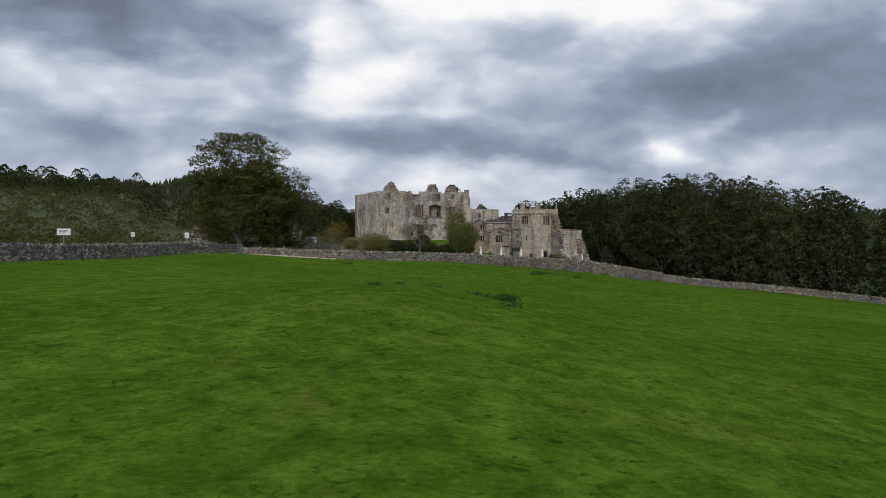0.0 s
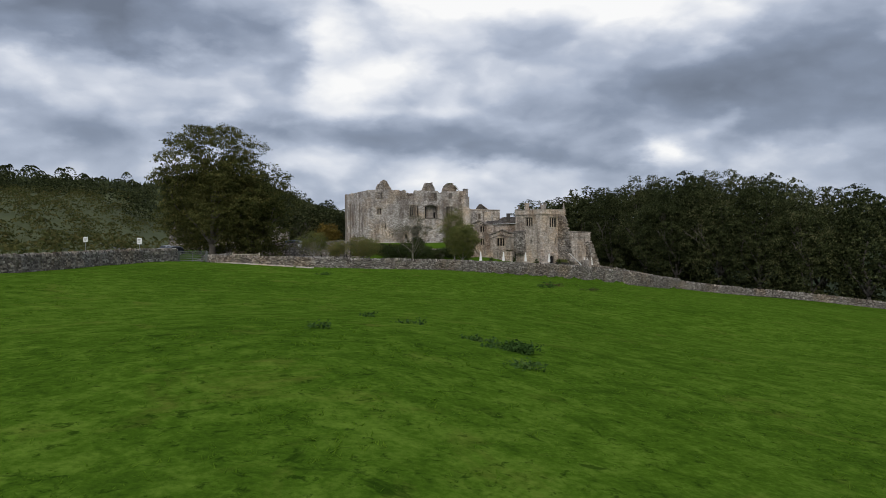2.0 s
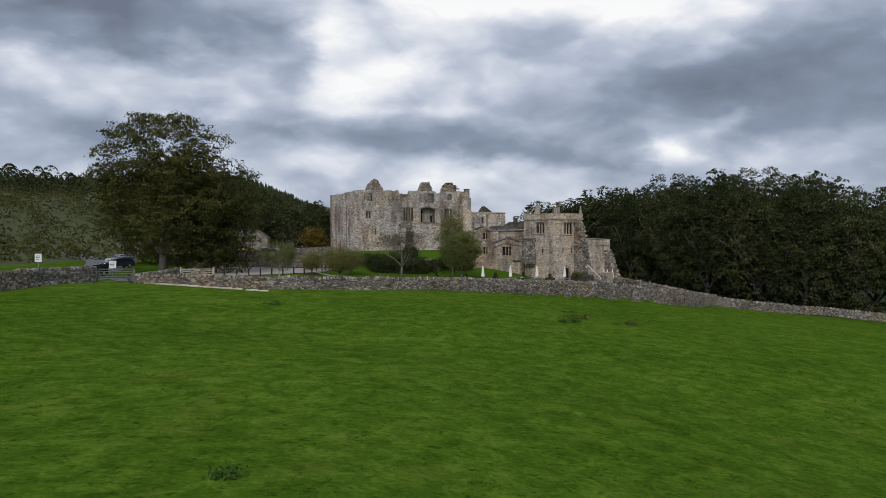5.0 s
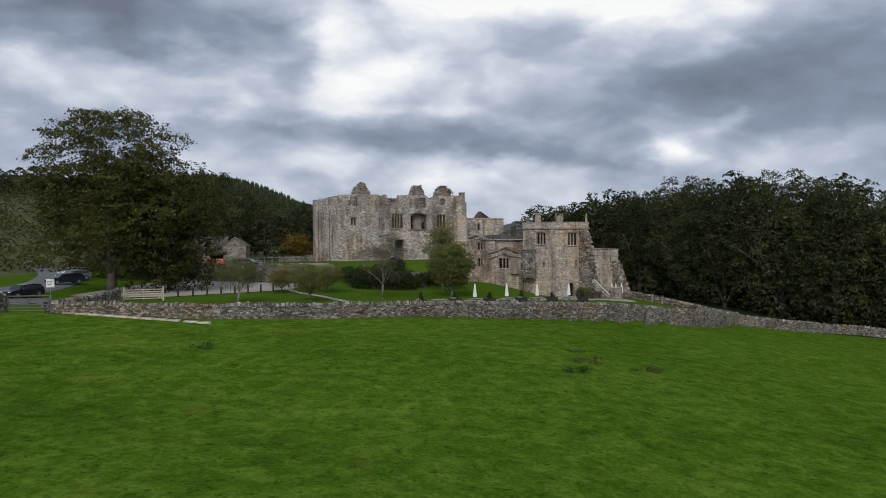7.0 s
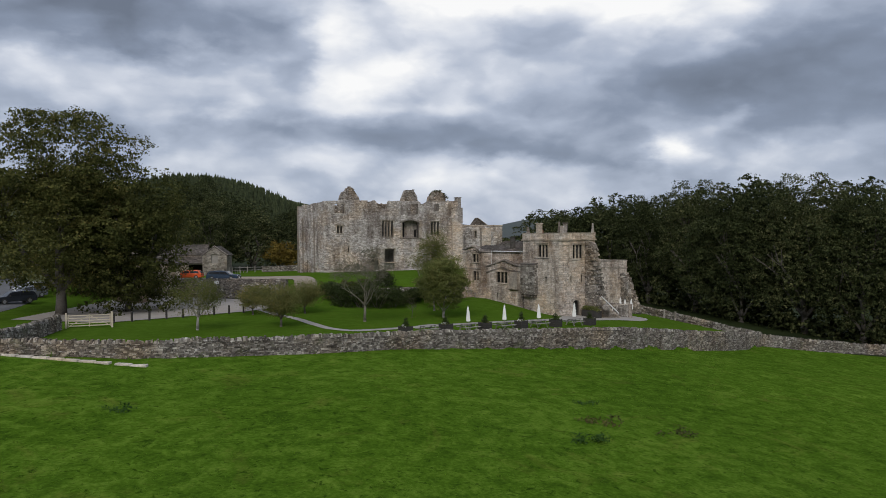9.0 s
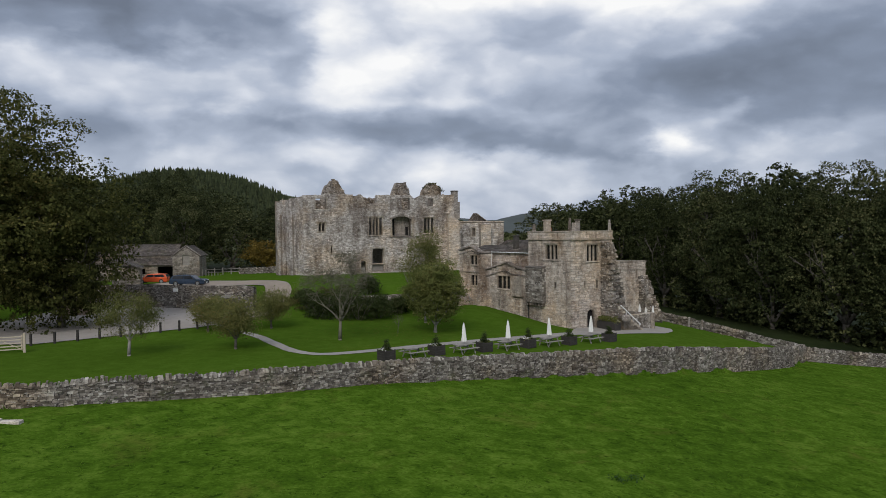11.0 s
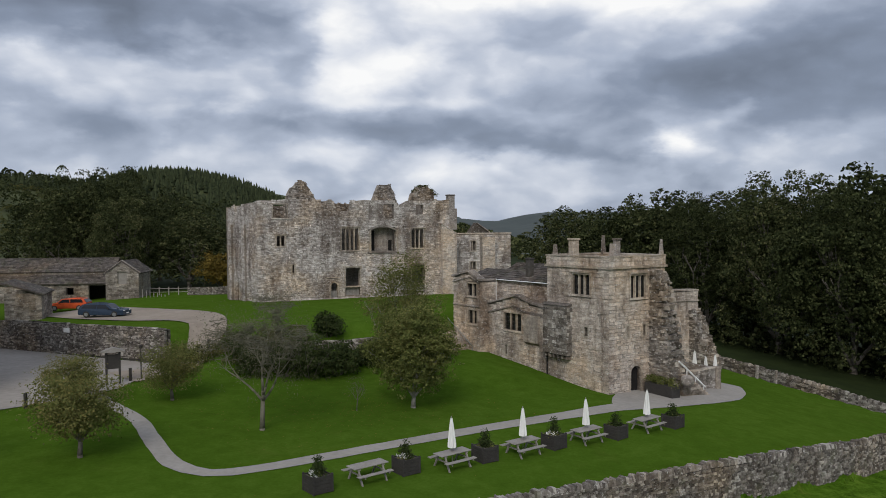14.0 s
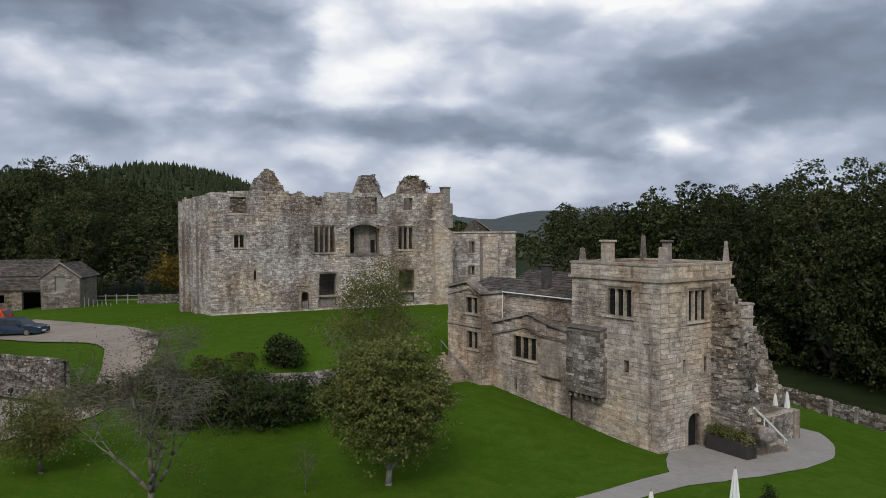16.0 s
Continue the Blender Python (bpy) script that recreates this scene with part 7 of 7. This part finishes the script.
def conifer(x, y, z):
    h, r = rng.uniform(4.8, 8.2), rng.uniform(1.3, 2.0)
    v, f = [], []
    for k in range(3):
        z0, z1, rr = z + h * (0.05 + 0.27 * k), z + h * (0.05 + 0.27 * k + 0.41), r * (1 - 0.24 * k)
        n = len(v)
        tw = rng.uniform(0, 1)
        for i in range(7):
            a = 2 * math.pi * i / 7 + tw
            q = rr * rng.uniform(0.7, 1.15)
            v.append((x + q * math.cos(a), y + q * math.sin(a), z0 + rng.uniform(-0.4, 0.4)))
        v.append((x, y, z1))
        f.extend((n + i, n + (i + 1) % 7, n + 7) for i in range(7))
    return v, f


def clump(size, spread, n, tall):
    def make(x, y, z):
        v, f = [], []
        w, h = spread * rng.uniform(0.6, 1.4), tall * rng.uniform(0.5, 1.3)
        for _ in range(n):
            a, e = rng.uniform(0, 6.28), rng.uniform(0.0, 1.57)
            c = Vector((x + w * math.cos(a) * math.cos(e), y + w * math.sin(a) * math.cos(e), z + h * math.sin(e)))
            u = Vector((rng.uniform(-1, 1), rng.uniform(-1, 1), rng.uniform(-0.6, 0.6))).normalized() * size
            w2 = Vector((rng.uniform(-1, 1), rng.uniform(-1, 1), rng.uniform(0.2, 1))).normalized() * size * 0.7
            k = len(v)
            v.extend((tuple(c - u), tuple(c - w2), tuple(c + u), tuple(c + w2)))
            f.append((k, k + 1, k + 2, k + 3))
        return v, f
    return make


spots = []
while len(spots) < 4200:
    x, y = rng.uniform(-420, -60), rng.uniform(420, 600)
    if gz(x, y) > 8:
        spots.append((x, y))
scatter("conifer_plantation", "dark conifer plantation along the ridge", "wood", spots, conifer, M_CONIFER)
spots = []
while len(spots) < 900:
    x, y = rng.uniform(200, 520), rng.uniform(300, 640)
    if gz(x, y) > 8:
        spots.append((x, y))
scatter("conifer_plantation", "dark conifer plantation on the far valley side", "wood", spots, conifer, M_CONIFER)
spots = []
while len(spots) < 1500:
    x, y = rng.uniform(-300, -50), 95 + 325 * rng.random() ** 1.4
    if x < -0.3 * y - 24 + rng.uniform(-6, 6) or (x < -60 and y < 180):
        spots.append((x, y))
scatter("hillside_scrub", "olive and brown scrub over the hillside", "scrub", spots, clump(0.36, 2.5, 64, 2.4), M_SCRUB)
spots = [(rng.uniform(-330, -110), rng.uniform(330, 470)) for _ in range(170)]
scatter("hill_wood", "dark trees along the hill's crest", "wood", spots, clump(0.55, 4.4, 210, 10.0), M_WOODLEAF)
spots = []
while len(spots) < 420:
    x, y = rng.uniform(-20, 420), rng.uniform(430, 1100)
    spots.append((x, y))
scatter("valley_wood", "distant woods down the valley", "wood", spots, clump(1.6, 6.5, 60, 9.0), M_WOODLEAF)
spots = []
while len(spots) < 420:
    u = rng.uniform(0, len(front_row) - 1.01)
    i = int(u)
    a, b = front_row[i], front_row[i + 1]
    d = rng.uniform(-2.5, 12)
    spots.append((a[0] + (b[0] - a[0]) * (u - i) + d * 0.6, a[1] + (b[1] - a[1]) * (u - i) + d * 0.8))
scatter("undergrowth", "shaded undergrowth along the wood's edge", "undergrowth", spots, clump(0.32, 1.3, 40, 2.4), M_WOODLEAF)


spots = []
while len(spots) < 90:
    x, y = rng.uniform(-16, -6), rng.uniform(144, 153)
    if abs(y - (145.5 + 0.3 * (x + 11))) < 3.2 and x + 17 > (y - 144) * 0.3:
        spots.append((x, y))
scatter("bank_scrub", "brown and olive weeds over the bank below the keep", "scrub", spots, clump(0.11, 0.7, 60, 0.75), M_SCRUB)


def fallen(count, box, seed):
    r = random.Random(seed)
    def leaf(x, y, z):
        a, q = r.uniform(0, 6.28), r.uniform(0.03, 0.06)
        u, w = (q * math.cos(a), q * math.sin(a)), (-q * 0.6 * math.sin(a), q * 0.6 * math.cos(a))
        z += 0.02
        return [(x - u[0], y - u[1], z), (x - w[0], y - w[1], z + 0.01), (x + u[0], y + u[1], z), (x + w[0], y + w[1], z + 0.015)], [(0, 1, 2, 3)]
    pts = [(r.gauss(box[0], box[2]), r.gauss(box[1], box[3])) for _ in range(count)]
    return pts, leaf


pts, leaf = fallen(900, (-1.0, 133.5, 5.0, 4.0), 12)
scatter("fallen_leaves", "yellow and pale fallen leaves on the lawn", "leaves", pts, leaf, M_AUTUMN)


def tufts(name, label, count, box, height, mat, keep=None, seed=7):
    """Blades of grass in tufts, as one object."""
    r = np.random.RandomState(seed)
    x0, x1, y0, y1 = box
    x, y = r.uniform(x0, x1, count), r.uniform(y0, y1, count)
    if keep is not None:
        ok = keep(x, y)
        x, y = x[ok], y[ok]
    n, blades = len(x), 5
    z = ground_z(x, y)
    bx, by = np.repeat(x, blades) + r.normal(size=n * blades) * 0.07, np.repeat(y, blades) + r.normal(size=n * blades) * 0.07
    bz = np.repeat(z, blades) - 0.03
    h = np.repeat(height * r.uniform(0.4, 1.3, n), blades) * r.uniform(0.6, 1.2, n * blades)
    a = r.uniform(0, 6.283, n * blades)
    w = 0.022
    lean = r.normal(size=(n * blades, 2)) * 1.5
    base = np.stack([bx, by, bz], 1)
    side = np.stack([np.cos(a), np.sin(a), 0 * a], 1) * w
    tip = base + np.stack([lean[:, 0] * h, lean[:, 1] * h, h], 1)
    v = np.stack([base - side, base + side, tip], 1).reshape(-1, 3)
    me = bpy.data.meshes.new(name)
    m = n * blades
    me.vertices.add(3 * m)
    me.vertices.foreach_set("co", v.astype(np.float32).ravel())
    me.loops.add(3 * m)
    me.loops.foreach_set("vertex_index", np.arange(3 * m, dtype=np.int32))
    me.polygons.add(m)
    me.polygons.foreach_set("loop_start", np.arange(0, 3 * m, 3, dtype=np.int32))
    me.update(calc_edges=True)
    me.materials.append(mat)
    return tagged(new(name, me), label, "grass", kind="stuff")


def in_field(x, y):
    return y < np.interp(x, WALL_X, WALL_Y) - 0.4


tufts("grass_tufts", "uneven tufts of pasture grass over the field", 14000, (-30, 34, 2, 128), 0.09, M_BLADES, in_field)
tufts("near_grass", "thick pasture grass near the walk's start", 60000, (-60, 60, -2, 90), 0.07, M_BLADES, lambda x, y: in_field(x, y) & (np.abs(np.sin(x * 91.7 + y * 37.3)) < 0.9 * np.exp(-(y / 38) ** 2)), 8)
tufts("wall_foot_grass", "longer rank grass along the foot of the wall", 5000, (-31, 44, 98, 146), 0.32, M_BLADES, lambda x, y: np.abs(np.interp(x, WALL_X, WALL_Y) - 0.75 - y) < 0.4, 9)
for k, (x, y, r, h, c, mat) in enumerate(WEEDS):
    lobes = [(rng.uniform(-0.7, 0.7) * r, rng.uniform(-0.5, 0.5) * r, h * 0.3, r * 0.45, r * 0.4, h * 0.5) for _ in range(8)]
    w = thing("nettle_patch", "dark patch of nettles and thistles in the pasture", "weeds", pose(x, y, gz(x, y)), "weed patches")
    part("foliage", leaf_cloud("foliage", lobes, c, 0.06, 300 + k, mat, inner=0.2), mat, w)
# ---------------------------------------------------------------- single stones of the nearest walls
for lists, mat, parent in OWN:
    cache = []
    for q in lists:
        own_stone("stone", q, mat, parent, cache)
